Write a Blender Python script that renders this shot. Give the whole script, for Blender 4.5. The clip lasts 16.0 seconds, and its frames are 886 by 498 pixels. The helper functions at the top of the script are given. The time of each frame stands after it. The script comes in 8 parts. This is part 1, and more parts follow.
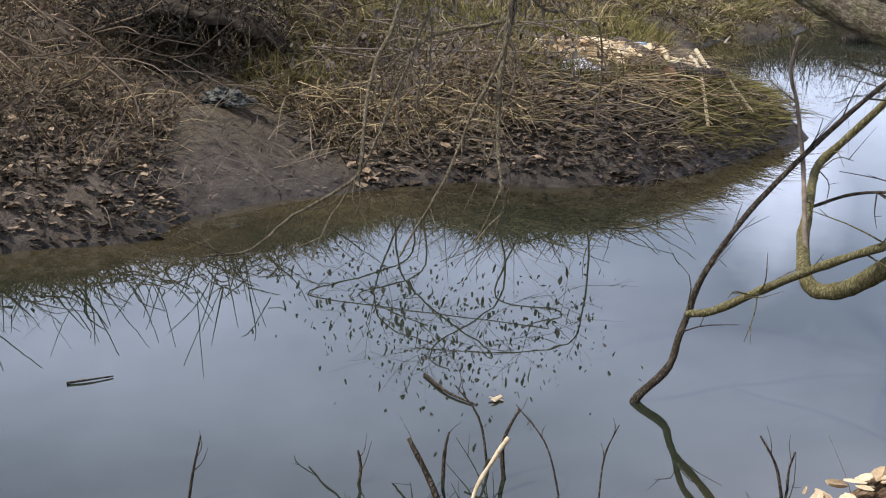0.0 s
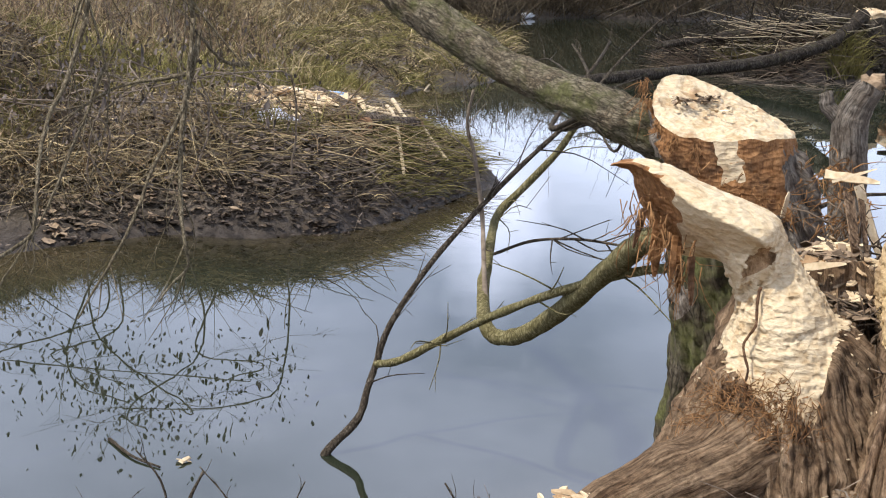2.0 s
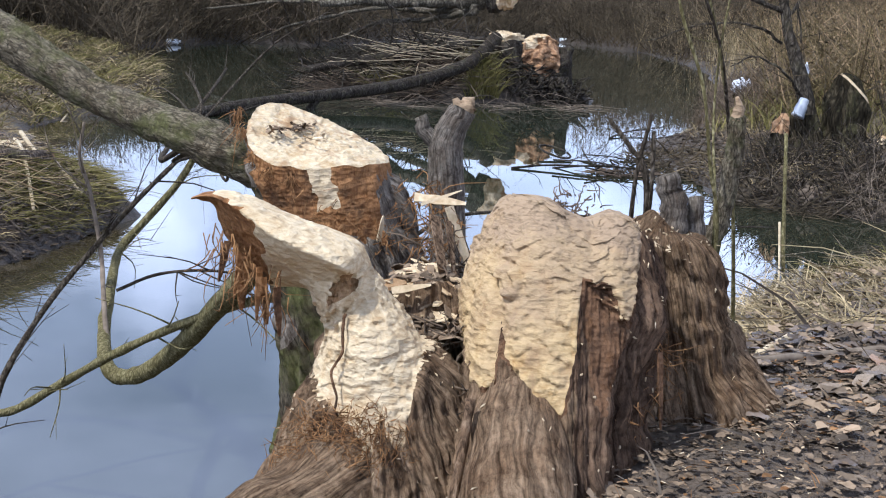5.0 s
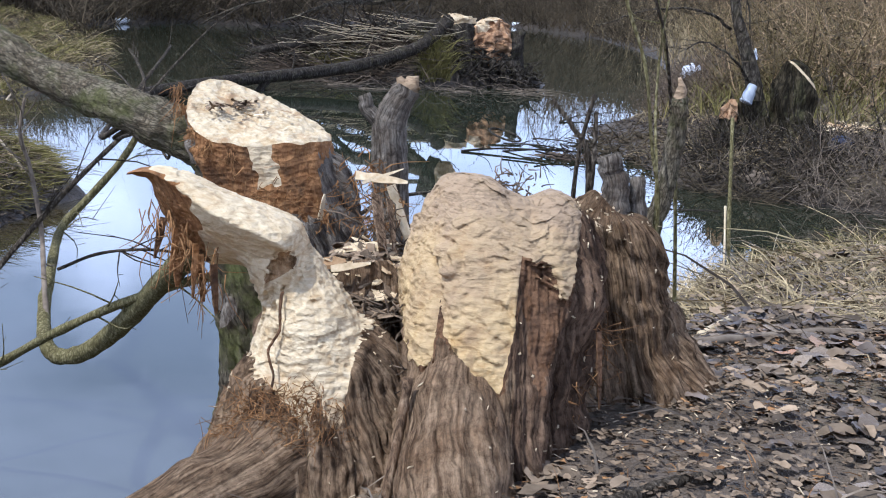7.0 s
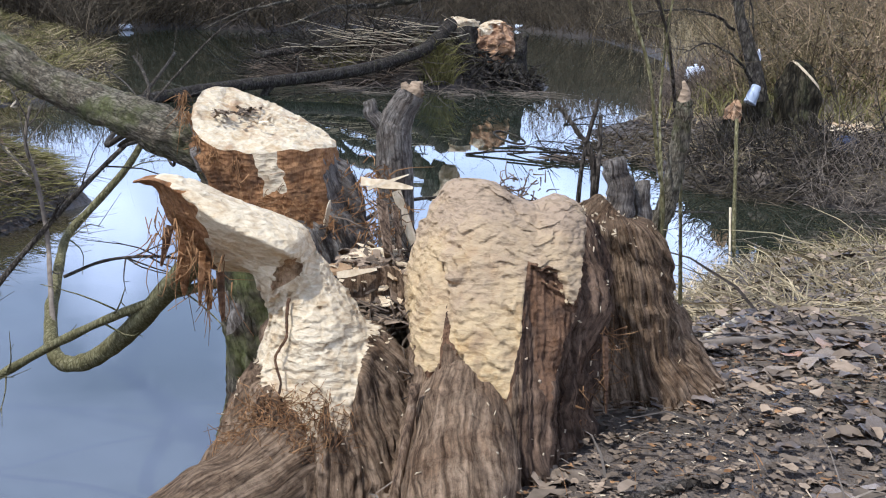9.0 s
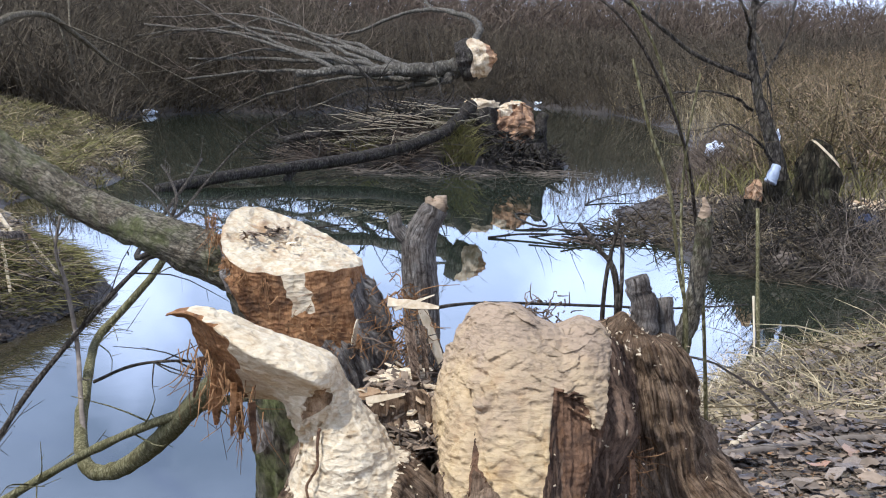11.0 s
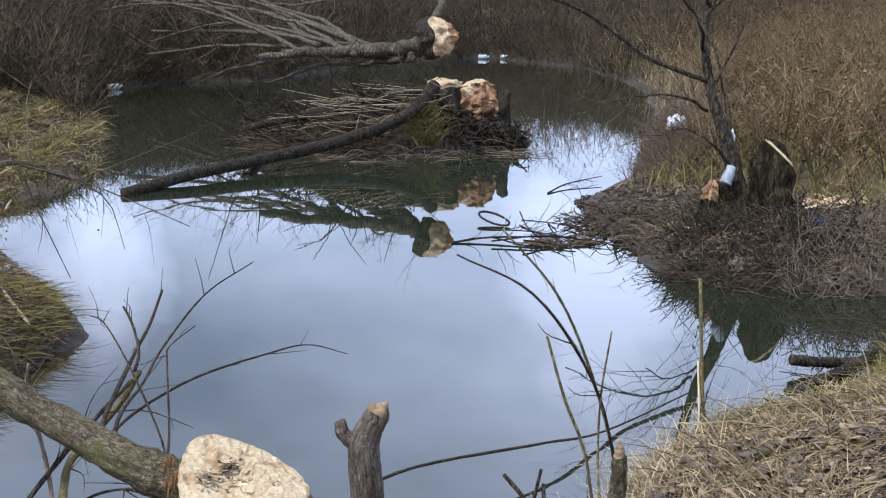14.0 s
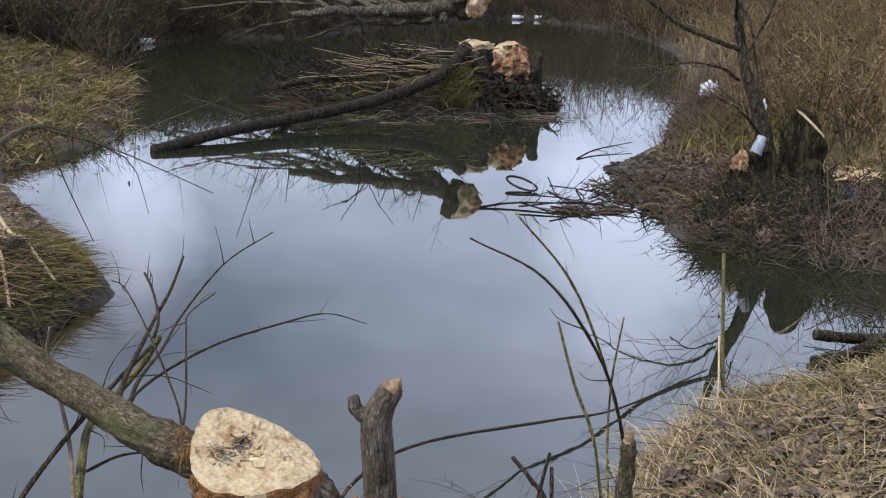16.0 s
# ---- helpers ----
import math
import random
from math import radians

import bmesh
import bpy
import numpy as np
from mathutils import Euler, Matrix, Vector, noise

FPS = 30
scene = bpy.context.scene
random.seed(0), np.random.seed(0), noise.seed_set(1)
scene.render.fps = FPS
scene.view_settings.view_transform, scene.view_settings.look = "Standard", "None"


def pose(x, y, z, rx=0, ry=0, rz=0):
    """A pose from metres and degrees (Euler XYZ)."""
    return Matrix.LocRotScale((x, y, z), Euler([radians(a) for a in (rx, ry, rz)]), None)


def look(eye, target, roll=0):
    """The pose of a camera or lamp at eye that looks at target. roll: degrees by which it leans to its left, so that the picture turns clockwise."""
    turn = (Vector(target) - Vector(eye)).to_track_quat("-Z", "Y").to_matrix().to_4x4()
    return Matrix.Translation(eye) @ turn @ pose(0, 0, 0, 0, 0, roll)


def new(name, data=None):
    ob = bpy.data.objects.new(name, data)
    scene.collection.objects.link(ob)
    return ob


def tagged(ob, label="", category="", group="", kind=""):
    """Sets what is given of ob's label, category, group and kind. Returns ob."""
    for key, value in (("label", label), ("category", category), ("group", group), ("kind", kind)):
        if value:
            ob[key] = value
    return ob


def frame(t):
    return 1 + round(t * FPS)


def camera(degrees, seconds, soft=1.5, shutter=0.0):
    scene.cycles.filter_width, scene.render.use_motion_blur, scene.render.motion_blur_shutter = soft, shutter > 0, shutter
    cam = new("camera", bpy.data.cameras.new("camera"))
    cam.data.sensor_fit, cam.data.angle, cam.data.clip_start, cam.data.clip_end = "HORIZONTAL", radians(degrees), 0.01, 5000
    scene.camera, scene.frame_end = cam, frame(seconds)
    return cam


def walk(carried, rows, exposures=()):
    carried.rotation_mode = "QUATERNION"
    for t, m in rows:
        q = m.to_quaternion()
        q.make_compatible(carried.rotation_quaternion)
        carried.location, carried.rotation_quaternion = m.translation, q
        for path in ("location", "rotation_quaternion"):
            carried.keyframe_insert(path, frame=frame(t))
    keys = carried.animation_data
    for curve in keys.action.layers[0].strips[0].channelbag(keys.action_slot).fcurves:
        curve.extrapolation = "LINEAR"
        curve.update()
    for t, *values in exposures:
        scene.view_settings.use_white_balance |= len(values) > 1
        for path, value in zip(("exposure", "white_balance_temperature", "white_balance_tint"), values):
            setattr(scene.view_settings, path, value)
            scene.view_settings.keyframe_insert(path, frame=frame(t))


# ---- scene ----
cam = camera(36.8, 16.0, soft=1.1)
PATH = [
    (0, (0.341, 0.283, 1.494), (0.326, 2.207, 0.949), 2.2),
    (0.5, (0.355, 0.284, 1.503), (0.439, 2.213, 0.983), 3.0),
    (1, (0.374, 0.287, 1.511), (0.53, 2.217, 1.012), 2.4),
    (1.5, (0.408, 0.289, 1.517), (0.694, 2.208, 1.032), 2.7),
    (2, (0.438, 0.297, 1.52), (0.84, 2.202, 1.061), 3.6),
    (2.5, (0.455, 0.289, 1.525), (0.938, 2.179, 1.082), 3.9),
    (3, (0.479, 0.289, 1.528), (1.043, 2.157, 1.092), 3.4),
    (3.5, (0.498, 0.293, 1.531), (1.146, 2.135, 1.1), 3.3),
    (4, (0.523, 0.296, 1.534), (1.25, 2.113, 1.12), 3.6),
    (4.5, (0.544, 0.295, 1.537), (1.345, 2.083, 1.138), 3.8),
    (5, (0.562, 0.289, 1.534), (1.437, 2.044, 1.141), 3.6),
    (5.2, (0.57, 0.29, 1.537), (1.481, 2.026, 1.144), 4.0),
    (7.5, (0.584, 0.29, 1.523), (1.524, 2.006, 1.11), 4.4),
    (8, (0.583, 0.29, 1.524), (1.524, 2.006, 1.112), 4.3),
    (10.3, (0.572, 0.279, 1.578), (1.485, 2.023, 1.224), 2.8),
    (10.5, (0.569, 0.277, 1.592), (1.477, 2.028, 1.259), 2.7),
    (11, (0.562, 0.274, 1.616), (1.468, 2.032, 1.315), 2.8),
    (11.5, (0.558, 0.268, 1.635), (1.461, 2.033, 1.37), 2.3),
    (12, (0.555, 0.25, 1.686), (1.475, 2.007, 1.426), 1.9),
    (12.5, (0.55, 0.238, 1.808), (1.499, 1.972, 1.501), 2.5),
    (13, (0.546, 0.218, 1.989), (1.492, 1.95, 1.669), 1.9),
    (13.5, (0.539, 0.182, 2.136), (1.468, 1.916, 1.777), 2.4),
    (14, (0.562, 0.15, 2.272), (1.498, 1.872, 1.875), 1.4),
    (14.5, (0.577, 0.127, 2.326), (1.516, 1.845, 1.92), 1.3),
    (15, (0.595, 0.114, 2.34), (1.538, 1.833, 1.943), 1.4),
    (15.5, (0.6, 0.12, 2.329), (1.512, 1.848, 1.902), 1.8),
    (16, (0.594, 0.144, 2.318), (1.486, 1.875, 1.859), 2.4),
]
EXPOSURES = [(0.0, 0.03, 5900, 10), (2.0, 0.25, 6000, 10), (3.0, 0.24, 5900, 10), (5.0, 0.15, 5350, 10), (8.0, 0.14, 5150, 10), (12.0, 0.18, 5150, 10), (13.5, 0.08, 5400, 10), (14.5, -0.22, 5650, 10), (16.0, -0.38, 5900, 10)]
walk(cam, [(t, look(eye, target, roll)) for t, eye, target, roll in PATH], EXPOSURES)

# ---- light ----
world = bpy.data.worlds.new("sky")
scene.world = world
world.use_nodes = True
wn, wl = world.node_tree.nodes, world.node_tree.links
wn.clear()
SUN_AZ, SUN_EL = 262.0, 58.0      # degrees clockwise from +y, and above the horizon
sky = wn.new("ShaderNodeTexSky")
sky.sky_type, sky.sun_disc = "NISHITA", False
sky.sun_elevation, sky.sun_rotation = radians(SUN_EL), radians(SUN_AZ)
sky.air_density, sky.dust_density, sky.ozone_density = 1.0, 0.7, 2.0
tc = wn.new("ShaderNodeTexCoord")
squash = wn.new("ShaderNodeMapping")
squash.inputs["Scale"].default_value = (1.0, 1.0, 2.6)
squash.inputs["Location"].default_value = (3.1, 1.7, 0.4)
clouds = wn.new("ShaderNodeTexNoise")
clouds.inputs["Scale"].default_value, clouds.inputs["Detail"].default_value, clouds.inputs["Roughness"].default_value = 1.7, 6.0, 0.55
cover = wn.new("ShaderNodeValToRGB")
cover.color_ramp.elements[0].position, cover.color_ramp.elements[1].position = 0.36, 0.68
cover.color_ramp.elements[0].color, cover.color_ramp.elements[1].color = (0.24, 0.24, 0.24, 1), (0.76, 0.76, 0.76, 1)
white = wn.new("ShaderNodeMix")
white.data_type = "RGBA"
white.inputs["B"].default_value = (27.0, 27.8, 32.5, 1)
bg = wn.new("ShaderNodeBackground")
bg.inputs["Strength"].default_value = 0.1
wout = wn.new("ShaderNodeOutputWorld")
wl.new(tc.outputs["Generated"], squash.inputs["Vector"])
wl.new(squash.outputs["Vector"], clouds.inputs["Vector"])
wl.new(clouds.outputs["Fac"], cover.inputs["Fac"])
tall = wn.new("ShaderNodeSeparateXYZ")
thin = wn.new("ShaderNodeMapRange")
thin.inputs["From Min"].default_value, thin.inputs["From Max"].default_value = 0.45, 0.75
thin.inputs["To Min"].default_value, thin.inputs["To Max"].default_value = 1.0, 0.08
veil = wn.new("ShaderNodeMath")
veil.operation = "MULTIPLY"
wl.new(tc.outputs["Generated"], tall.inputs["Vector"])
wl.new(tall.outputs["Z"], thin.inputs["Value"])
wl.new(cover.outputs["Color"], veil.inputs[0])
wl.new(thin.outputs["Result"], veil.inputs[1])
bank, ragged, puff, most = wn.new("ShaderNodeVectorMath"), wn.new("ShaderNodeMath"), wn.new("ShaderNodeMapRange"), wn.new("ShaderNodeMath")
bank.operation, bank.inputs[1].default_value = "DISTANCE", (0.56, 0.79, 0.25)
curls = wn.new("ShaderNodeTexNoise")
curls.inputs["Scale"].default_value, curls.inputs["Detail"].default_value = 7.0, 6.0
ragged.operation, ragged.inputs[1].default_value = "MULTIPLY_ADD", 0.42
puff.inputs["From Min"].default_value, puff.inputs["From Max"].default_value = 0.24, 0.42
puff.inputs["To Min"].default_value, puff.inputs["To Max"].default_value = 0.9, 0.0
most.operation = "MAXIMUM"
wl.new(tc.outputs["Generated"], bank.inputs[0])
wl.new(tc.outputs["Generated"], curls.inputs["Vector"])
wl.new(curls.outputs["Fac"], ragged.inputs[0])
second, nearer = wn.new("ShaderNodeVectorMath"), wn.new("ShaderNodeMath")
second.operation, second.inputs[1].default_value = "DISTANCE", (0.22, 0.95, 0.20)
nearer.operation = "MINIMUM"
wl.new(tc.outputs["Generated"], second.inputs[0])
wl.new(bank.outputs["Value"], nearer.inputs[0])
fainter = wn.new("ShaderNodeMath")
fainter.inputs[1].default_value = 0.05
wl.new(second.outputs["Value"], fainter.inputs[0])
wl.new(fainter.outputs["Value"], nearer.inputs[1])
wl.new(nearer.outputs["Value"], ragged.inputs[2])
wl.new(ragged.outputs["Value"], puff.inputs["Value"])
wl.new(puff.outputs["Result"], most.inputs[0])
wl.new(veil.outputs["Value"], most.inputs[1])
wl.new(most.outputs["Value"], white.inputs["Factor"])
wl.new(sky.outputs["Color"], white.inputs["A"])
wl.new(white.outputs["Result"], bg.inputs["Color"])
wl.new(bg.outputs["Background"], wout.inputs["Surface"])

sun_lamp = bpy.data.lights.new("sun", "SUN")
sun_lamp.energy, sun_lamp.angle, sun_lamp.color = 4.6, radians(1.5), (1.0, 0.945, 0.86)
sun = new("sun", sun_lamp)
az, el = radians(SUN_AZ), radians(SUN_EL)
sun.matrix_world = look((0, 0, 0), (-math.sin(az) * math.cos(el), -math.cos(az) * math.cos(el), -math.sin(el)))
sun.location = (-8, -1, 12)

# ---- materials ----


def material(name, rough=0.85, spec=0.3):
    m = bpy.data.materials.new(name)
    m.use_nodes = True
    b = m.node_tree.nodes["Principled BSDF"]
    b.inputs["Roughness"].default_value, b.inputs["Specular IOR Level"].default_value = rough, spec if rough < 0.7 else 0.25 * spec
    return m, m.node_tree.nodes, m.node_tree.links, b


def coords(n, l, scale=(1, 1, 1), kind="Object"):
    t, g = n.new("ShaderNodeTexCoord"), n.new("ShaderNodeMapping")
    g.inputs["Scale"].default_value = scale
    l.new(t.outputs[kind], g.inputs["Vector"])
    return g.outputs["Vector"]


def noise_tex(n, l, vec, scale, detail=6.0, rough=0.6, warp=0.0):
    t = n.new("ShaderNodeTexNoise")
    for key, v in (("Scale", scale), ("Detail", detail), ("Roughness", rough), ("Distortion", warp)):
        t.inputs[key].default_value = v
    l.new(vec, t.inputs["Vector"])
    return t.outputs["Fac"]


def cells(n, l, vec, scale, feature="F1"):
    t = n.new("ShaderNodeTexVoronoi")
    t.feature, t.inputs["Scale"].default_value = feature, scale
    l.new(vec, t.inputs["Vector"])
    return t.outputs["Distance"]


def ramp(n, l, fac, stops):
    r = n.new("ShaderNodeValToRGB")
    while len(r.color_ramp.elements) < len(stops):
        r.color_ramp.elements.new(0.5)
    for e, (p, c) in zip(r.color_ramp.elements, stops):
        e.position, e.color = p, (*c, 1)
    l.new(fac, r.inputs["Fac"])
    return r.outputs["Color"]


def mixed(n, l, a, b, fac, mode="MIX"):
    x = n.new("ShaderNodeMix")
    x.data_type, x.blend_type = "RGBA", mode
    for key, v in (("A", a), ("B", b), ("Factor", fac)):
        if isinstance(v, (int, float, tuple)):
            x.inputs[key].default_value = (*v, 1) if isinstance(v, tuple) else v
        else:
            l.new(v, x.inputs[key])
    return x.outputs["Result"]


def bumped(n, l, b, heights):
    last = None
    for fac, strength, dist in heights:
        k = n.new("ShaderNodeBump")
        k.inputs["Strength"].default_value, k.inputs["Distance"].default_value = strength, dist
        l.new(fac, k.inputs["Height"])
        if last:
            l.new(last, k.inputs["Normal"])
        last = k.outputs["Normal"]
    l.new(last, b.inputs["Normal"])


def bent(n, l, scale):
    """Coordinates bent by slow noise and then stretched, so that streaks wander."""
    w = coords(n, l)
    slow = n.new("ShaderNodeTexNoise")
    slow.inputs["Scale"].default_value, slow.inputs["Detail"].default_value = 5.0, 2.0
    l.new(w, slow.inputs["Vector"])
    add, g = n.new("ShaderNodeVectorMath"), n.new("ShaderNodeMapping")
    add.operation, add.inputs[1].default_value = "MULTIPLY_ADD", (0.05, 0.05, 0.05)
    l.new(slow.outputs["Color"], add.inputs[0])
    l.new(w, add.inputs[2])
    g.inputs["Scale"].default_value, g.inputs["Rotation"].default_value = scale, (0.15, -0.22, 0.0)
    l.new(add.outputs["Vector"], g.inputs["Vector"])
    return g.outputs["Vector"]


def make_bark(name, dark, mid, light, moss=0.0, size=1.0, stretch=0.22, plates=True):
    m, n, l, b = material(name, 0.9, 0.2)
    v, w = coords(n, l, (1, 1, stretch)), coords(n, l)
    if size > 0.5:
        v, thin_v = bent(n, l, (1, 1, stretch)), bent(n, l, (1, 1, 0.06 if stretch < 0.2 else 0.35))
    ridges = noise_tex(n, l, v, 46 / size, 8, 0.66, 1.1)
    cracks = cells(n, l, v, 34 / size, "DISTANCE_TO_EDGE")
    patches = noise_tex(n, l, w, 9 / size, 4, 0.6)
    col = ramp(n, l, ridges, [(0.36, dark), (0.5, mid), (0.66, light)])
    if not plates:
        fine = noise_tex(n, l, thin_v, 230, 4, 0.7, 0.6)
        col = mixed(n, l, col, ramp(n, l, fine, [(0.34, (0.45, 0.42, 0.40)), (0.5, (1, 1, 1)), (0.66, (1.35, 1.33, 1.3))]), 0.85, "MULTIPLY")
    col = mixed(n, l, dark, col, ramp(n, l, cracks, [(0.02, (0.25,) * 3 if plates else (0.8,) * 3), (0.16 if plates else 0.07, (1, 1, 1))]))
    col = mixed(n, l, col, ramp(n, l, patches, [(0.3, (0.6, 0.55, 0.5)), (0.7, (1.15, 1.12, 1.08))]), 0.8, "MULTIPLY")
    if moss:
        fac = ramp(n, l, noise_tex(n, l, w, 14 / size, 5, 0.65), [(0.56 - 0.12 * moss, (0, 0, 0)), (0.66, (moss, moss, moss))])
        col = mixed(n, l, col, ramp(n, l, noise_tex(n, l, w, 120), [(0.3, (0.085, 0.078, 0.03)), (0.7, (0.22, 0.195, 0.095))]), fac)
    l.new(col, b.inputs["Base Color"])
    bumped(n, l, b, [(ridges, 1.0, 0.014 * size), (ramp(n, l, cracks, [(0.0, (0, 0, 0)), (0.2, (1, 1, 1))]), 0.8 if plates else 0.1, 0.006 * size), (noise_tex(n, l, w, 160) if plates else fine, 0.5 if plates else 1.0, 0.003)])
    return m


def make_strip_bark(name, deep, low, high, strip=34.0, along=0.06, moss=0.0, relief=0.006, crack=0.5):
    """Bark in long strips that run with the skin of a stem, by its flow attribute."""
    m, n, l, b = material(name, 0.9, 0.2)
    skin, slow, add = n.new("ShaderNodeAttribute"), n.new("ShaderNodeTexNoise"), n.new("ShaderNodeVectorMath")
    skin.attribute_name = "flow"
    slow.inputs["Scale"].default_value, slow.inputs["Detail"].default_value = 9.0, 4.0
    add.operation, add.inputs[1].default_value = "MULTIPLY_ADD", (0.028, 0.028, 0.028)
    l.new(skin.outputs["Vector"], slow.inputs["Vector"])
    l.new(slow.outputs["Color"], add.inputs[0])
    l.new(skin.outputs["Vector"], add.inputs[2])

    def run(k):
        g = n.new("ShaderNodeMapping")
        g.inputs["Scale"].default_value = (1, 1, k)
        l.new(add.outputs["Vector"], g.inputs["Vector"])
        return g.outputs["Vector"]

    v, w = run(along), coords(n, l)
    strips = n.new("ShaderNodeTexVoronoi")
    strips.inputs["Scale"].default_value = strip
    l.new(v, strips.inputs["Vector"])
    edge = cells(n, l, v, strip, "DISTANCE_TO_EDGE")
    fibre = noise_tex(n, l, run(0.07 if along < 0.2 else 0.3), 190, 6, 0.7, 0.5)
    flecks = noise_tex(n, l, w, 75, 6, 0.75)
    ribs = noise_tex(n, l, v, strip * 1.7, 6, 0.6, 0.9)
    blots = noise_tex(n, l, w, 11, 5, 0.65, 0.5)
    tone = n.new("ShaderNodeMath")
    tone.operation, tone.inputs[1].default_value = "MULTIPLY_ADD", 0.22
    l.new(strips.outputs["Color"], tone.inputs[0])
    l.new(noise_tex(n, l, run(2.2 * along), strip * 0.8, 7, 0.68, 1.2), tone.inputs[2])
    col = ramp(n, l, tone.outputs["Value"], [(0.42, low), (0.80, high)])
    col = mixed(n, l, col, ramp(n, l, fibre, [(0.34, (0.45, 0.41, 0.38)), (0.5, (1, 1, 1)), (0.66, (1.45, 1.42, 1.38))]), 0.9, "MULTIPLY")
    col = mixed(n, l, col, ramp(n, l, flecks, [(0.36, (0.5, 0.46, 0.43)), (0.48, (1, 1, 1)), (0.64, (1.35, 1.33, 1.3))]), 0.8, "MULTIPLY")
    col = mixed(n, l, col, ramp(n, l, ribs, [(0.36, (0.50, 0.46, 0.43)), (0.46, (1, 1, 1)), (0.7, (1.12, 1.11, 1.1))]), 0.85, "MULTIPLY")
    col = mixed(n, l, col, ramp(n, l, blots, [(0.32, (0.55, 0.47, 0.40)), (0.5, (1, 0.98, 0.96)), (0.7, (1.2, 1.2, 1.2))]), 0.8, "MULTIPLY")
    col = mixed(n, l, deep, col, ramp(n, l, edge, [(0.0, (1 - crack,) * 3), (0.04 + 0.06 * crack, (1, 1, 1))]))
    if moss:
        fac = ramp(n, l, noise_tex(n, l, w, 13, 5, 0.65), [(0.58 - 0.14 * moss, (0, 0, 0)), (0.66, (moss,) * 3)])
        col = mixed(n, l, col, ramp(n, l, noise_tex(n, l, w, 120), [(0.3, (0.060, 0.062, 0.018)), (0.7, (0.17, 0.165, 0.06))]), fac)
    l.new(col, b.inputs["Base Color"])
    bumped(n, l, b, [(ramp(n, l, edge, [(0.0, (0, 0, 0)), (0.12, (1, 1, 1))]), 0.45, relief), (ribs, 0.9, 1.3 * relief), (fibre, 1.0, 0.003), (flecks, 0.8, 0.006), (noise_tex(n, l, w, 190), 0.4, 0.002)])
    return m


def make_wood(name, pale, mid, stain, stain_at=0.6, scale=1.0, bump=0.5, stretch=3.2, lines=0.5, aged=None):
    m, n, l, b = material(name, 0.75, 0.25)
    v, w = coords(n, l, (1, 1, stretch)), coords(n, l)
    marks = noise_tex(n, l, coords(n, l, (0.22, 0.22, 1) if stretch > 1 else (1, 1, 0.1)), (130 if stretch > 1 else 300) * scale, 4, 0.6, 1.6)
    patches = noise_tex(n, l, w, 28 * scale, 5, 0.65, 0.4)
    grain = noise_tex(n, l, v, 60 * scale, 6, 0.6, 0.5)
    blots = noise_tex(n, l, w, 12 * scale, 5, 0.62)
    bites = cells(n, l, coords(n, l, (0.8, 0.8, 1.6)), 62 * scale, "F1")
    col = ramp(n, l, grain, [(0.3, mid), (0.62, pale)])
    col = mixed(n, l, col, ramp(n, l, marks, [(0.32, (0.62, 0.54, 0.45)), (0.5, (1, 1, 1)), (0.7, (1.08, 1.07, 1.05))]), lines, "MULTIPLY")
    col = mixed(n, l, col, ramp(n, l, patches, [(0.34, (0.72, 0.60, 0.44)), (0.5, (1, 1, 1)), (0.72, (1.06, 1.06, 1.06))]), 0.7, "MULTIPLY")
    col = mixed(n, l, col, stain, ramp(n, l, blots, [(stain_at, (0, 0, 0)), (stain_at + 0.14, (0.8, 0.8, 0.8))]))
    if aged:
        tone, start = aged
        parts_xyz, total, slow = n.new("ShaderNodeSeparateXYZ"), n.new("ShaderNodeMath"), noise_tex(n, l, w, 11, 5, 0.65, 0.6)
        l.new(w, parts_xyz.inputs["Vector"])
        total.operation, total.inputs[1].default_value = "MULTIPLY_ADD", 0.45
        l.new(slow, total.inputs[0])
        l.new(parts_xyz.outputs["Z"], total.inputs[2])
        old = mixed(n, l, tone, tuple(0.66 * k for k in tone), ramp(n, l, marks, [(0.36, (1, 1, 1)), (0.52, (0, 0, 0))]))
        col = mixed(n, l, col, old, ramp(n, l, total.outputs["Value"], [(0.5, (0, 0, 0)), (0.9, (0.92, 0.92, 0.92))]))
        spread = col.node.inputs["Factor"].links[0].from_node
        spread.color_ramp.elements[0].position, spread.color_ramp.elements[1].position = 0.0, 1.0
        fit_range = n.new("ShaderNodeMapRange")
        fit_range.inputs["From Min"].default_value, fit_range.inputs["From Max"].default_value = start + 0.13, start + 0.36
        l.new(total.outputs["Value"], fit_range.inputs["Value"])
        l.new(fit_range.outputs["Result"], spread.inputs["Fac"])
    l.new(col, b.inputs["Base Color"])
    bumped(n, l, b, [(bites, bump, 0.008 / scale), (marks, 0.55 if stretch > 1 else 1.0, 0.0025 / scale), (grain, 0.5, 0.004 / scale), (patches, 0.8, 0.010 / scale), (noise_tex(n, l, w, 300), 0.5, 0.0015)])
    return m


def make_plain(name, stops, scale=30.0, rough=0.8, spec=0.3, bump=0.3, island=0.0):
    m, n, l, b = material(name, rough, spec)
    w = coords(n, l)
    f = noise_tex(n, l, w, scale)
    col = ramp(n, l, f, stops)
    if island:
        g = n.new("ShaderNodeNewGeometry")
        col = mixed(n, l, col, ramp(n, l, g.outputs["Random Per Island"], [(0.0, (1 - island,) * 3), (0.5, (1, 0.96, 0.9)), (1.0, (1 + island, 1 + 0.85 * island, 1 + 0.6 * island))]), 1.0, "MULTIPLY")
    l.new(col, b.inputs["Base Color"])
    if bump:
        bumped(n, l, b, [(f, bump, 0.004)])
    return m


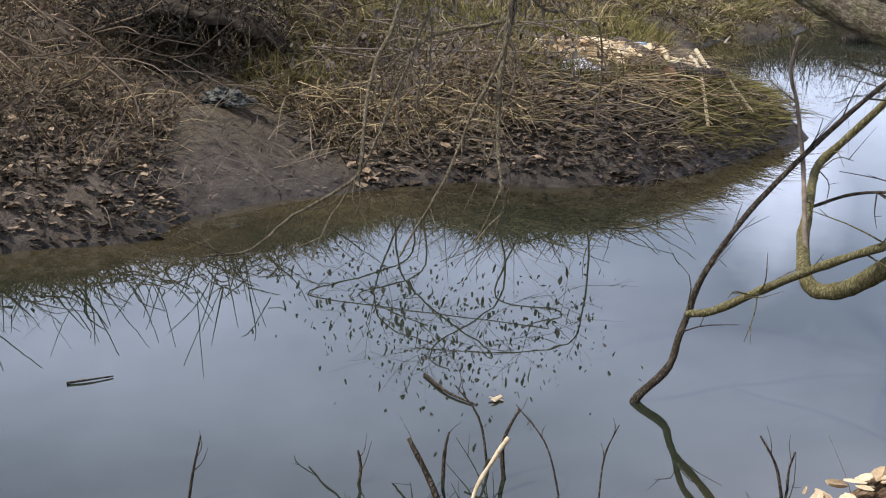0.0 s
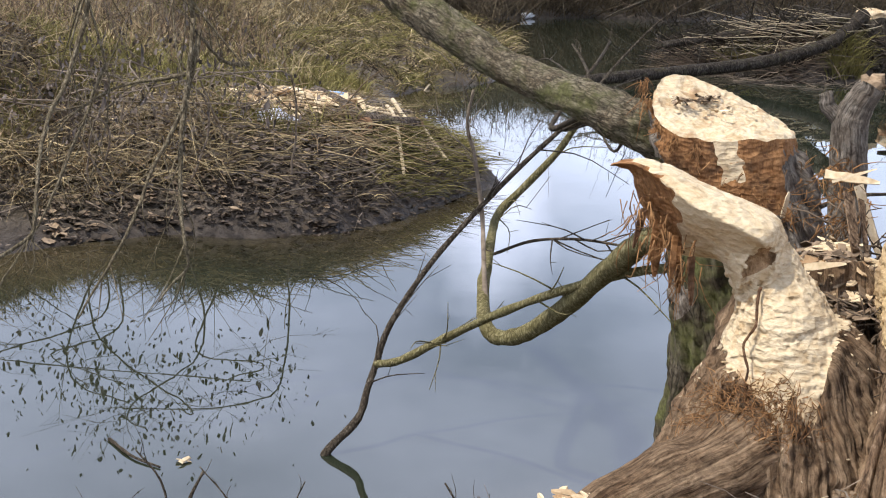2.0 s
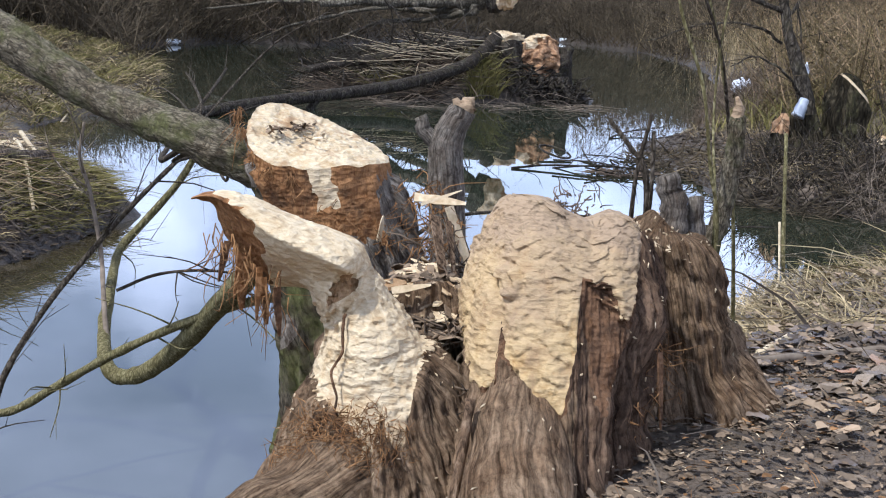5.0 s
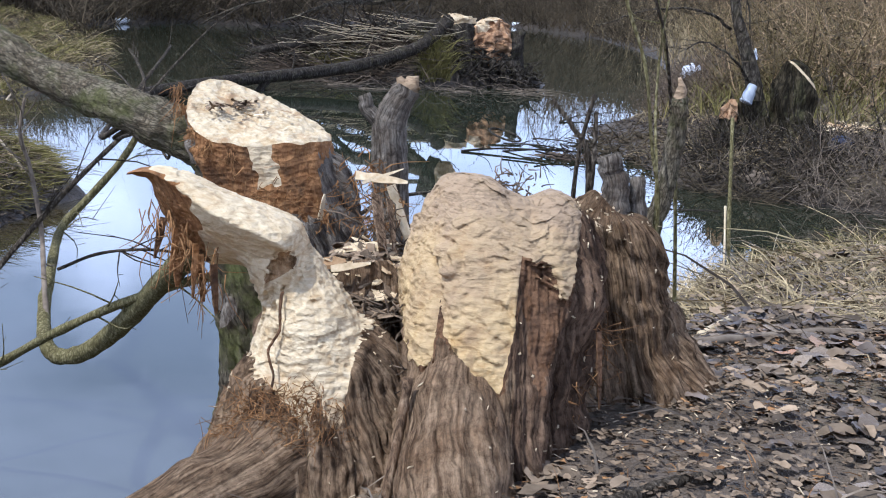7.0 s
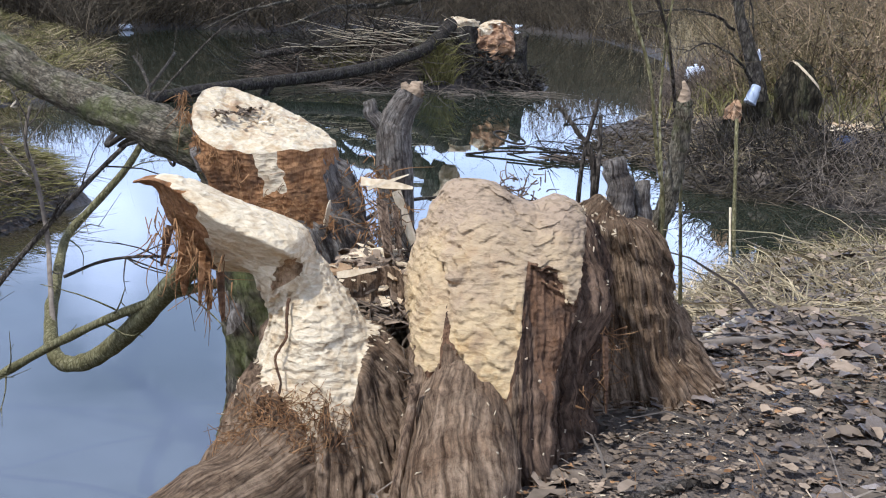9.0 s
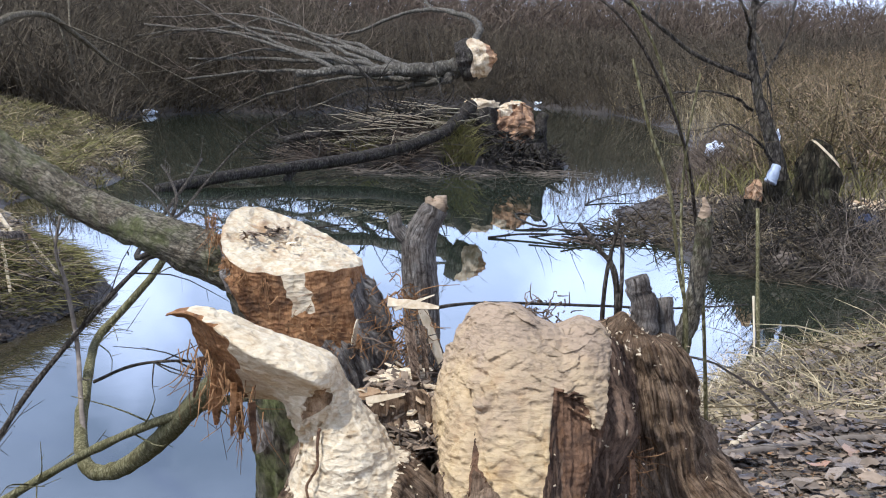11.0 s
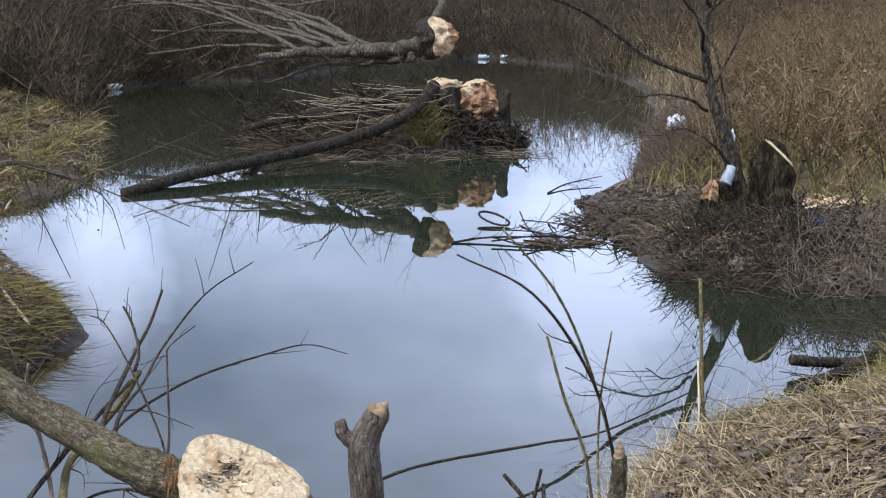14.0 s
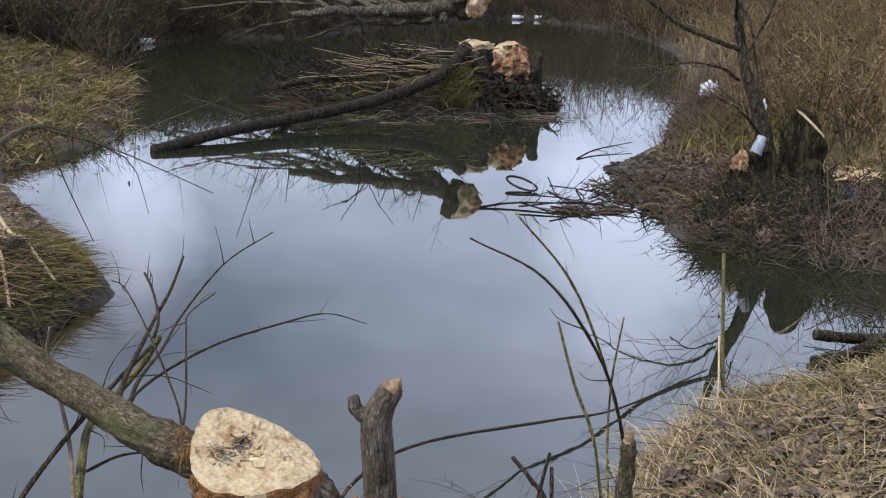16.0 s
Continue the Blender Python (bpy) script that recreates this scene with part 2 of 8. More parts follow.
MAT_BARK = make_bark("willow_bark", (0.045, 0.035, 0.028), (0.15, 0.115, 0.085), (0.30, 0.25, 0.20), 0.35)
MAT_BARK_BASE = make_bark("stump_bark", (0.05, 0.034, 0.022), (0.20, 0.13, 0.078), (0.40, 0.29, 0.19), 0.0, 0.55, 0.13, False)
MAT_STUMP = make_strip_bark("stump_strip_bark", (0.028, 0.018, 0.011), (0.125, 0.080, 0.046), (0.275, 0.190, 0.115), 54, 0.07, 0.0, 0.007, 0.45)
# Darker copy of the stump bark: the right side's shade put into the colour.
MAT_STUMP_SHADE_SIDE = make_strip_bark("brown_torn_bark", (0.02, 0.014, 0.01), (0.070, 0.043, 0.027), (0.165, 0.108, 0.068), 46, 0.09, 0.0, 0.007, 0.6)
MAT_FURROWED = make_strip_bark("furrowed_grey_bark", (0.03, 0.025, 0.02), (0.13, 0.105, 0.08), (0.27, 0.235, 0.19), 66, 0.14, 0.0, 0.009, 0.45)
MAT_FURROWED_MOSS = make_strip_bark("furrowed_mossy_bark", (0.022, 0.02, 0.013), (0.055, 0.046, 0.03), (0.13, 0.108, 0.075), 56, 0.16, 0.9, 0.009, 0.75)
MAT_TRUNK_PLATES = make_strip_bark("plated_trunk_bark", (0.035, 0.03, 0.022), (0.09, 0.074, 0.048), (0.29, 0.245, 0.168), 105, 0.30, 0.82, 0.012, 0.75)
MAT_TWIG = make_bark("twig_bark", (0.035, 0.028, 0.02), (0.09, 0.072, 0.052), (0.18, 0.15, 0.115), 0.0, 0.4, 0.4)
MAT_TWIG_PALE = make_bark("pale_twig_bark", (0.085, 0.068, 0.042), (0.19, 0.155, 0.10), (0.31, 0.265, 0.18), 0.15, 0.4, 0.4)
MAT_TWIG_OLIVE = make_bark("olive_twig_bark", (0.10, 0.085, 0.035), (0.22, 0.19, 0.09), (0.34, 0.30, 0.17), 0.2, 0.4, 0.4)
MAT_LOG_WET = make_bark("wet_log_bark", (0.02, 0.016, 0.012), (0.06, 0.05, 0.04), (0.15, 0.13, 0.105), 0.25, 1.0, 0.4)
MAT_GREY_LIMB = make_bark("grey_limb_bark", (0.06, 0.05, 0.038), (0.15, 0.13, 0.096), (0.28, 0.245, 0.19), 0.15, 1.5, 0.4)
MAT_WILLOW_DARK = make_bark("bank_willow_bark", (0.03, 0.025, 0.02), (0.085, 0.07, 0.052), (0.17, 0.145, 0.11), 0.15, 1.5, 0.4)
MAT_FRESH = make_wood("gnawed_wood", (0.64, 0.51, 0.325), (0.51, 0.375, 0.215), (0.37, 0.235, 0.115), 0.56, lines=0.4)
MAT_CUT = make_wood("stained_cut_wood", (0.64, 0.52, 0.345), (0.51, 0.375, 0.21), (0.30, 0.165, 0.07), 0.52, 1.4, lines=0.35)
MAT_GREYED = make_wood("weathered_gnawed_wood", (0.54, 0.385, 0.19), (0.40, 0.27, 0.125), (0.23, 0.14, 0.07), 0.57, lines=0.5, aged=((0.335, 0.235, 0.145), 1.05))
MAT_CAMBIUM = make_wood("reddish_inner_bark", (0.38, 0.195, 0.08), (0.20, 0.092, 0.038), (0.065, 0.038, 0.022), 0.50, 1.3, 0.8, 0.3, 0.9)
MAT_SCAR = make_wood("brown_branch_scar", (0.42, 0.27, 0.14), (0.25, 0.14, 0.065), (0.12, 0.07, 0.035), 0.52, 1.3, 0.8, 0.3, 0.9)
MAT_BAST = make_wood("dark_inner_bark", (0.19, 0.105, 0.055), (0.10, 0.055, 0.03), (0.04, 0.026, 0.018), 0.50, 1.3, 0.8, 0.3, 0.9)
MAT_ORANGE = make_wood("orange_gnawed_wood", (0.60, 0.38, 0.21), (0.38, 0.19, 0.085), (0.10, 0.05, 0.03), 0.48, 0.3, 0.6, 0.5, 0.7)
MAT_PALE_FAR = make_wood("cream_gnawed_wood", (0.72, 0.58, 0.38), (0.54, 0.38, 0.21), (0.26, 0.13, 0.06), 0.55, 0.3, 0.6, 0.5, 0.6)
MAT_FIBRE = make_plain("bark_fibre", [(0.3, (0.12, 0.060, 0.028)), (0.7, (0.34, 0.19, 0.085))], 40, 0.9, 0.1, 0.0, 0.4)
MAT_CHIP = make_plain("wood_chip", [(0.3, (0.42, 0.31, 0.18)), (0.7, (0.70, 0.58, 0.40))], 60, 0.8, 0.2, 0.3, 0.35)
MAT_CHIP_SINGLE = make_plain("loose_wood_chip", [(0.3, (0.46, 0.34, 0.20)), (0.7, (0.66, 0.54, 0.36))], 9, 0.8, 0.2, 0.3)
MAT_LEAF_SINGLE = make_plain("single_dead_leaf", [(0.3, (0.16, 0.12, 0.085)), (0.7, (0.30, 0.24, 0.18))], 25, 0.6, 0.4, 0.5)
for m, spread in ((MAT_CHIP_SINGLE, [(0.0, (0.55, 0.42, 0.32)), (0.4, (1, 0.95, 0.88)), (1.0, (1.15, 1.14, 1.1))]), (MAT_LEAF_SINGLE, [(0.0, (0.38, 0.35, 0.32)), (0.45, (0.85, 0.8, 0.74)), (0.9, (1.25, 1.2, 1.12)), (0.98, (1.5, 0.95, 0.6))])):
    n, l, b = m.node_tree.nodes, m.node_tree.links, m.node_tree.nodes["Principled BSDF"]
    tint = mixed(n, l, b.inputs["Base Color"].links[0].from_socket, ramp(n, l, n.new("ShaderNodeObjectInfo").outputs["Random"], spread), 1.0, "MULTIPLY")
    l.new(tint, b.inputs["Base Color"])
MAT_GRASS = make_plain("dry_grass", [(0.3, (0.14, 0.105, 0.058)), (0.7, (0.42, 0.34, 0.20))], 5, 0.85, 0.15, 0.0, 0.6)
MAT_GRASS_GREEN = make_plain("half_green_grass", [(0.3, (0.085, 0.078, 0.027)), (0.7, (0.245, 0.21, 0.078))], 2, 0.85, 0.15, 0.0, 0.4)
MAT_REED = make_plain("pale_cane", [(0.3, (0.38, 0.29, 0.17)), (0.7, (0.58, 0.48, 0.32))], 25, 0.6, 0.3, 0.2, 0.25)
MAT_LEAF = make_plain("dead_leaf", [(0.3, (0.125, 0.092, 0.06)), (0.7, (0.31, 0.235, 0.165))], 20, 0.8, 0.25, 0.3, 0.65)
MAT_LEAF_DARK = make_plain("wet_dead_leaf", [(0.3, (0.06, 0.045, 0.034)), (0.7, (0.15, 0.115, 0.088))], 20, 0.6, 0.35, 0.3, 0.5)
MAT_LEAF_BLACK = make_plain("rotten_leaf", [(0.3, (0.03, 0.023, 0.017)), (0.7, (0.095, 0.072, 0.052))], 20, 0.7, 0.3, 0.3, 0.5)
MAT_BRUSH = make_plain("brown_brush", [(0.3, (0.08, 0.06, 0.044)), (0.7, (0.18, 0.138, 0.10))], 1.2, 0.9, 0.1, 0.0, 0.5)
MAT_BRUSH_DARK = make_plain("dark_brush", [(0.3, (0.05, 0.04, 0.028)), (0.7, (0.12, 0.095, 0.062))], 1.2, 0.9, 0.1, 0.0, 0.5)
MAT_BRUSH_WARM = make_plain("straw_brush", [(0.3, (0.14, 0.10, 0.06)), (0.7, (0.28, 0.20, 0.12))], 1.2, 0.9, 0.1, 0.0, 0.5)
MAT_STUMP_DARK = make_bark("dark_stump_bark", (0.014, 0.012, 0.008), (0.05, 0.04, 0.024), (0.11, 0.09, 0.055), 0.5, 2.0, 0.25)
MAT_WEED = make_plain("olive_brown_weeds", [(0.3, (0.08, 0.062, 0.03)), (0.7, (0.21, 0.16, 0.08))], 0.8, 0.9, 0.1, 0.0, 0.5)
MAT_BARK_BITS = make_plain("bark_crumbs", [(0.3, (0.07, 0.05, 0.034)), (0.7, (0.26, 0.195, 0.135))], 30, 0.9, 0.1, 0.0, 0.6)
MAT_SOIL = make_plain("dark_turf_soil", [(0.3, (0.025, 0.02, 0.015)), (0.7, (0.09, 0.07, 0.05))], 22, 0.95, 0.1, 0.9)
MAT_ROOT = make_plain("grey_root", [(0.3, (0.10, 0.078, 0.058)), (0.7, (0.24, 0.195, 0.15))], 30, 0.9, 0.15, 0.2, 0.4)
MAT_WHITE = make_plain("white_plastic", [(0.3, (0.70, 0.71, 0.72)), (0.7, (0.82, 0.82, 0.82))], 14, 0.4, 0.5, 0.2)
MAT_BLUE = make_plain("blue_plastic", [(0.3, (0.13, 0.22, 0.33)), (0.7, (0.22, 0.33, 0.45))], 14, 0.25, 0.5, 0.1)
MAT_GREEN = make_plain("green_plastic", [(0.3, (0.03, 0.16, 0.09)), (0.7, (0.06, 0.26, 0.15))], 14, 0.3, 0.5, 0.1)
MAT_NAVY = make_plain("dark_blue_plastic", [(0.3, (0.015, 0.018, 0.035)), (0.7, (0.04, 0.045, 0.08))], 14, 0.45, 0.4, 0.2)
MAT_BAG = make_plain("pale_grey_film", [(0.3, (0.55, 0.55, 0.58)), (0.7, (0.75, 0.74, 0.76))], 14, 0.5, 0.4, 0.3)
MAT_CUP = make_plain("dull_white_plastic", [(0.3, (0.32, 0.34, 0.37)), (0.7, (0.46, 0.47, 0.49))], 14, 0.45, 0.4, 0.2)
MAT_RAG = make_plain("dark_checked_rag", [(0.45, (0.02, 0.02, 0.018)), (0.6, (0.16, 0.155, 0.13))], 34, 0.9, 0.1, 0.3)


def make_ground():
    m, n, l, b = material("mud_and_litter", 0.8, 0.3)
    w = coords(n, l)
    big, mid, fine = noise_tex(n, l, w, 0.9, 5), noise_tex(n, l, w, 9, 6, 0.65), noise_tex(n, l, w, 70, 6, 0.65)
    soil = ramp(n, l, mid, [(0.3, (0.055, 0.043, 0.033)), (0.52, (0.14, 0.105, 0.075)), (0.75, (0.21, 0.165, 0.12))])
    straw = ramp(n, l, fine, [(0.3, (0.09, 0.068, 0.04)), (0.7, (0.22, 0.17, 0.095))])
    col = mixed(n, l, soil, straw, ramp(n, l, big, [(0.44, (0, 0, 0)), (0.62, (0.75, 0.75, 0.75))]))
    wet = n.new("ShaderNodeAttribute")
    wet.attribute_name = "wet"
    soaked = ramp(n, l, mid, [(0.3, (0.028, 0.023, 0.019)), (0.55, (0.072, 0.058, 0.046)), (0.8, (0.115, 0.096, 0.078))])
    l.new(mixed(n, l, col, soaked, wet.outputs["Fac"]), b.inputs["Base Color"])
    rough, sheen = n.new("ShaderNodeMapRange"), n.new("ShaderNodeMapRange")
    rough.inputs["To Min"].default_value, rough.inputs["To Max"].default_value = 0.5, 0.95
    sheen.inputs["To Max"].default_value = 0.42
    l.new(mid, rough.inputs["Value"])
    l.new(wet.outputs["Fac"], sheen.inputs["Value"])
    l.new(rough.outputs["Result"], sheen.inputs["To Min"])
    l.new(sheen.outputs["Result"], b.inputs["Roughness"])
    bumped(n, l, b, [(mid, 0.9, 0.04), (noise_tex(n, l, w, 26, 5, 0.7, 0.5), 0.9, 0.02), (fine, 0.7, 0.008)])
    return m


def make_water():
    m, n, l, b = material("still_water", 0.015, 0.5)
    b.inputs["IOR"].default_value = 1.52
    b.inputs["Transmission Weight"].default_value = 0.0
    w = coords(n, l)
    col = ramp(n, l, noise_tex(n, l, w, 0.35, 4), [(0.35, (0.017, 0.020, 0.011)), (0.65, (0.024, 0.028, 0.017))])
    silt = n.new("ShaderNodeAttribute")
    silt.attribute_name = "shallow"
    bed = ramp(n, l, noise_tex(n, l, w, 7, 5, 0.65), [(0.3, (0.026, 0.021, 0.011)), (0.7, (0.07, 0.053, 0.028))])
    l.new(mixed(n, l, col, bed, silt.outputs["Fac"]), b.inputs["Base Color"])
    bumped(n, l, b, [(noise_tex(n, l, coords(n, l, (1, 1.6, 1)), 2.2, 2, 0.4), 0.06, 0.006), (noise_tex(n, l, w, 16, 2, 0.4), 0.02, 0.001)])
    return m


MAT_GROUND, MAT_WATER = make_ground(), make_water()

# ---- mesh helpers ----


def mesh_from(name, verts, faces, mat, smooth=True):
    me = bpy.data.meshes.new(name)
    me.from_pydata([tuple(v[:3]) for v in verts], [], [tuple(f) for f in faces])
    if len(verts[0]) > 3:
        me.attributes.new("flow", "FLOAT_VECTOR", "POINT").data.foreach_set("vector", np.array([v[3:] for v in verts], np.float32).ravel())
    me.materials.append(mat)
    if smooth:
        me.polygons.foreach_set("use_smooth", [True] * len(me.polygons))
    me.update()
    return me


def part(name, geo, mat, parent=None, label="", smooth=True):
    """One mesh object from (verts, faces), under a thing or a part."""
    ob = new(name, mesh_from(name, geo[0], geo[1], mat, smooth))
    if parent:
        ob.parent = parent
    return tagged(ob, label)


def joined(geos):
    vs, fs, k = [], [], 0
    for v, f in geos:
        vs.extend(v)
        fs.extend([tuple(i + k for i in q) for q in f])
        k += len(v)
    return vs, fs


def spline(points, n):
    """n points at even steps of the parameter along a Catmull-Rom curve; points may hold radii too."""
    p = np.array(points, float)
    p = np.vstack([2 * p[0] - p[1], p, 2 * p[-1] - p[-2]])
    out = []
    for u in np.linspace(0, len(p) - 3 - 1e-6, n):
        i, t = int(u), u - int(u)
        a, b, c, d = p[i:i + 4]
        out.append(0.5 * (2 * b + (c - a) * t + (2 * a - 5 * b + 4 * c - d) * t * t + (3 * b - a - 3 * c + d) * t ** 3))
    return np.array(out)


def tube(points, r0, r1, sides=6, n=None, wobble=0.0, knots=0.0, seed=0, radii=None, flow=False):
    """A tapered limb along a smooth curve, with a little crookedness and swollen nodes."""
    rng = np.random.default_rng(seed + 11)
    n = n or max(4, 3 * len(points))
    c = spline(points, n) if len(points) > 2 else np.array(points[0]) + np.linspace(0, 1, n)[:, None] * (np.array(points[-1]) - np.array(points[0]))
    if wobble:
        k = rng.normal(0, wobble, c.shape)
        k = (k + np.roll(k, 1, 0) + np.roll(k, -1, 0)) / 3
        k[0] = 0
        c = c + k
    tan = np.gradient(c, axis=0)
    tan /= np.linalg.norm(tan, axis=1)[:, None] + 1e-9
    ref = np.array((0.3, 0.2, 1.0)) if abs(tan[0][2]) < 0.8 else np.array((1.0, 0.3, 0.0))
    verts, faces = [], []
    run = np.concatenate([[0], np.cumsum(np.linalg.norm(np.diff(c, axis=0), axis=1))])
    for i in range(n):
        a = np.cross(tan[i], ref)
        a /= np.linalg.norm(a) + 1e-9
        b = np.cross(tan[i], a)
        r = r0 + (r1 - r0) * i / (n - 1) if radii is None else float(np.interp(i / (n - 1), np.linspace(0, 1, len(radii)), radii))
        r *= 1 + knots * rng.normal() * 0.5
        for s in range(sides):
            th = 2 * math.pi * s / sides
            q = r * (1 + knots * 0.3 * rng.normal())
            p = c[i] + q * (math.cos(th) * a + math.sin(th) * b)
            verts.append(np.array((*p, r0 * math.cos(th), r0 * math.sin(th), run[i])) if flow else p)
    for i in range(n - 1):
        for s in range(sides):
            t = (s + 1) % sides
            faces.append((i * sides + s, i * sides + t, (i + 1) * sides + t, (i + 1) * sides + s))
    faces.append(tuple(range(sides))[::-1])
    faces.append(tuple((n - 1) * sides + s for s in range(sides)))
    return verts, faces


def sprigs(points, count, length, radius, seed, up=0.2, spread=0.8, start=0.2, sub=0):
    """Thin side shoots along a limb."""
    rng = np.random.default_rng(seed)
    c = spline(points, 40)
    geos = []
    for _ in range(count):
        i = int(rng.uniform(start, 0.98) * 39)
        along = c[min(i + 1, 39)] - c[max(i - 1, 0)]
        along /= np.linalg.norm(along) + 1e-9
        d = along * 0.8 + rng.normal(0, spread, 3) * 0.6 + np.array((0, 0, up))
        d /= np.linalg.norm(d)
        ln = length * rng.uniform(0.4, 1.0)
        mid = c[i] + d * ln * 0.5 + rng.normal(0, 0.06 * ln, 3)
        end = c[i] + d * ln + rng.normal(0, 0.12 * ln, 3) + np.array((0, 0, up * 0.3 * ln))
        geos.append(tube([c[i], mid, end], radius, radius * 0.35, 4, 6))
        for _ in range(sub):
            k = mid + (end - mid) * rng.uniform(-0.3, 0.8)
            e = k + (d + rng.normal(0, 0.7, 3)) * ln * rng.uniform(0.15, 0.35)
            geos.append(tube([k, e], radius * 0.5, radius * 0.25, 3, 3))
    return joined(geos)


# ---- ground and water ----
SHORE = [(-14, 2.2), (-6, 1.7), (-2.5, 1.75), (-0.5, 1.95), (0.6, 2.15), (1.05, 2.5), (1.3, 2.95), (1.75, 3.1), (2.2, 3.2), (2.8, 3.75), (3.5, 4.35), (4.14, 4.8),
         (4.8, 4.9), (5.4, 5.0), (6.0, 5.4), (6.7, 5.9), (7.5, 6.3), (8.6, 6.75), (8.4, 7.1), (7.95, 7.35), (7.47, 7.96), (7.14, 8.54), (7.5, 9.6), (7.9, 10.7),
         (8.45, 11.79)]
SHORE += [(9.77, 12.63), (12.2, 15.6), (14.96, 18.96), (18.5, 24.1), (21, 30), (20.8, 34.8), (16, 33), (12.5, 29), (10.77, 27.6), (9.25, 27.8), (6.9, 25.8),
          (5.5, 23.2), (5.6, 20.4), (4.9, 17.5), (4.2, 15.1), (3.56, 13.9), (2.9, 13.5), (2.4, 12.55), (2.4, 11.45), (2.56, 10)]
SHORE += [(2.5, 8.9), (2.45, 8.4), (1.9, 7.61), (1.58, 7.19), (1.33, 6.88), (0.89, 6.8), (0.41, 6.85), (0.05, 6.66), (-0.1, 6.45), (-0.57, 6.15), (-0.8, 5.91),
          (-0.89, 5.52), (-1.43, 5.27), (-3, 4.9), (-6, 4.6), (-14, 4.6)]
# Height of the land behind the water's edge, and how many metres it takes to rise.
RISE = [(1.0, 1.0, 0.86, 0.3), (0.3, 0.0, 0.86, 0.3), (2.2, 2.2, 0.86, 0.28), (3.5, 3.3, 0.70, 0.35), (5.0, 3.8, 0.62, 0.5), (7.0, 5.0, 0.6, 0.6), (-2.5, 1.0, 0.8, 0.3),
        (-2.6, 6.4, 0.45, 0.6), (-1.7, 6.6, 0.42, 0.5), (-0.45, 6.9, 0.15, 0.5), (-0.85, 7.5, 0.2, 0.5), (-0.3, 7.6, 0.24, 0.5), (-1.1, 6.9, 0.3, 0.4), (-0.8, 8.5, 0.85, 0.3), (-1.35, 7.8, 0.30, 0.4), (-1.5, 8.7, 0.95, 0.3), (-2.0, 7.5, 0.72, 0.4), (0.5, 8.0, 0.5, 0.4), (1.3, 8.1, 0.42, 0.3), (1.6, 10.0, 0.3, 0.5),
        (1.5, 12.5, 0.26, 0.5), (3.0, 15.0, 0.22, 0.5), (4.2, 18.0, 0.22, 0.6), (3.5, 22.0, 0.5, 1.0)]
RISE += [(7.0, 29.0, 1.1, 2.5), (12.0, 33.0, 1.6, 3.0), (22.0, 37.0, 1.5, 3.0), (24.0, 26.0, 1.5, 3.0), (16.0, 16.0, 1.2, 2.5), (10.5, 10.5, 0.7, 0.9), (8.4, 8.8, 0.38, 0.45),
         (9.0, 7.0, 0.6, 0.7), (12.0, 8.0, 0.9, 1.5), (-6.0, 9.0, 1.2, 1.0), (0.0, 25.0, 1.1, 2.0), (0.0, 14.0, 0.8, 1.0), (8.0, 11.0, 0.12, 0.5)]


def shore_distance(x, y):
    """Metres to the water's edge: above 0 on land, below 0 in the water."""
    s = np.array(SHORE)
    a, b = s, np.roll(s, -1, 0)
    best, inside = np.full(x.shape, 1e9), np.zeros(x.shape, bool)
    for (ax, ay), (bx, by) in zip(a, b):
        dx, dy = bx - ax, by - ay
        t = np.clip(((x - ax) * dx + (y - ay) * dy) / (dx * dx + dy * dy), 0, 1)
        best = np.minimum(best, np.hypot(x - ax - t * dx, y - ay - t * dy))
        if ay != by:
            inside ^= ((ay > y) != (by > y)) & (x < (bx - ax) * (y - ay) / (by - ay) + ax)
    return np.where(inside, -best, best)


def ripple(x, y, s, seed):
    r = np.random.default_rng(seed)
    out = np.zeros_like(x)
    for k in range(7):
        a, f, p = r.uniform(0, 6.28), s * 1.55 ** k, r.uniform(0, 6.28, 2)
        out += np.sin(f * (x * math.cos(a) + y * math.sin(a)) + p[0] + 1.3 * np.sin(0.6 * f * (y * math.cos(a) - x * math.sin(a)) + p[1])) / 1.5 ** k
    return out / 2.5


def height(x, y):
    x, y = np.asarray(x, float), np.asarray(y, float)
    sd = shore_distance(x, y)
    sd = sd + 0.07 * ripple(x, y, 3.0, 3) * np.clip(1.2 - np.abs(sd), 0, 1)
    w_sum, top, run = 1e-9, 0.0, 0.0
    for cx, cy, h, r in RISE:
        w = 1.0 / (0.05 + (x - cx) ** 2 + (y - cy) ** 2) ** 1.5
        w_sum, top, run = w_sum + w, top + w * h, run + w * r
    top, run = top / w_sum, run / w_sum
    land = top * (1 - np.exp(-np.maximum(sd, 0) / run)) + 0.045 * ripple(x, y, 2.4, 1) * np.clip(sd / 0.6, 0, 1) + 0.014 * ripple(x, y, 11.0, 2) * np.clip(sd / 0.1, 0, 1)
    bed = -0.55 * (1 - np.exp(np.minimum(sd, 0) / 0.9)) - 0.004
    z = np.where(sd > 0, land, bed)
    islet = 1 - np.hypot((x - 9.2) / 1.75, (y - 16.5) / 0.75)
    return np.maximum(z, np.where(islet > 0, 0.36 * np.clip(islet * 2.2, 0, 1) + 0.03 * ripple(x, y, 6.0, 4) - 0.01, -9))


def ground_z(x, y):
    return float(height(np.array([x]), np.array([y]))[0])


def spread_lines(*pieces):
    return np.unique(np.round(np.concatenate([np.arange(a, b, s) for a, b, s in pieces]), 4))


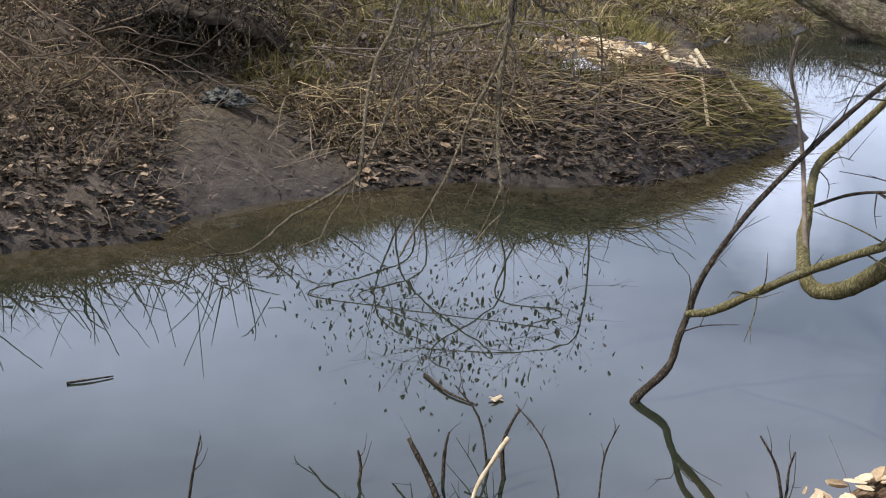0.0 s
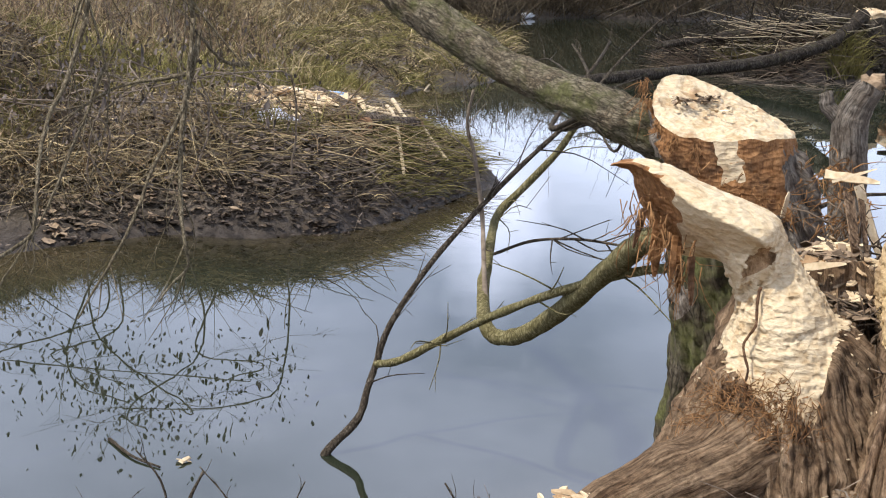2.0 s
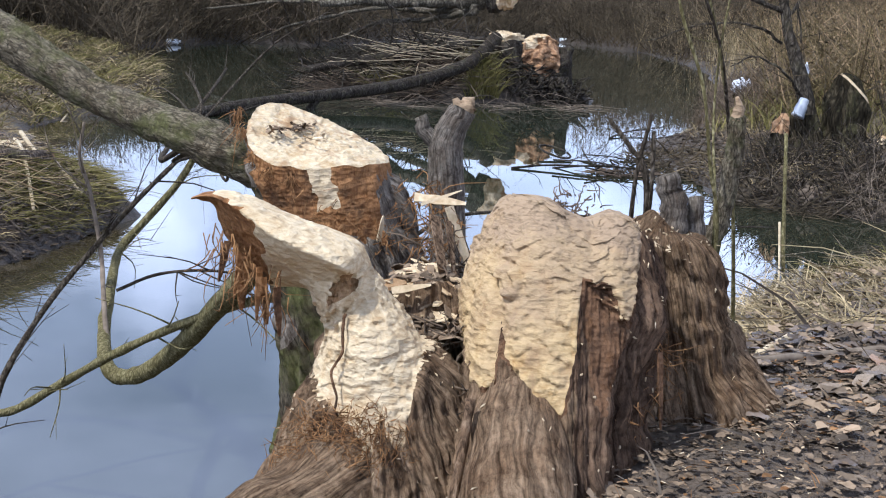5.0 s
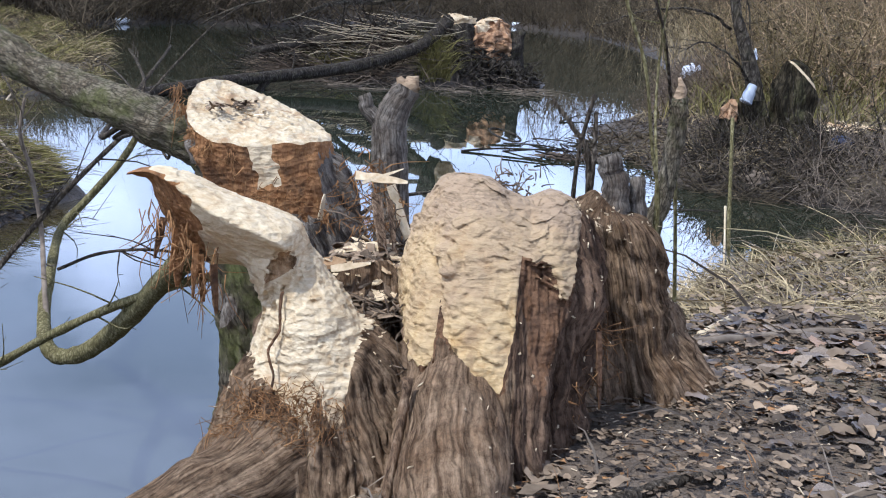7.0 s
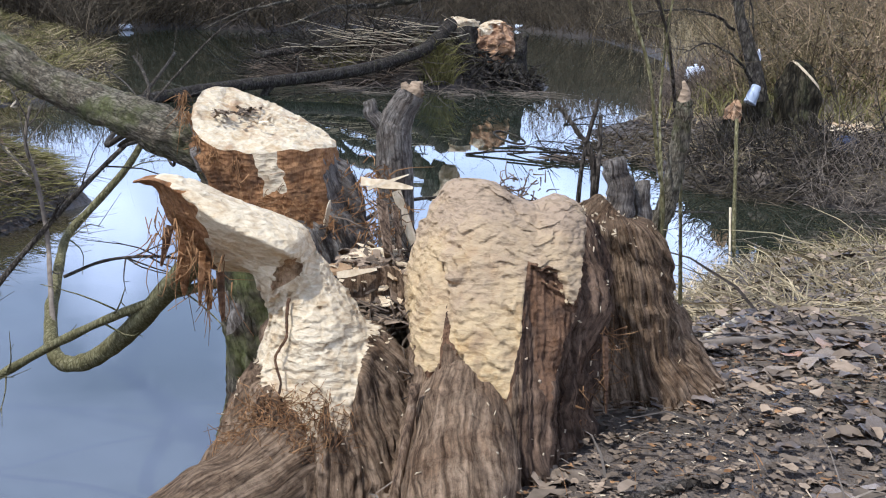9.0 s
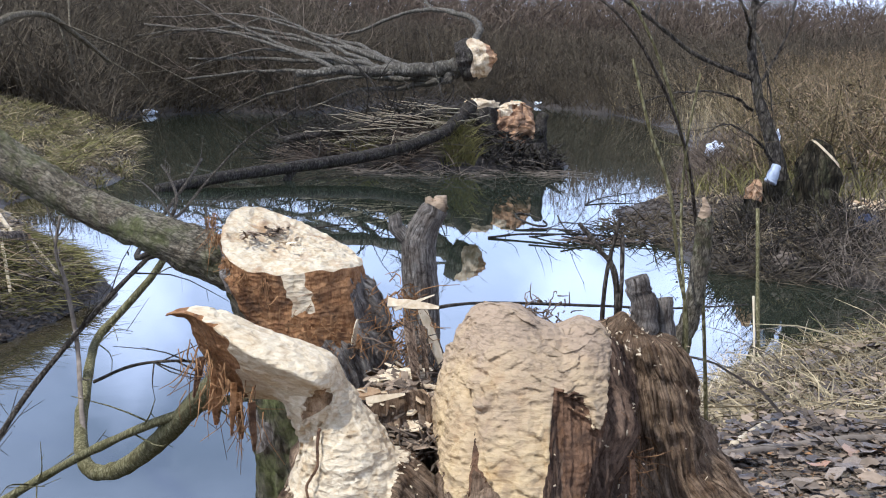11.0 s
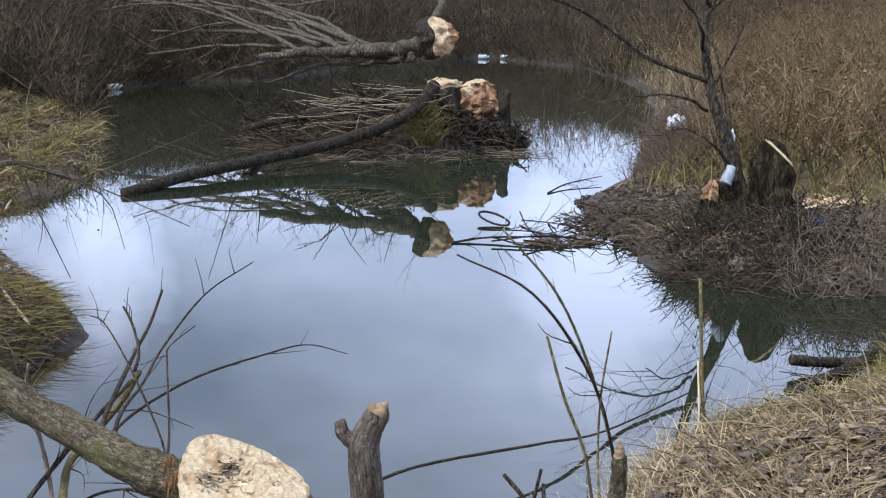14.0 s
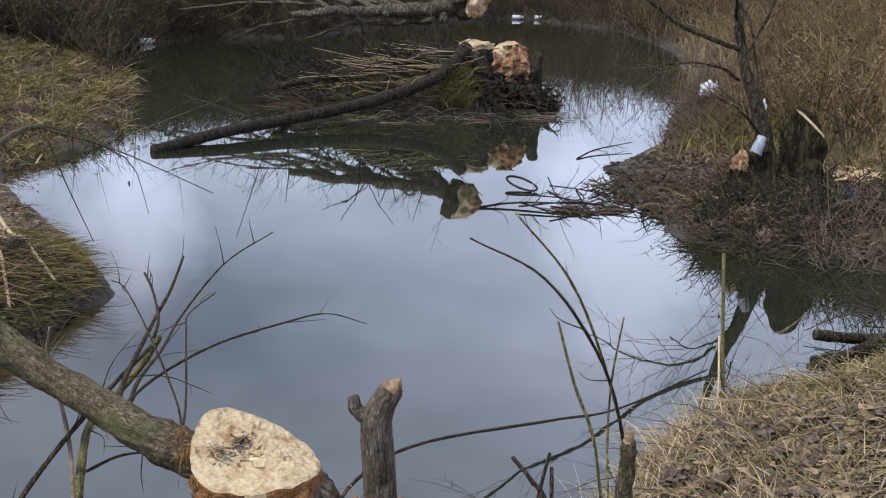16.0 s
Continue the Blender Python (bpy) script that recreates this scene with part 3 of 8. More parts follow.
def build_ground():
    gx = spread_lines((-1600, -200, 350), (-200, -30, 34), (-30, -4, 1.0), (-4, 10, 0.07), (10, 26, 0.3), (26, 60, 3), (60, 200, 28), (200, 1700, 300))
    gy = spread_lines((-1600, -200, 350), (-200, -20, 36), (-20, 0, 1.0), (0, 13.5, 0.07), (13.5, 40, 0.3), (40, 70, 3), (70, 200, 26), (200, 1700, 300))
    xx, yy = np.meshgrid(gx, gy)
    zz = height(xx, yy)
    nx, ny = len(gx), len(gy)
    verts = np.stack([xx, yy, zz], -1).reshape(-1, 3)
    i = (np.arange(ny - 1)[:, None] * nx + np.arange(nx - 1)).ravel()
    faces = np.stack([i, i + 1, i + nx + 1, i + nx], 1)
    ground = part("ground", (verts.tolist(), faces.tolist()), MAT_GROUND)
    wet = np.exp(-np.maximum(zz, 0) / np.where(yy > 15, 0.6, 0.16)).ravel() * (np.abs(shore_distance(xx, yy)).ravel() < 4)
    ground.data.attributes.new("wet", "FLOAT", "POINT").data.foreach_set("value", wet.astype(np.float32))
    return tagged(ground, "brown muddy river bank with leaf litter", "ground", kind="structure")


ground = build_ground()


def build_water():
    """The water's sheet; its shallow attribute says where silt over the bed shows brown."""
    gx, gy = np.arange(-14, 22.01, 0.16), np.arange(1.4, 35.6, 0.16)
    xx, yy = np.meshgrid(gx, gy)
    nx, ny = len(gx), len(gy)
    verts = np.stack([xx, yy, 0 * xx], -1).reshape(-1, 3)
    i = (np.arange(ny - 1)[:, None] * nx + np.arange(nx - 1)).ravel()
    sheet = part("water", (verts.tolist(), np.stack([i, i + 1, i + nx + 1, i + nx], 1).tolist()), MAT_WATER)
    sd = shore_distance(xx, yy)
    shallow = np.clip(1.05 + sd / (0.75 + 0.2 * ripple(xx, yy, 2.0, 8)), 0, 1) * (xx < 3.2)
    sheet.data.attributes.new("shallow", "FLOAT", "POINT").data.foreach_set("value", shallow.ravel().astype(np.float32))
    return tagged(sheet, "still grey-green river water reflecting a cloudy sky", "water", kind="structure")


build_water()

# ---- the gnawed willow stump ----
VIEW_R, VIEW_F = np.array((0.895, -0.446, 0.0)), np.array((0.446, 0.895, 0.0))


def loft(rings, nr, ns, relief, box=None):
    """A closed-round body through rings (x, y, z, half width, half depth); relief(p, turn, v) pushes the skin out along its radius. Returns points (nr, ns, 3) and turns."""
    c = spline(rings, nr)
    tan = np.gradient(c[:, :3], axis=0)
    tan /= np.linalg.norm(tan, axis=1)[:, None]
    th = np.linspace(0, 2 * math.pi, ns, endpoint=False)
    out = np.zeros((nr, ns, 3))
    for i in range(nr):
        f = VIEW_F - tan[i] * (VIEW_F @ tan[i])
        f /= np.linalg.norm(f)
        r = np.cross(f, tan[i])
        power = box(i / (nr - 1)) if box else 2.0
        for j, t in enumerate(th):
            k = (abs(math.cos(t)) ** power + abs(math.sin(t)) ** power) ** (-1 / power)
            d = max(c[i, 3], 0.002) * math.cos(t) * r + max(c[i, 4], 0.002) * math.sin(t) * f
            d = d * k
            p = c[i, :3] + d
            out[i, j] = p + d / (np.linalg.norm(d) + 1e-9) * relief(p, t, i / (nr - 1))
    return out, th


def split_skin(pts, fields, rest, caps=True):
    """Cuts a lofted skin along the zero lines of fields, in turn: [(key, values at the points)], above zero goes to key, what is left to rest. Each key becomes its own (verts, faces)."""
    nr, ns, _ = pts.shape
    made = {}

    def put(key, poly):
        index, verts, faces = made.setdefault(key, ({}, [], []))
        face = []
        for name, p, _ in poly:
            if name not in index:
                index[name] = len(verts)
                verts.append(tuple(p))
            if index[name] not in face:
                face.append(index[name])
        if len(face) > 2:
            faces.append(tuple(face))

    def cut(poly, k):
        if k == len(fields):
            return put(rest, poly)
        inside, outside = [], []
        for a, b in zip(poly, poly[1:] + poly[:1]):
            fa, fb = a[2][k], b[2][k]
            (inside if fa > 0 else outside).append(a)
            if (fa > 0) != (fb > 0):
                t = fa / (fa - fb)
                name = (k, *sorted((a[0], b[0]), key=str))
                m = (name, a[1] + (b[1] - a[1]) * t, [u + (w - u) * t for u, w in zip(a[2], b[2])])
                inside.append(m)
                outside.append(m)
        if len(inside) > 2:
            put(fields[k][0], inside)
        if len(outside) > 2:
            cut(outside, k + 1)

    node = [[((i, j), pts[i, j], [float(f[i, j]) for _, f in fields]) for j in range(ns)] for i in range(nr)]
    for i in range(nr - 1):
        for j in range(ns):
            k = (j + 1) % ns
            cut([node[i][j], node[i][k], node[i + 1][k], node[i + 1][j]], 0)
    if caps:
        key = next((f[0] for f in fields if f[1][-1].mean() > 0), rest)
        put(key, node[-1])
    return {key: (verts, faces) for key, (_, verts, faces) in made.items()}


def field(pts, rule):
    """rule(p, turn, v) over all points of a lofted skin."""
    nr, ns, _ = pts.shape
    return np.array([[rule(pts[i, j], 2 * math.pi * j / ns, i / (nr - 1)) for j in range(ns)] for i in range(nr)])


def n3(p, s, seed=0.0):
    return noise.noise(Vector((p[0] * s + seed, p[1] * s, p[2] * s)))


def furrow(p, turn, s=1.0):
    """Ridged bark that runs up the stem."""
    a = noise.noise(Vector((turn * 9, p[2] * 5 * s, 3.3))) + 0.5 * noise.noise(Vector((turn * 22, p[2] * 9 * s, 7.1)))
    return (0.024 * (abs(a) - 0.25) + 0.005 * n3(p, 70) + 0.012 * n3(p, 9, 2) + 0.004 * noise.noise(Vector((turn * 60, p[2] * 14, 1.0)))) / s


def edge_noise(p, amount=0.012):
    return 1.5 * amount * (n3(p, 36, 4) + 0.8 * n3(p, 85, 8) + 0.5 * n3(p, 180, 2))


stump = tagged(new("willow_stump"), "multi-stemmed willow stump gnawed pale by beavers on the bank", "tree stump")
stump.location = (1.6, 2.2, 0.8)
bpy.context.view_layer.update()


def stump_part(name, geo, mat, label="", parent=None):
    ob = part(name, geo, mat, None, label)
    ob.parent = parent or stump
    if parent is None:
        ob.matrix_parent_inverse = Matrix.Translation(stump.location).inverted()
    return ob


def between(table, x):
    xs, ys = zip(*table)
    return float(np.interp(x, xs, ys))


def step_in(x, w):
    k = min(1.0, max(0.0, x / w + 0.5))
    return k * k * (3 - 2 * k)


# Stems are given by stations: side and height of the right (upper) edge, side and height of the left (lower) edge, and how deep the near and far faces stand, all from a base point.
def stations(base, rows, nr, ns, section, relief):
    """Points (nr, ns, 3) of a stem. section(v, turn) gives the outline's reach (1: the ellipse), relief(p, turn, v, side, reach) pushes the skin outward."""
    c = spline(rows, nr)
    out = np.zeros((nr, ns, 3))
    for i in range(nr):
        v = i / (nr - 1)
        hi, lo = c[i, 0] * VIEW_R + (0, 0, c[i, 1]), c[i, 2] * VIEW_R + (0, 0, c[i, 3])
        mid, half, deep = (hi + lo) / 2 + base, (hi - lo) / 2, (c[i, 4] + c[i, 5]) / 2
        for j in range(ns):
            t = 2 * math.pi * j / ns
            k = section(v, t)
            d = k * (math.cos(t) * half + math.sin(t) * (c[i, 5] - c[i, 4]) / 2 * VIEW_F)
            p = mid + deep * VIEW_F + d
            out[i, j] = p + d / (np.linalg.norm(d) + 1e-9) * relief(p, t, v, (p - base) @ VIEW_R)
    return out


def chisel(p, size, slope=0.4):
    """Flat tilted bites, each about size metres wide, with sharp edges between them."""
    q = Vector((p[0] / size, p[1] / size, 1.35 * p[2] / size + 0.5 * n3(p, 9, 7)))
    c = noise.voronoi(q)[1][0]
    k = noise.cell_vector(c * 13.7)
    return slope * size * (q - c).dot(Vector((k[0] - 0.5, k[1] - 0.5, k[2] - 0.5)))


def tooth(p, side, ridge=0.003):
    """Tooth marks: flat bites of two sizes, broken by wavy ridges across the wood."""
    wave = p[2] * 85 + 5.5 * n3(p, 9, 4) + 1.2 * n3(p, 30, 6)
    rows = 1 - abs(noise.noise(Vector((side * 12, 3.0, wave))))
    return ridge * (rows - 0.75) + chisel(p, 0.034, 0.30) + chisel(p, 0.016, 0.30) + 0.011 * n3(p, 8, 5) + 0.0025 * n3(p, 42, 9)


def torn(p, turn):
    """Fibrous bark: sharp ridges running up the stem with a slow twist."""
    u = turn + 0.55 * p[2] + 0.05 * n3(p, 9, 3)
    a = 1 - abs(noise.noise(Vector((u * 13, p[2] * 2.6, 3.3))))
    b = 1 - abs(noise.noise(Vector((u * 34, p[2] * 5, 7.1))))
    return 0.020 * (a - 0.72) + 0.009 * (b - 0.7) + 0.016 * n3(p, 7, 2) + 0.011 * n3(p, 19, 6) + 0.005 * n3(p, 46, 3) + 0.0015 * n3(p, 90)


def polygon_reach(corners, t, p=16):
    """Reach of a corner-rounded convex outline along a turn."""
    x, y = math.cos(t), math.sin(t)
    total = 0.0
    for (ax, ay), (bx, by) in zip(corners, corners[1:] + corners[:1]):
        nx, ny = by - ay, ax - bx
        c = nx * ax + ny * ay
        total += max(0.0, (nx * x + ny * y) / c) ** p
    return total ** (-1 / p)


LOOKS = {"bark": (MAT_STUMP, "brown torn fibrous bark"), "gnawed_face": (MAT_FRESH, "pale cream freshly gnawed wood"), "inner_bark": (MAT_BAST, "torn brown inner bark"), "scar": (MAT_SCAR, "brown branch scar"), "bared_bast": (MAT_CAMBIUM, "torn reddish inner bark"),
         "weathered_face": (MAT_GREYED, "tan weathered gnawed wood"), "mossy_bark": (MAT_FURROWED_MOSS, "mossy dark bark"), "torn_bark": (MAT_STUMP_SHADE_SIDE, "dark brown torn bark"), "furrowed_bark": (MAT_FURROWED, "grey furrowed bark")}


def islands(geo):
    """The separate pieces of a mesh; specks stay with the largest piece."""
    verts, faces = geo
    root = list(range(len(verts)))

    def find(i):
        while root[i] != i:
            root[i] = root[root[i]]
            i = root[i]
        return i

    for f in faces:
        for i in f[1:]:
            root[find(i)] = find(f[0])
    groups = {}
    for f in faces:
        groups.setdefault(find(f[0]), []).append(f)
    ranked = sorted(groups.values(), key=len, reverse=True)
    sets = [ranked[0] + [f for g in ranked[1:] if len(g) < 60 for f in g]] + [g for g in ranked[1:] if len(g) >= 60]
    out = []
    for group in sets:
        index = {i: k for k, i in enumerate(sorted({i for f in group for i in f}))}
        out.append(([verts[i] for i in index], [tuple(index[i] for i in f) for f in group]))
    return out


def add_stem(name, pts, fields, rest, caps=True):
    nr, ns, _ = pts.shape
    turn = np.broadcast_to(2 * math.pi * np.arange(ns) / ns, (nr, ns))
    run = np.concatenate([np.zeros((1, ns)), np.cumsum(np.linalg.norm(np.diff(pts, axis=0), axis=2), axis=0)])
    run = np.broadcast_to(run.mean(1, keepdims=True), (nr, ns))
    twist = turn + 0.9 * run
    made = split_skin(np.concatenate([pts, np.stack([0.15 * np.cos(twist), 0.15 * np.sin(twist), run], -1)], 2), fields, rest, caps)
    first = max(made, key=lambda k: len(made[k][1]))
    body = stump_part(name, made[first], *LOOKS[first])
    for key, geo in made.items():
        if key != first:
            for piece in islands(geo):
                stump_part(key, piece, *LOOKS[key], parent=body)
    return body


# front stem: a gnawed waist that carries a leaning, faceted, beak-shaped block
BITE_A = [(-0.16, 0.955), (-0.10, 0.93), (-0.069, 0.915), (-0.029, 0.897), (-0.001, 0.862), (0.012, 0.864), (0.023, 0.901), (0.036, 0.895), (0.047, 0.868), (0.060, 0.872), (0.067, 0.93), (0.075, 0.985), (0.11, 1.0), (0.2, 1.03)]
BASE_A = np.array((1.355, 2.10, 0.0))
BLOCK_A = [(1.0, 0.35), (0.62, 1.0), (-0.75, 0.98), (-1.0, 0.75), (-0.82, 0.48), (0.66, -1.10), (0.94, -0.78)]
ROWS_A = [(0.24, 0.66, -0.20, 0.66, -0.22, 0.22), (0.20, 0.76, -0.16, 0.74, -0.18, 0.18), (0.165, 0.86, -0.122, 0.835, -0.14, 0.14), (0.135, 0.935, -0.10, 0.90, -0.115, 0.115),
          (0.092, 0.98, -0.084, 0.94, -0.10, 0.10), (0.06, 1.02, -0.073, 0.98, -0.085, 0.095), (0.018, 1.058, -0.074, 1.008, -0.065, 0.095), (-0.002, 1.083, -0.086, 1.028, -0.06, 0.10), (-0.013, 1.108, -0.118, 1.043, -0.07, 0.105),
          (-0.026, 1.136, -0.166, 1.044, -0.085, 0.105), (-0.072, 1.156, -0.198, 1.055, -0.088, 0.10), (-0.122, 1.170, -0.223, 1.085, -0.08, 0.09), (-0.164, 1.185, -0.238, 1.114, -0.06, 0.075), (-0.205, 1.199, -0.251, 1.147, -0.04, 0.06),
          (-0.242, 1.204, -0.256, 1.176, -0.022, 0.045), (-0.268, 1.199, -0.277, 1.185, -0.005, 0.032), (-0.286, 1.191, -0.288, 1.187, 0.008, 0.02)]


def block_a(v):
    return step_in(v - 0.50, 0.16)


def section_a(v, t):
    k = block_a(v)
    return 1 - k + k * polygon_reach(BLOCK_A, t)


def vine_a(z):
    return -0.044 + 0.006 * math.sin(z * 38) + 0.004 * math.sin(z * 90)


def scar_a(p, t, side):
    return 1 - ((side + 0.046 - 0.25 * (p[2] - 1.073)) / 0.019) ** 2 - ((p[2] - 1.073) / (0.032 if p[2] > 1.073 else 0.062)) ** 2 + 0.8 * n3(p, 60) + 0.5 * n3(p, 130) if math.sin(t) < 0.1 else -1.0


def relief_a(p, t, v, side):
    low = step_in(between(BITE_A, side) - p[2] - edge_noise(p), 0.012) if v < 0.5 else 0.0
    dip = -0.013 * step_in(scar_a(p, t, side), 0.5) - 0.005 * (math.exp(-((side - vine_a(p[2])) / 0.004) ** 2) if p[2] < 1.05 and math.sin(t) < 0 else 0)
    wood = tooth(p, side, 0.002) * (1 - 0.6 * block_a(v)) * (1 - 0.8 * step_in(v - 0.9, 0.12)) + dip
    beak = step_in(inner_a(p, t, v, side), 0.02)
    return low * (0.012 + torn(p, t)) + (1 - low) * (wood + beak * (0.008 * abs(n3(p, 45, 2)) - 0.004))


def inner_a(p, t, v, side):
    """Above zero where torn bark is left on the beak's underside and tip."""
    if v < 0.55:
        return -1.0
    tip = -0.163 - 0.55 * max(0, p[2] - 1.13) + 0.02 * n3(p, 32, 1) - side
    up = 0.72 - math.cos(t) + 0.2 * n3(p, 40, 6) if math.sin(t) < 0.5 else 0.5
    return max(min(tip, 0.15 * up), -0.252 - side)


def wood_a(p, t, v):
    side = (p - BASE_A) @ VIEW_R
    if v < 0.45:
        return min(p[2] - between(BITE_A, side) + edge_noise(p), 0.05 * (0.55 - math.sin(t)))
    return -max(inner_a(p, t, v, side), 0.02 * scar_a(p, t, side))


skin = stations(BASE_A, ROWS_A, 330, 260, section_a, relief_a)
VINE = [BASE_A + vine_a(z) * VIEW_R + d * VIEW_F + np.array((0, 0, z)) for z, d in ((1.045, -0.066), (1.02, -0.073), (0.99, -0.083), (0.96, -0.092), (0.93, -0.104), (0.90, -0.113), (0.87, -0.127))]
front = add_stem("front_stem", skin, [("gnawed_face", field(skin, wood_a)), ("scar", field(skin, lambda p, t, v: scar_a(p, t, (p - BASE_A) @ VIEW_R) if inner_a(p, t, v, (p - BASE_A) @ VIEW_R) < 0 else -1)), ("bared_bast", field(skin, lambda p, t, v: v - 0.42))], "bark")

stump_part("vine", tube(VINE, 0.0024, 0.0016, 6, 40, 0.001, 0.15, 3), MAT_BAST, "thin brown root thread", front)

# big right stem: a flat-topped stump with a notch and two hanging lobes of gnawed wood
BITE_B = [(-0.19, 1.07), (-0.155, 1.053), (-0.145, 0.984), (-0.113, 0.947), (-0.096, 0.975), (-0.088, 1.04), (-0.078, 0.995), (-0.05, 0.947), (-0.014, 0.914), (0.006, 0.94), (0.018, 1.0), (0.026, 1.08), (0.028, 1.12), (0.05, 1.113),
          (0.072, 1.097), (0.10, 1.056), (0.114, 1.087), (0.123, 1.147), (0.135, 1.185), (0.2, 1.22)]
BASE_B = np.array((1.628, 2.02, 0.0))
ROWS_B = [(z, *row) for z, *row in [(0.66, 0.20, -0.27, -0.33, 0.13), (0.776, 0.16, -0.20, -0.275, 0.10), (0.871, 0.142, -0.165, -0.23, 0.11), (0.968, 0.152, -0.155, -0.185, 0.135), (1.03, 0.163, -0.156, -0.15, 0.155), (1.08, 0.162, -0.150, -0.117, 0.175),
                                    (1.12, 0.155, -0.136, -0.085, 0.19), (1.16, 0.146, -0.118, -0.05, 0.19), (1.19, 0.132, -0.104, -0.02, 0.18), (1.207, 0.112, -0.086, 0.008, 0.165), (1.214, 0.07, -0.05, 0.04, 0.13), (1.216, 0.02, -0.01, 0.08, 0.095)]]
ROWS_B = [(r, z, l, z, near, far) for z, r, l, near, far in ROWS_B]
CREST_B = [(-0.2, 0.0), (-0.03, 0.0), (-0.01, -0.006), (0.01, -0.02), (0.045, -0.034), (0.06, -0.028), (0.085, -0.014), (0.12, -0.012), (0.2, -0.02)]


def relief_b(p, t, v, side):
    low = max(step_in(between(BITE_B, side) - p[2] - edge_noise(p), 0.012), step_in(math.sin(t) - 0.6, 0.1) if v < 0.7 else 0.0)
    ribs = 0.014 * math.sin(5 * t + 1.2) + 0.007 * math.sin(11 * t)
    bark = (-0.004 + torn(p, t) + ribs * (1 - v)) * min(1, (1 - v) * 6)
    bark -= 0.022 * math.exp(-((side - 0.075) / 0.04) ** 2) * step_in(p[2] - 0.96, 0.08) if math.sin(t) < 0.2 else 0
    groove = -0.012 * math.exp(-((side + 0.092 + 0.01 * math.sin(p[2] * 30)) / 0.010) ** 2) * (1 if p[2] < 1.1 else 0.0)
    knob = math.hypot((side + 0.083) / 0.019, (p[2] - 1.098) / 0.019) if math.sin(t) < 0 else 9
    boss = 0.007 * step_in(1.0 - knob, 0.5) - 0.005 * math.exp(-((knob - 1.25) / 0.2) ** 2) - 0.003 * math.exp(-((knob - 0.5) / 0.15) ** 2)
    return low * bark + (1 - low) * (groove + boss + tooth(p, side) * min(1, (1 - v) * 8))


def wood_b(p, t, v):
    side = (p - BASE_B) @ VIEW_R
    d = p[2] - between(BITE_B, side) + edge_noise(p)
    return min(d, 0.05 * (0.6 - math.sin(t))) if v < 0.7 else d


def inner_b(p, t, v):
    side = (p - BASE_B) @ VIEW_R
    wide = 0.012 + 0.17 * math.exp(-((side - 0.06) / 0.035) ** 2) + 0.03 * math.exp(-((side + 0.09) / 0.02) ** 2)
    return wood_b(p, t, v) + wide + 0.03 * n3(p, 14, 2) + 0.006 * n3(p, 60, 2) if math.sin(t) < 0.3 else -1


skin = stations(BASE_B, ROWS_B, 300, 330, lambda v, t: polygon_reach([(1, -0.45), (0.98, 0.6), (0.5, 1), (-0.5, 1), (-1, 0.5), (-1, -0.35), (-0.55, -0.95), (0.35, -1.0)], t, 7), relief_b)
for i in range(skin.shape[0]):
    for j in range(skin.shape[1]):
        p = skin[i, j]
        side, deep = (p - BASE_B) @ VIEW_R, (p - BASE_B) @ VIEW_F
        p[2] += min(1, max(0, (p[2] - 1.08) / 0.12)) * (between(CREST_B, side) - 0.10 * (deep - 0.04) + 0.010 * n3(p, 13, 8))
# The domed stem's shaded right side is painted with the darker bark.
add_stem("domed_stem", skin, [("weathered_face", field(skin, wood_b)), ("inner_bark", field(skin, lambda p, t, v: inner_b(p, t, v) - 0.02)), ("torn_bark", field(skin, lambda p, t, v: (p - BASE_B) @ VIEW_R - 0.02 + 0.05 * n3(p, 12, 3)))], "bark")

# right rear stem, all bark
RINGS_C = [(1.995, 2.13, 0.68, 0.21, 0.19), (1.987, 2.135, 0.80, 0.15, 0.15), (1.978, 2.152, 0.90, 0.105, 0.12), (1.972, 2.169, 1.00, 0.085, 0.11), (1.967, 2.184, 1.07, 0.078, 0.10), (1.955, 2.188, 1.118, 0.068, 0.085),
           (1.95, 2.19, 1.136, 0.04, 0.05), (1.95, 2.19, 1.14, 0.01, 0.01)]
skin, _ = loft(RINGS_C, 130, 170, lambda p, t, v: (0.008 + 1.25 * torn(p, t) + 0.008 * math.sin(5 * t + 0.8) * (1 - v)) * min(1, (1 - v) * 5))
for p in skin.reshape(-1, 3):
    p[2] -= 0.45 * ((p - np.array((1.96, 2.17, 0))) @ VIEW_R + 0.02) * step_in(p[2] - 1.02, 0.16)
add_stem("rear_stem", skin, [], "bark")

# filler of roots and bark between the stems
RINGS_D = [(1.66, 2.28, 0.55, 0.36, 0.30), (1.66, 2.28, 0.72, 0.33, 0.28), (1.66, 2.3, 0.84, 0.26, 0.24), (1.66, 2.32, 0.90, 0.2, 0.2), (1.66, 2.33, 0.93, 0.1, 0.1), (1.66, 2.33, 0.935, 0.02, 0.02)]
skin, _ = loft(RINGS_D, 60, 150, lambda p, t, v: 0.012 + 1.3 * torn(p, t) + 0.02 * math.sin(7 * t))
add_stem("root_crown", skin, [], "bark")
RINGS_F = [(1.50, 2.27, 0.75, 0.16, 0.16), (1.50, 2.26, 0.90, 0.14, 0.14), (1.505, 2.25, 0.95, 0.12, 0.12), (1.51, 2.25, 0.99, 0.09, 0.10), (1.515, 2.26, 1.012, 0.05, 0.06), (1.515, 2.26, 1.02, 0.01, 0.01)]
skin, _ = loft(RINGS_F, 40, 90, lambda p, t, v: 0.01 + torn(p, t) + 0.03 * n3(p, 16, 3))
add_stem("root_burr", skin, [], "bark")

# tall rear-left stem with a slanting gnawed top and a broad band of bared inner bark
TOP_C = np.array((1.505, 2.695))


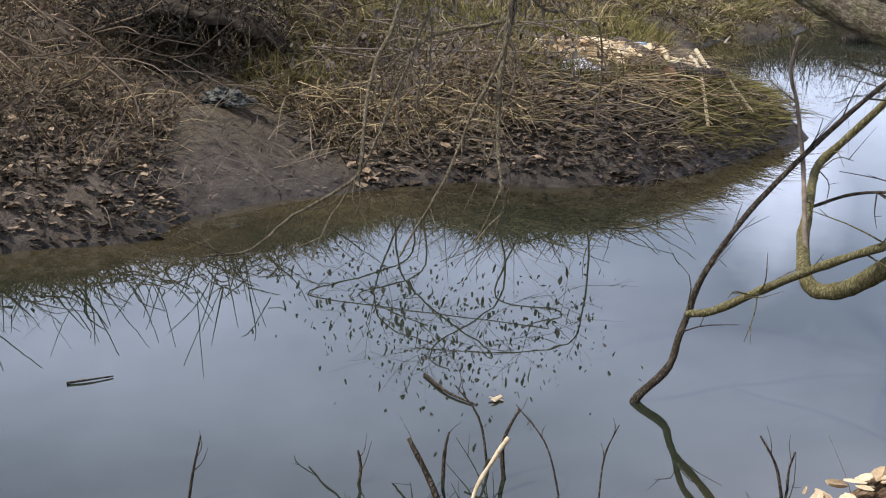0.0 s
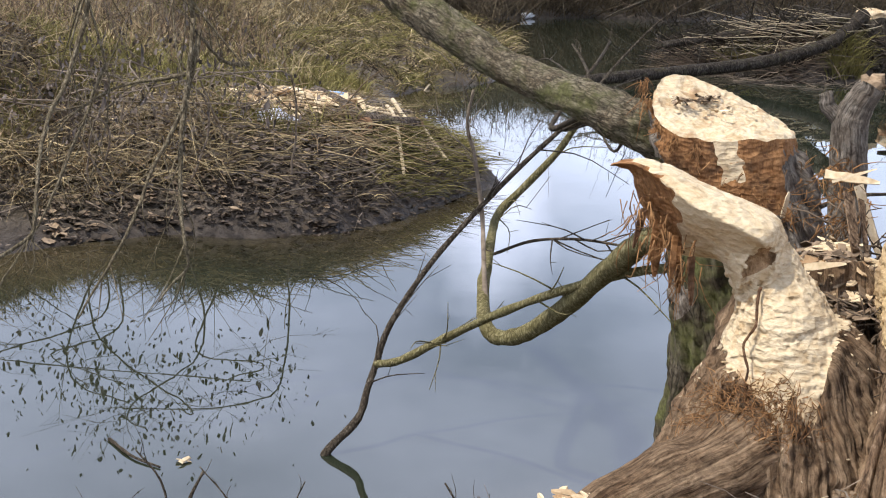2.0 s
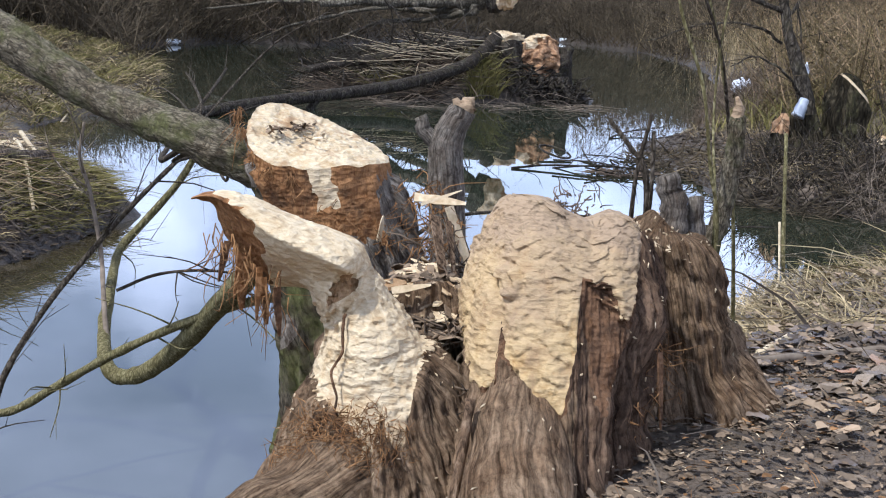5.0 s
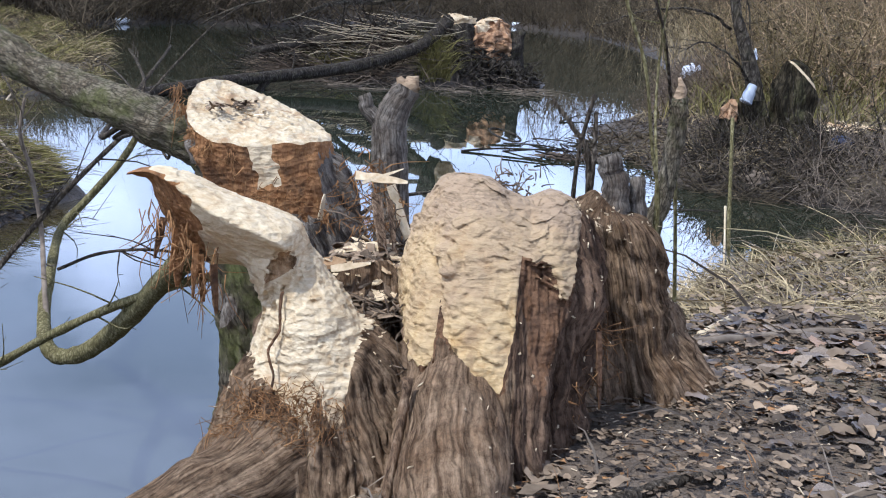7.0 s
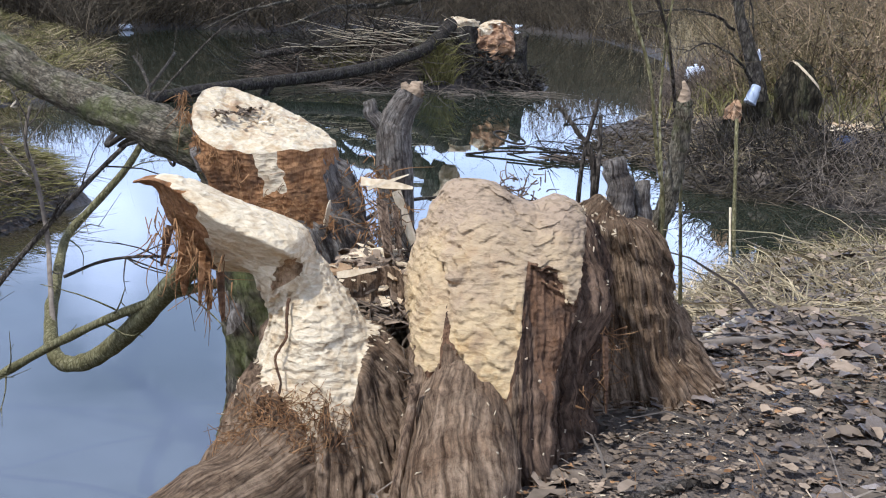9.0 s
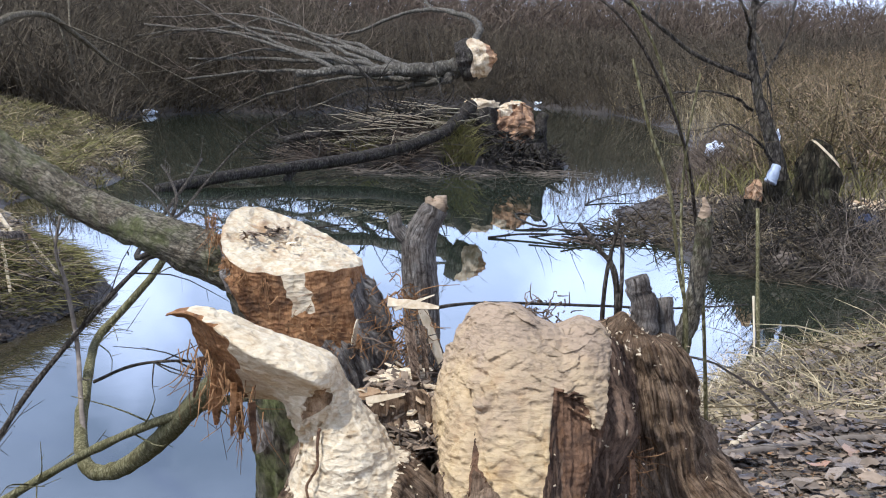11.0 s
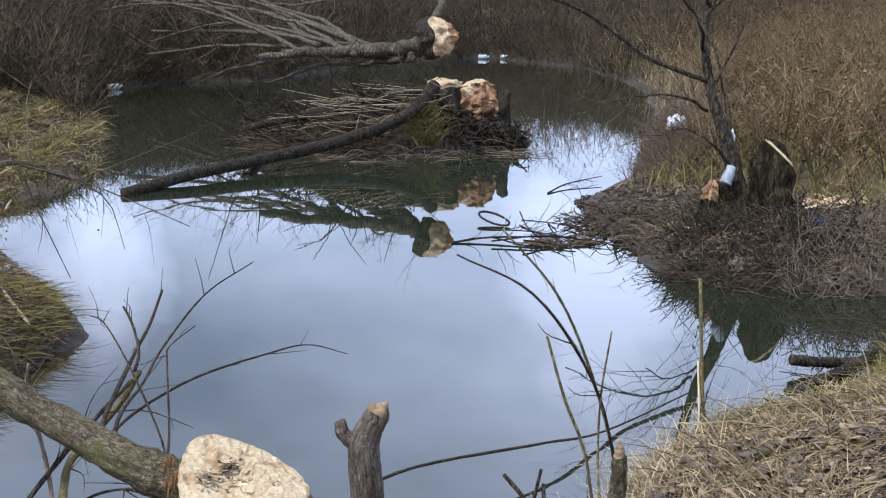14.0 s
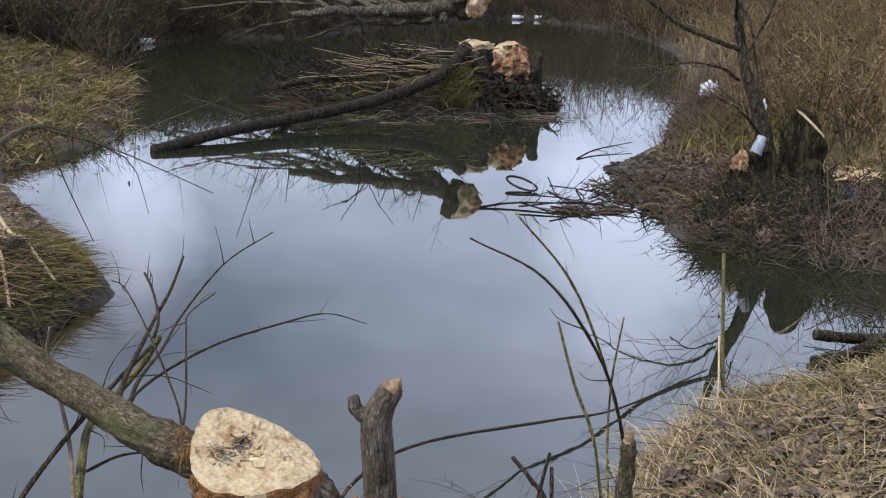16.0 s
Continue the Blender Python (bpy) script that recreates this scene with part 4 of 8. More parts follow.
def cut_height(p):
    """Height of the slanting cut over a place."""
    side, deep = (p[0] - TOP_C[0]) * VIEW_R[0] + (p[1] - TOP_C[1]) * VIEW_R[1], (p[0] - TOP_C[0]) * VIEW_F[0] + (p[1] - TOP_C[1]) * VIEW_F[1]
    back = min(1.0, max(0.0, (deep + 0.145) / 0.28)) ** 0.7
    return 1.18 + back * (0.055 - 0.34 * side) - 0.8 * max(0, side - 0.06) ** 2


def relief_e(p, t, v):
    band = 0.055 + 0.03 * n3(p, 16, 3) + (0.045 if -2.2 < (t - 2 * math.pi if t > math.pi else t) < -0.3 else -0.02)
    if v > 1 - band / 0.9:
        return -0.006 + 0.004 * n3(p, 50)
    return 0.010 + furrow(p, t, 1.2)


def wood_e(p, t, v):
    turn = t - 2 * math.pi if t > math.pi else t
    depth = cut_height(p) - p[2]
    return min(0.075 - depth, 0.12 * (0.15 - abs(turn + 1.47))) + edge_noise(p, 0.006) if v > 0.8 else -1


def inner_e(p, t, v):
    turn = t - 2 * math.pi if t > math.pi else t
    depth = cut_height(p) - p[2]
    return 0.03 + 0.105 * step_in(0.80 - abs(turn + 1.52), 0.3) + edge_noise(p, 0.02) - depth


nr, ns = 170, 200
RINGS_E = [(*(TOP_C + side * VIEW_R[:2]), z, half, 0.97 * half) for side, z, half in ((0.09, 0.0, 0.185), (0.087, 0.28, 0.168), (0.085, 0.53, 0.158), (0.082, 0.76, 0.150), (0.054, 0.98, 0.153), (-0.022, 1.2, 0.152))]
OUTLINE_E = [(1.02, 0.25), (0.95, -0.45), (0.35, -1.0), (-0.70, -0.98), (-1.02, -0.62), (-0.98, 0.62), (-0.55, 1.0), (0.45, 0.92)]
skin, _ = loft(RINGS_E, nr, ns, lambda p, t, v: 0.15 * (polygon_reach(OUTLINE_E, t, 9) - 1) * min(1, 0.3 + v))
core = skin.mean(1)
for i in range(nr):
    for j in range(ns):
        p, t, v = skin[i, j], 2 * math.pi * j / ns, i / (nr - 1)
        p[2] = (cut_height(p) + 0.006 * n3(p, 30)) * v ** 0.9
        d = np.array((p[0] - core[i, 0], p[1] - core[i, 1], 0))
        skin[i, j] = p + d / np.linalg.norm(d) * relief_e(p, t, v)
rear = add_stem("tall_stem", skin, [("gnawed_face", field(skin, wood_e)), ("bared_bast", field(skin, inner_e)), ("mossy_bark", field(skin, lambda p, t, v: min(-0.2 - math.cos(t), 1.0 - p[2]) + 0.3 * n3(p, 12)))], "furrowed_bark", caps=False)
verts, faces, nc = [], [], 40
rim = skin[-1]
mid = rim.mean(0)
for k in range(nc):
    for j in range(ns):
        q = mid + (rim[j] - mid) * (1 - k / nc)
        lift = (0.002 + chisel(q, 0.030, 0.4) + chisel(q, 0.014, 0.35) + 0.007 * n3(q, 11, 2)) * min(1, k / 3)
        verts.append((q[0], q[1], cut_height(q) + lift if k else q[2]))
for k in range(nc - 1):
    for j in range(ns):
        faces.append((k * ns + j, k * ns + (j + 1) % ns, (k + 1) * ns + (j + 1) % ns, (k + 1) * ns + j))
faces.append(tuple((nc - 1) * ns + j for j in range(ns)))
stump_part("cut_face", (verts, faces), MAT_CUT, "slanting cream cut face", rear)


for pts, radii, seed in (([(1.36, 2.06, 0.82), (1.22, 2.0, 0.775), (1.08, 1.955, 0.735), (0.93, 1.90, 0.69), (0.80, 1.86, 0.64)], (0.085, 0.07, 0.055, 0.035), 31), ([(1.52, 1.93, 0.93), (1.47, 1.83, 0.86), (1.42, 1.73, 0.79), (1.38, 1.62, 0.70)], (0.055, 0.075, 0.08, 0.07), 32)):
    geo = tube(pts, radii[0], radii[-1], 40, 110, 0.0, 0.0, seed, radii, True)
    axis = spline(pts, 110)
    for k, p in enumerate(geo[0]):
        d = p[:3] - axis[k // 40]
        a = 2 * math.pi * (k % 40) / 40
        p[:3] += d * (0.22 * (1 - abs(noise.noise(Vector((2.2 * math.cos(a), 2.2 * math.sin(a), 0.05 * (k // 40) + seed))))) - 0.15 + 0.12 * n3(p, 14, seed))
    stump_part("root", geo, MAT_STUMP)


def fibres(spots, count, length, radius, seed, down=0.8, spread=0.02, wild=0.5):
    rng = np.random.default_rng(seed)
    geos = []
    for _ in range(count):
        a = np.array(spots[rng.integers(len(spots))]) + rng.normal(0, spread, 3)
        d = rng.normal(0, wild, 3) + np.array((0, 0, -down))
        ln = length * rng.uniform(0.3, 1)
        geos.append(tube([a, a + d * ln * 0.5 + rng.normal(0, 0.1 * ln, 3), a + d * ln + rng.normal(0, 0.3 * ln, 3)], radius, radius * 0.4, 3, 4))
    return joined(geos)


MATS = [([(1.16, 2.19, 1.12), (1.18, 2.17, 1.09), (1.14, 2.20, 1.14), (1.20, 2.16, 1.07)], 90, 0.085, 0.0012, 3, 0.9, 0.016, "hanging reddish bark fibres"),
        ([(1.338, 2.77, 1.262), (1.328, 2.72, 1.235), (1.333, 2.665, 1.20), (1.352, 2.62, 1.175), (1.385, 2.59, 1.165)], 130, 0.04, 0.0012, 9, 0.9, 0.006, "torn orange fibres along the cut rim"),
        ([(1.64, 2.52, 1.14), (1.66, 2.56, 1.12), (1.65, 2.50, 1.08), (1.63, 2.47, 1.05)], 110, 0.07, 0.0016, 10, 0.3, 0.02, "torn brown shreds beside the tall stem"),
        ([(1.44, 2.545, 1.10), (1.52, 2.53, 1.08), (1.48, 2.54, 1.05), (1.56, 2.535, 1.04), (1.62, 2.56, 1.1)], 200, 0.04, 0.0011, 4, 0.3, 0.025, "reddish bark fibres"),
        ([(1.25, 2.02, 0.88), (1.28, 2.0, 0.86), (1.24, 2.05, 0.85), (1.30, 1.99, 0.885), (1.32, 1.97, 0.87), (1.22, 2.04, 0.82)], 1100, 0.038, 0.0009, 5, 0.1, 0.02, "matted reddish bark fibres"),
        ([(1.75, 1.93, 1.0), (1.79, 1.95, 0.97), (1.70, 1.9, 0.9), (1.76, 1.94, 0.93)], 170, 0.045, 0.0011, 6, 0.4, 0.02, "reddish bark fibres"),
        ([(1.49, 2.10, 0.98), (1.52, 2.14, 1.0), (1.50, 2.05, 0.95), (1.46, 2.02, 0.93), (1.55, 2.2, 1.04), (1.60, 2.4, 1.08), (1.62, 2.36, 1.04)], 170, 0.06, 0.0022, 7, 0.0, 0.02, "brown bark shreds and twigs between the stems"),
        ([(1.70, 2.16, 1.185), (1.72, 2.15, 1.185), (1.74, 2.14, 1.185)], 50, 0.045, 0.0018, 8, 0.0, 0.012, "brown bark shreds in the notch")]
for spots, count, length, radius, seed, down, spread, label in MATS:
    tagged(stump_part("fibre_mat", fibres(spots, count, length, radius, seed, down, spread, 0.18 if seed == 3 else 0.28 if seed == 9 else 0.5), MAT_FIBRE if seed not in (7, 8) else MAT_BRUSH, label), kind="stuff")


def splinter(a, b, w, th, seed):
    """A flat torn sliver of wood."""
    a, b = np.array(a, float), np.array(b, float)
    rng = np.random.default_rng(seed)
    along = b - a
    side = np.cross(along, (0.2, -0.9, 0.4))
    side /= np.linalg.norm(side)
    up = np.cross(side, along)
    up /= np.linalg.norm(up)
    verts, faces = [], []
    for i in range(6):
        c, k = a + along * i / 5, w * (1 - 0.7 * (i / 5) ** 3) * rng.uniform(0.8, 1.1)
        verts += [c - side * k, c + side * k, c + side * k + up * th, c - side * k + up * th * rng.uniform(0.6, 1.2)]
    for i in range(5):
        for s in range(4):
            faces.append((4 * i + s, 4 * i + (s + 1) % 4, 4 * i + 4 + (s + 1) % 4, 4 * i + 4 + s))
    faces += [(3, 2, 1, 0), (20, 21, 22, 23)]
    return verts, faces


SLIVERS = [((1.57, 2.44, 1.15), (1.655, 2.40, 1.143), 0.009, MAT_CHIP, "pale torn wood splinter"), ((1.575, 2.42, 1.14), (1.64, 2.39, 1.17), 0.003, MAT_CHIP, "pale torn wood splinter"), ((1.418, 2.18, 1.045), (1.475, 2.154, 1.058), 0.006, MAT_CHIP, "pale torn wood splinter"),
           ((1.545, 2.535, 1.05), (1.55, 2.53, 1.10), 0.005, MAT_CHIP, "pale torn wood splinter"), ((1.561, 2.333, 1.135), (1.522, 2.182, 1.0), 0.010, MAT_BARK_BASE, "brown upright bark strip"), ((1.60, 2.36, 1.12), (1.555, 2.2, 0.98), 0.006, MAT_BARK_BASE, "brown upright bark strip"),
           ((1.17, 2.18, 1.11), (1.165, 2.17, 1.03), 0.010, MAT_CAMBIUM, "hanging torn bark strip"), ((1.195, 2.165, 1.08), (1.20, 2.15, 1.01), 0.007, MAT_CAMBIUM, "hanging torn bark strip"), ((1.15, 2.20, 1.13), (1.135, 2.19, 1.07), 0.006, MAT_BAST, "hanging torn bark strip"),
           ((1.185, 2.15, 1.10), (1.18, 2.14, 1.02), 0.005, MAT_CAMBIUM, "hanging torn bark strip"), ((1.21, 2.14, 1.07), (1.215, 2.135, 0.995), 0.006, MAT_BAST, "hanging torn bark strip"), ((1.16, 2.17, 1.12), (1.15, 2.16, 1.05), 0.004, MAT_CAMBIUM, "hanging torn bark strip"),
           ((1.67, 2.50, 1.12), (1.71, 2.46, 0.99), 0.012, MAT_CHIP, "long pale torn wood strip"), ((1.69, 2.52, 1.10), (1.74, 2.49, 0.97), 0.008, MAT_BARK_BASE, "brown upright bark strip"), ((1.745, 1.90, 1.0), (1.75, 1.885, 0.88), 0.005, MAT_BAST, "dark loose bark strip")]
for k, (a, b, w, mat, label) in enumerate(SLIVERS):
    sliver = stump_part("splinter" if k < 4 else "bark_strip", splinter(a, b, w, 0.003, k), mat, label)
    sliver.data.polygons.foreach_set("use_smooth", [False] * len(sliver.data.polygons))

def flecks(count, seed):
    """Tiny pale crumbs of gnawed wood caught on the stump's bark."""
    rng = np.random.default_rng(seed)
    spots = [ob.matrix_world @ v.co for ob in stump.children_recursive if ob.type == "MESH" and ob.data.materials[0] in (MAT_STUMP, MAT_STUMP_SHADE_SIDE) for v in list(ob.data.vertices)[::7] if v.normal.z > 0.02 and v.normal.y < 0.4 and v.co.z > 0.72]
    geos = []
    for _ in range(count):
        c = np.array(spots[rng.integers(len(spots))]) + (0, 0, 0.002)
        u, v = rng.normal(0, 1, 3), rng.normal(0, 1, 3)
        u *= rng.uniform(0.0016, 0.0042) / np.linalg.norm(u)
        v *= rng.uniform(0.0010, 0.0022) / np.linalg.norm(v)
        w = np.cross(u, v)
        w *= 0.0012 / (np.linalg.norm(w) + 1e-9)
        geos.append(([c - u - v, c + u - v, c + u + v, c - u + v, c - u - v + w, c + u - v + w, c + u + v + w, c - u + v + w], [(0, 1, 5, 4), (1, 2, 6, 5), (2, 3, 7, 6), (3, 0, 4, 7), (4, 5, 6, 7), (3, 2, 1, 0)]))
    return joined(geos)


bpy.context.view_layer.update()
tagged(stump_part("wood_dust", flecks(330, 55), MAT_CHIP, "pale wood crumbs caught on the bark"), kind="stuff")

# ---- wood chips ----
def chips(name, spots, count, size, seed, label, on_ground=True, mat=MAT_CHIP, heap=0.008):
    rng = np.random.default_rng(seed)
    geos = []
    for _ in range(count):
        cx, cy, cz, s = spots[rng.integers(len(spots))]
        x, y = cx + rng.normal(0, s), cy + rng.normal(0, s)
        z = max(ground_z(x, y) + 0.004, cz if not on_ground else -1) + rng.uniform(0, heap)
        ln, w, a = size * rng.uniform(0.3, 1.2), size * rng.uniform(0.15, 0.4), rng.uniform(0, 6.28)
        u, v = np.array((math.cos(a), math.sin(a), rng.normal(0, 0.35))) * ln / 2, np.array((-math.sin(a), math.cos(a), rng.normal(0, 0.3))) * w / 2
        c, h = np.array((x, y, z)), np.array((0, 0, size * 0.06))
        geos.append(([c - u - v, c + u - v * 0.6, c + u * 1.1 + v, c - u + v, c - u * 0.8 - v * 0.7 + h, c + u * 0.8 - v * 0.5 + h, c + u * 0.9 + v * 0.7 + h, c - u * 0.8 + v * 0.8 + h],
                     [(0, 1, 5, 4), (1, 2, 6, 5), (2, 3, 7, 6), (3, 0, 4, 7), (4, 5, 6, 7)]))
    return tagged(part(name, joined(geos), mat, None, "", False), label, "wood chips", kind="stuff")


chips("bark_bits", [(1.50, 2.23, 1.032, 0.022), (1.53, 2.28, 1.038, 0.025), (1.475, 2.20, 1.015, 0.02), (1.47, 2.16, 0.995, 0.016), (1.51, 2.16, 1.0, 0.018), (1.49, 2.12, 0.985, 0.016), (1.50, 2.22, 1.045, 0.018), (1.58, 2.36, 1.03, 0.03)], 260, 0.04, 26, "brown bark bits lying between the stump stems", False, MAT_BARK_BITS)
chips("wood_chips", [(1.85, 1.85, 0, 0.16), (1.4, 1.75, 0, 0.12), (2.05, 1.95, 0, 0.15), (1.15, 1.93, 0, 0.12), (1.0, 1.9, 0, 0.1), (1.7, 1.6, 0, 0.2)], 420, 0.010, 22, "small cream wood chips scattered over dark soil")
chips("bark_bits", [(1.43, 2.73, 1.234, 0.018), (1.46, 2.75, 1.236, 0.016), (1.40, 2.70, 1.236, 0.012)], 80, 0.02, 27, "dark bark crumbs lying on the cut stem top", False, MAT_BARK_BITS)
chips("wood_chips", [(1.47, 2.70, 1.222, 0.03), (1.54, 2.70, 1.196, 0.03)], 40, 0.018, 28, "small cream wood chips on the cut stem top", False)
chips("wood_chips", [(1.86, 2.07, 1.125, 0.03), (1.95, 2.14, 1.11, 0.04)], 16, 0.010, 23, "small cream wood chips on the stump top", False)


def chip_shape(seed):
    """A chunky gnawed chip one unit long, with a hollow upper face and torn ends."""
    rng = np.random.default_rng(seed)
    verts, faces = [], []
    for i, x in enumerate((-0.5, -0.22, 0.15, 0.5)):
        w, h = (0.10, 0.2, 0.19, 0.07)[i] * rng.uniform(0.8, 1.2), (0.05, 0.10, 0.09, 0.03)[i] * rng.uniform(0.7, 1.3)
        verts += [(x, -w, -0.3 * h), (x, w, -0.4 * h), (x, 0.8 * w, h), (x, rng.normal(0, 0.03), 0.55 * h), (x, -0.7 * w, h * rng.uniform(0.7, 1.1))]
    for i in range(3):
        faces += [(5 * i + k, 5 * i + (k + 1) % 5, 5 * i + 5 + (k + 1) % 5, 5 * i + 5 + k) for k in range(5)]
    return mesh_from("wood_chip", verts, faces + [(4, 3, 2, 1, 0), (15, 16, 17, 18, 19)], MAT_CHIP_SINGLE, False)


CHIP_SHAPES = [chip_shape(k) for k in range(6)]


def chip_heap(place, spots, count, size, seed, label, lift=0.01):
    """A heap as one thing whose chips lie loose on it; spots are (x, y, spread, least height)."""
    rng = np.random.default_rng(seed)
    heap = tagged(new("chip_heap"), label, "wood chips")
    heap.location = place
    for _ in range(count):
        cx, cy, sp, low = spots[rng.integers(len(spots))]
        x, y = cx + rng.normal(0, sp), cy + rng.normal(0, sp)
        chip = new("wood_chip", CHIP_SHAPES[rng.integers(6)])
        chip.parent, k = heap, size * rng.uniform(0.5, 1.25)
        z = max(ground_z(x, y), low) + rng.uniform(0.3, 1.0) * lift
        chip.matrix_basis = Matrix.Translation(-Vector(place)) @ pose(x, y, z, rng.normal(0, 16), rng.normal(0, 16), rng.uniform(0, 360)) @ Matrix.Diagonal((k, k * rng.uniform(0.7, 1.4), k, 1))
    return heap


chip_heap((1.5, 2.2, 1.0), [(1.50, 2.23, 0.022, 1.036), (1.53, 2.28, 0.025, 1.042), (1.475, 2.20, 0.02, 1.02), (1.49, 2.14, 0.016, 1.0), (1.58, 2.36, 0.02, 1.03)], 80, 0.04, 61, "loose heap of cream wood chips between the stump stems")
chip_heap((0.93, 1.88, 0.74), [(0.86, 1.87, 0.03, 0.715), (0.93, 1.88, 0.03, 0.74), (1.0, 1.90, 0.03, 0.77)], 60, 0.035, 62, "fresh cream wood chips lying on the stump root")
chip_heap((1.2, 8.5, ground_z(1.2, 8.5)), [(1.05, 8.35, 0.12, 0), (1.22, 8.55, 0.14, 0), (1.32, 8.82, 0.11, 0), (0.98, 8.12, 0.07, 0), (1.48, 8.62, 0.07, 0)], 210, 0.13, 63, "heap of cream gnawed wood chips on the muddy spit", 0.07)
chip_heap((1.75, 9.0, ground_z(1.75, 9.0)), [(1.72, 8.95, 0.10, 0), (1.85, 9.1, 0.08, 0)], 22, 0.12, 65, "few cream wood chips beside the stripped canes", 0.03)
chip_heap((8.8, 8.45, 0.43), [(8.78, 8.5, 0.10, 0.47), (8.9, 8.4, 0.12, 0.48), (8.68, 8.42, 0.08, 0.45), (8.95, 8.55, 0.10, 0.48)], 80, 0.075, 64, "heap of pale wood chips beside the bank stump", 0.02)


# ---- leaning trunk, its crown and the hanging twigs ----
def limb(name, points, r0, r1, mat, label, category="branch", sides=7, knots=0.12, n=None, seed=1, shoots=None, group=""):
    """A branch as one thing, with its side shoots as a part."""
    ob = tagged(part(name, tube(points, r0, r1, sides, n or 5 * len(points), 0.0, knots, seed), mat), label, category, group)
    if shoots:
        tagged(part("twig_spray", sprigs(points, *shoots), mat, ob), kind="stuff")
    return ob


TRUNK = [(1.60, 2.80, 1.08), (1.50, 2.84, 1.125), (1.42, 2.88, 1.15), (1.355, 2.92, 1.17), (1.296, 2.99, 1.195), (1.235, 3.14, 1.214), (1.159, 3.262, 1.247), (1.071, 3.362, 1.306), (0.981, 3.469, 1.367), (0.92, 3.576, 1.445), (0.85, 3.766, 1.584), (0.77, 3.97, 1.80),
         (0.6, 4.3, 2.05), (0.4, 4.75, 2.3)]
leaning = tagged(new("leaning_trunk"), "mossy grey willow trunk leaning out over the water", "tree trunk")
trunk_geo = tube(TRUNK, 0.05, 0.04, 44, 260, 0.0, 0.0, 2, (0.056, 0.055, 0.053, 0.049, 0.044, 0.039, 0.038, 0.043, 0.047, 0.047, 0.044, 0.040, 0.036, 0.032), True)
tv = np.array(trunk_geo[0]).reshape(260, 44, 6)
axis = tv.mean(1, keepdims=True)
for i in range(260):
    for j in range(44):
        q, a = tv[i, j], 2 * math.pi * j / 44
        ridge = 1 - abs(noise.noise(Vector((2.6 * math.cos(a), 2.6 * math.sin(a), i * 0.075)))) * 2
        q[:3] += (q - axis[i, 0])[:3] * (0.12 * ridge - 0.05 + 0.14 * n3(q, 16) + 0.07 * n3(q, 60))
turned = Vector((-0.42, 0.86, 0.28)).to_track_quat("Z", "Y").to_matrix().to_4x4()
turned.translation = (1.2, 3.1, 1.2)
local = turned.inverted()
part("trunk", ([(*(local @ Vector(p[:3])), *p[3:]) for p in tv.reshape(-1, 6)], trunk_geo[1]), MAT_TRUNK_PLATES, leaning).matrix_basis = turned
CROWN = [[(0.77, 3.97, 1.80), (0.6, 4.3, 1.75), (0.45, 4.6, 1.5), (0.50, 4.58, 1.217)], [(0.6, 4.3, 2.05), (0.35, 4.5, 1.8), (0.2, 4.6, 1.45), (0.178, 4.579, 1.205)],
         [(0.4, 4.75, 2.3), (0.1, 5.2, 2.4), (-0.3, 5.8, 2.3), (-0.5, 6.3, 2.0)], [(0.4, 4.75, 2.3), (0.5, 5.3, 2.5), (0.7, 5.9, 2.4), (0.9, 6.4, 2.1)], [(0.92, 3.576, 1.445), (1.1, 4.1, 1.6), (1.35, 4.6, 1.65), (1.7, 5.2, 1.5)]]
for k, c in enumerate(CROWN):
    limb_ob = part("limb", tube(c, 0.016, 0.007, 6, 24, 0.004, 0.1, k), MAT_TWIG_PALE, leaning)
    tagged(part("twig_spray", sprigs(c, 6, 0.6, 0.004, 40 + k, -0.4, 0.8, 0.2, 1), MAT_TWIG_PALE, limb_ob), kind="stuff")
HANG = [([(0.178, 4.579, 1.205), (0.117, 4.477, 1.001), (0.065, 4.373, 0.872), (0.054, 4.222, 0.689), (0.035, 4.171, 0.595), (-0.128, 4.054, 0.513), (-0.243, 3.936, 0.43), (-0.359, 3.865, 0.429)], 0.0085),
        ([(0.5, 4.58, 1.217), (0.474, 4.48, 0.961), (0.376, 4.382, 0.759), (0.313, 4.282, 0.599), (0.233, 4.181, 0.46), (0.178, 4.129, 0.375)], 0.008),
        ([(0.519, 4.579, 1.182), (0.468, 4.481, 0.889), (0.466, 4.381, 0.709), (0.479, 4.28, 0.57), (0.491, 4.28, 0.499), (0.407, 4.182, 0.414)], 0.009),
        ([(0.236, 4.581, 1.065), (0.14, 4.478, 0.805), (0.062, 4.373, 0.623), (-0.032, 4.265, 0.463), (-0.089, 4.159, 0.346)], 0.006),
        ([(0.683, 4.769, 1.063), (0.602, 4.675, 1.079), (0.488, 4.58, 1.2)], 0.009), ([(0.474, 4.5, 1.05), (0.275, 4.582, 0.995), (0.137, 4.478, 0.913), (0.051, 4.473, 0.784)], 0.006)]
for k, (c, r) in enumerate(HANG):
    hang = part("hanging_twig", tube(c, r, r * 0.4, 6, 5 * len(c), 0.004, 0.15, k), MAT_TWIG_PALE, leaning)
    tagged(part("twig_spray", sprigs(c, 7, 0.28, 0.0028, 60 + k, -0.25, 0.9, 0.1, 1), MAT_TWIG_PALE, hang), kind="stuff")

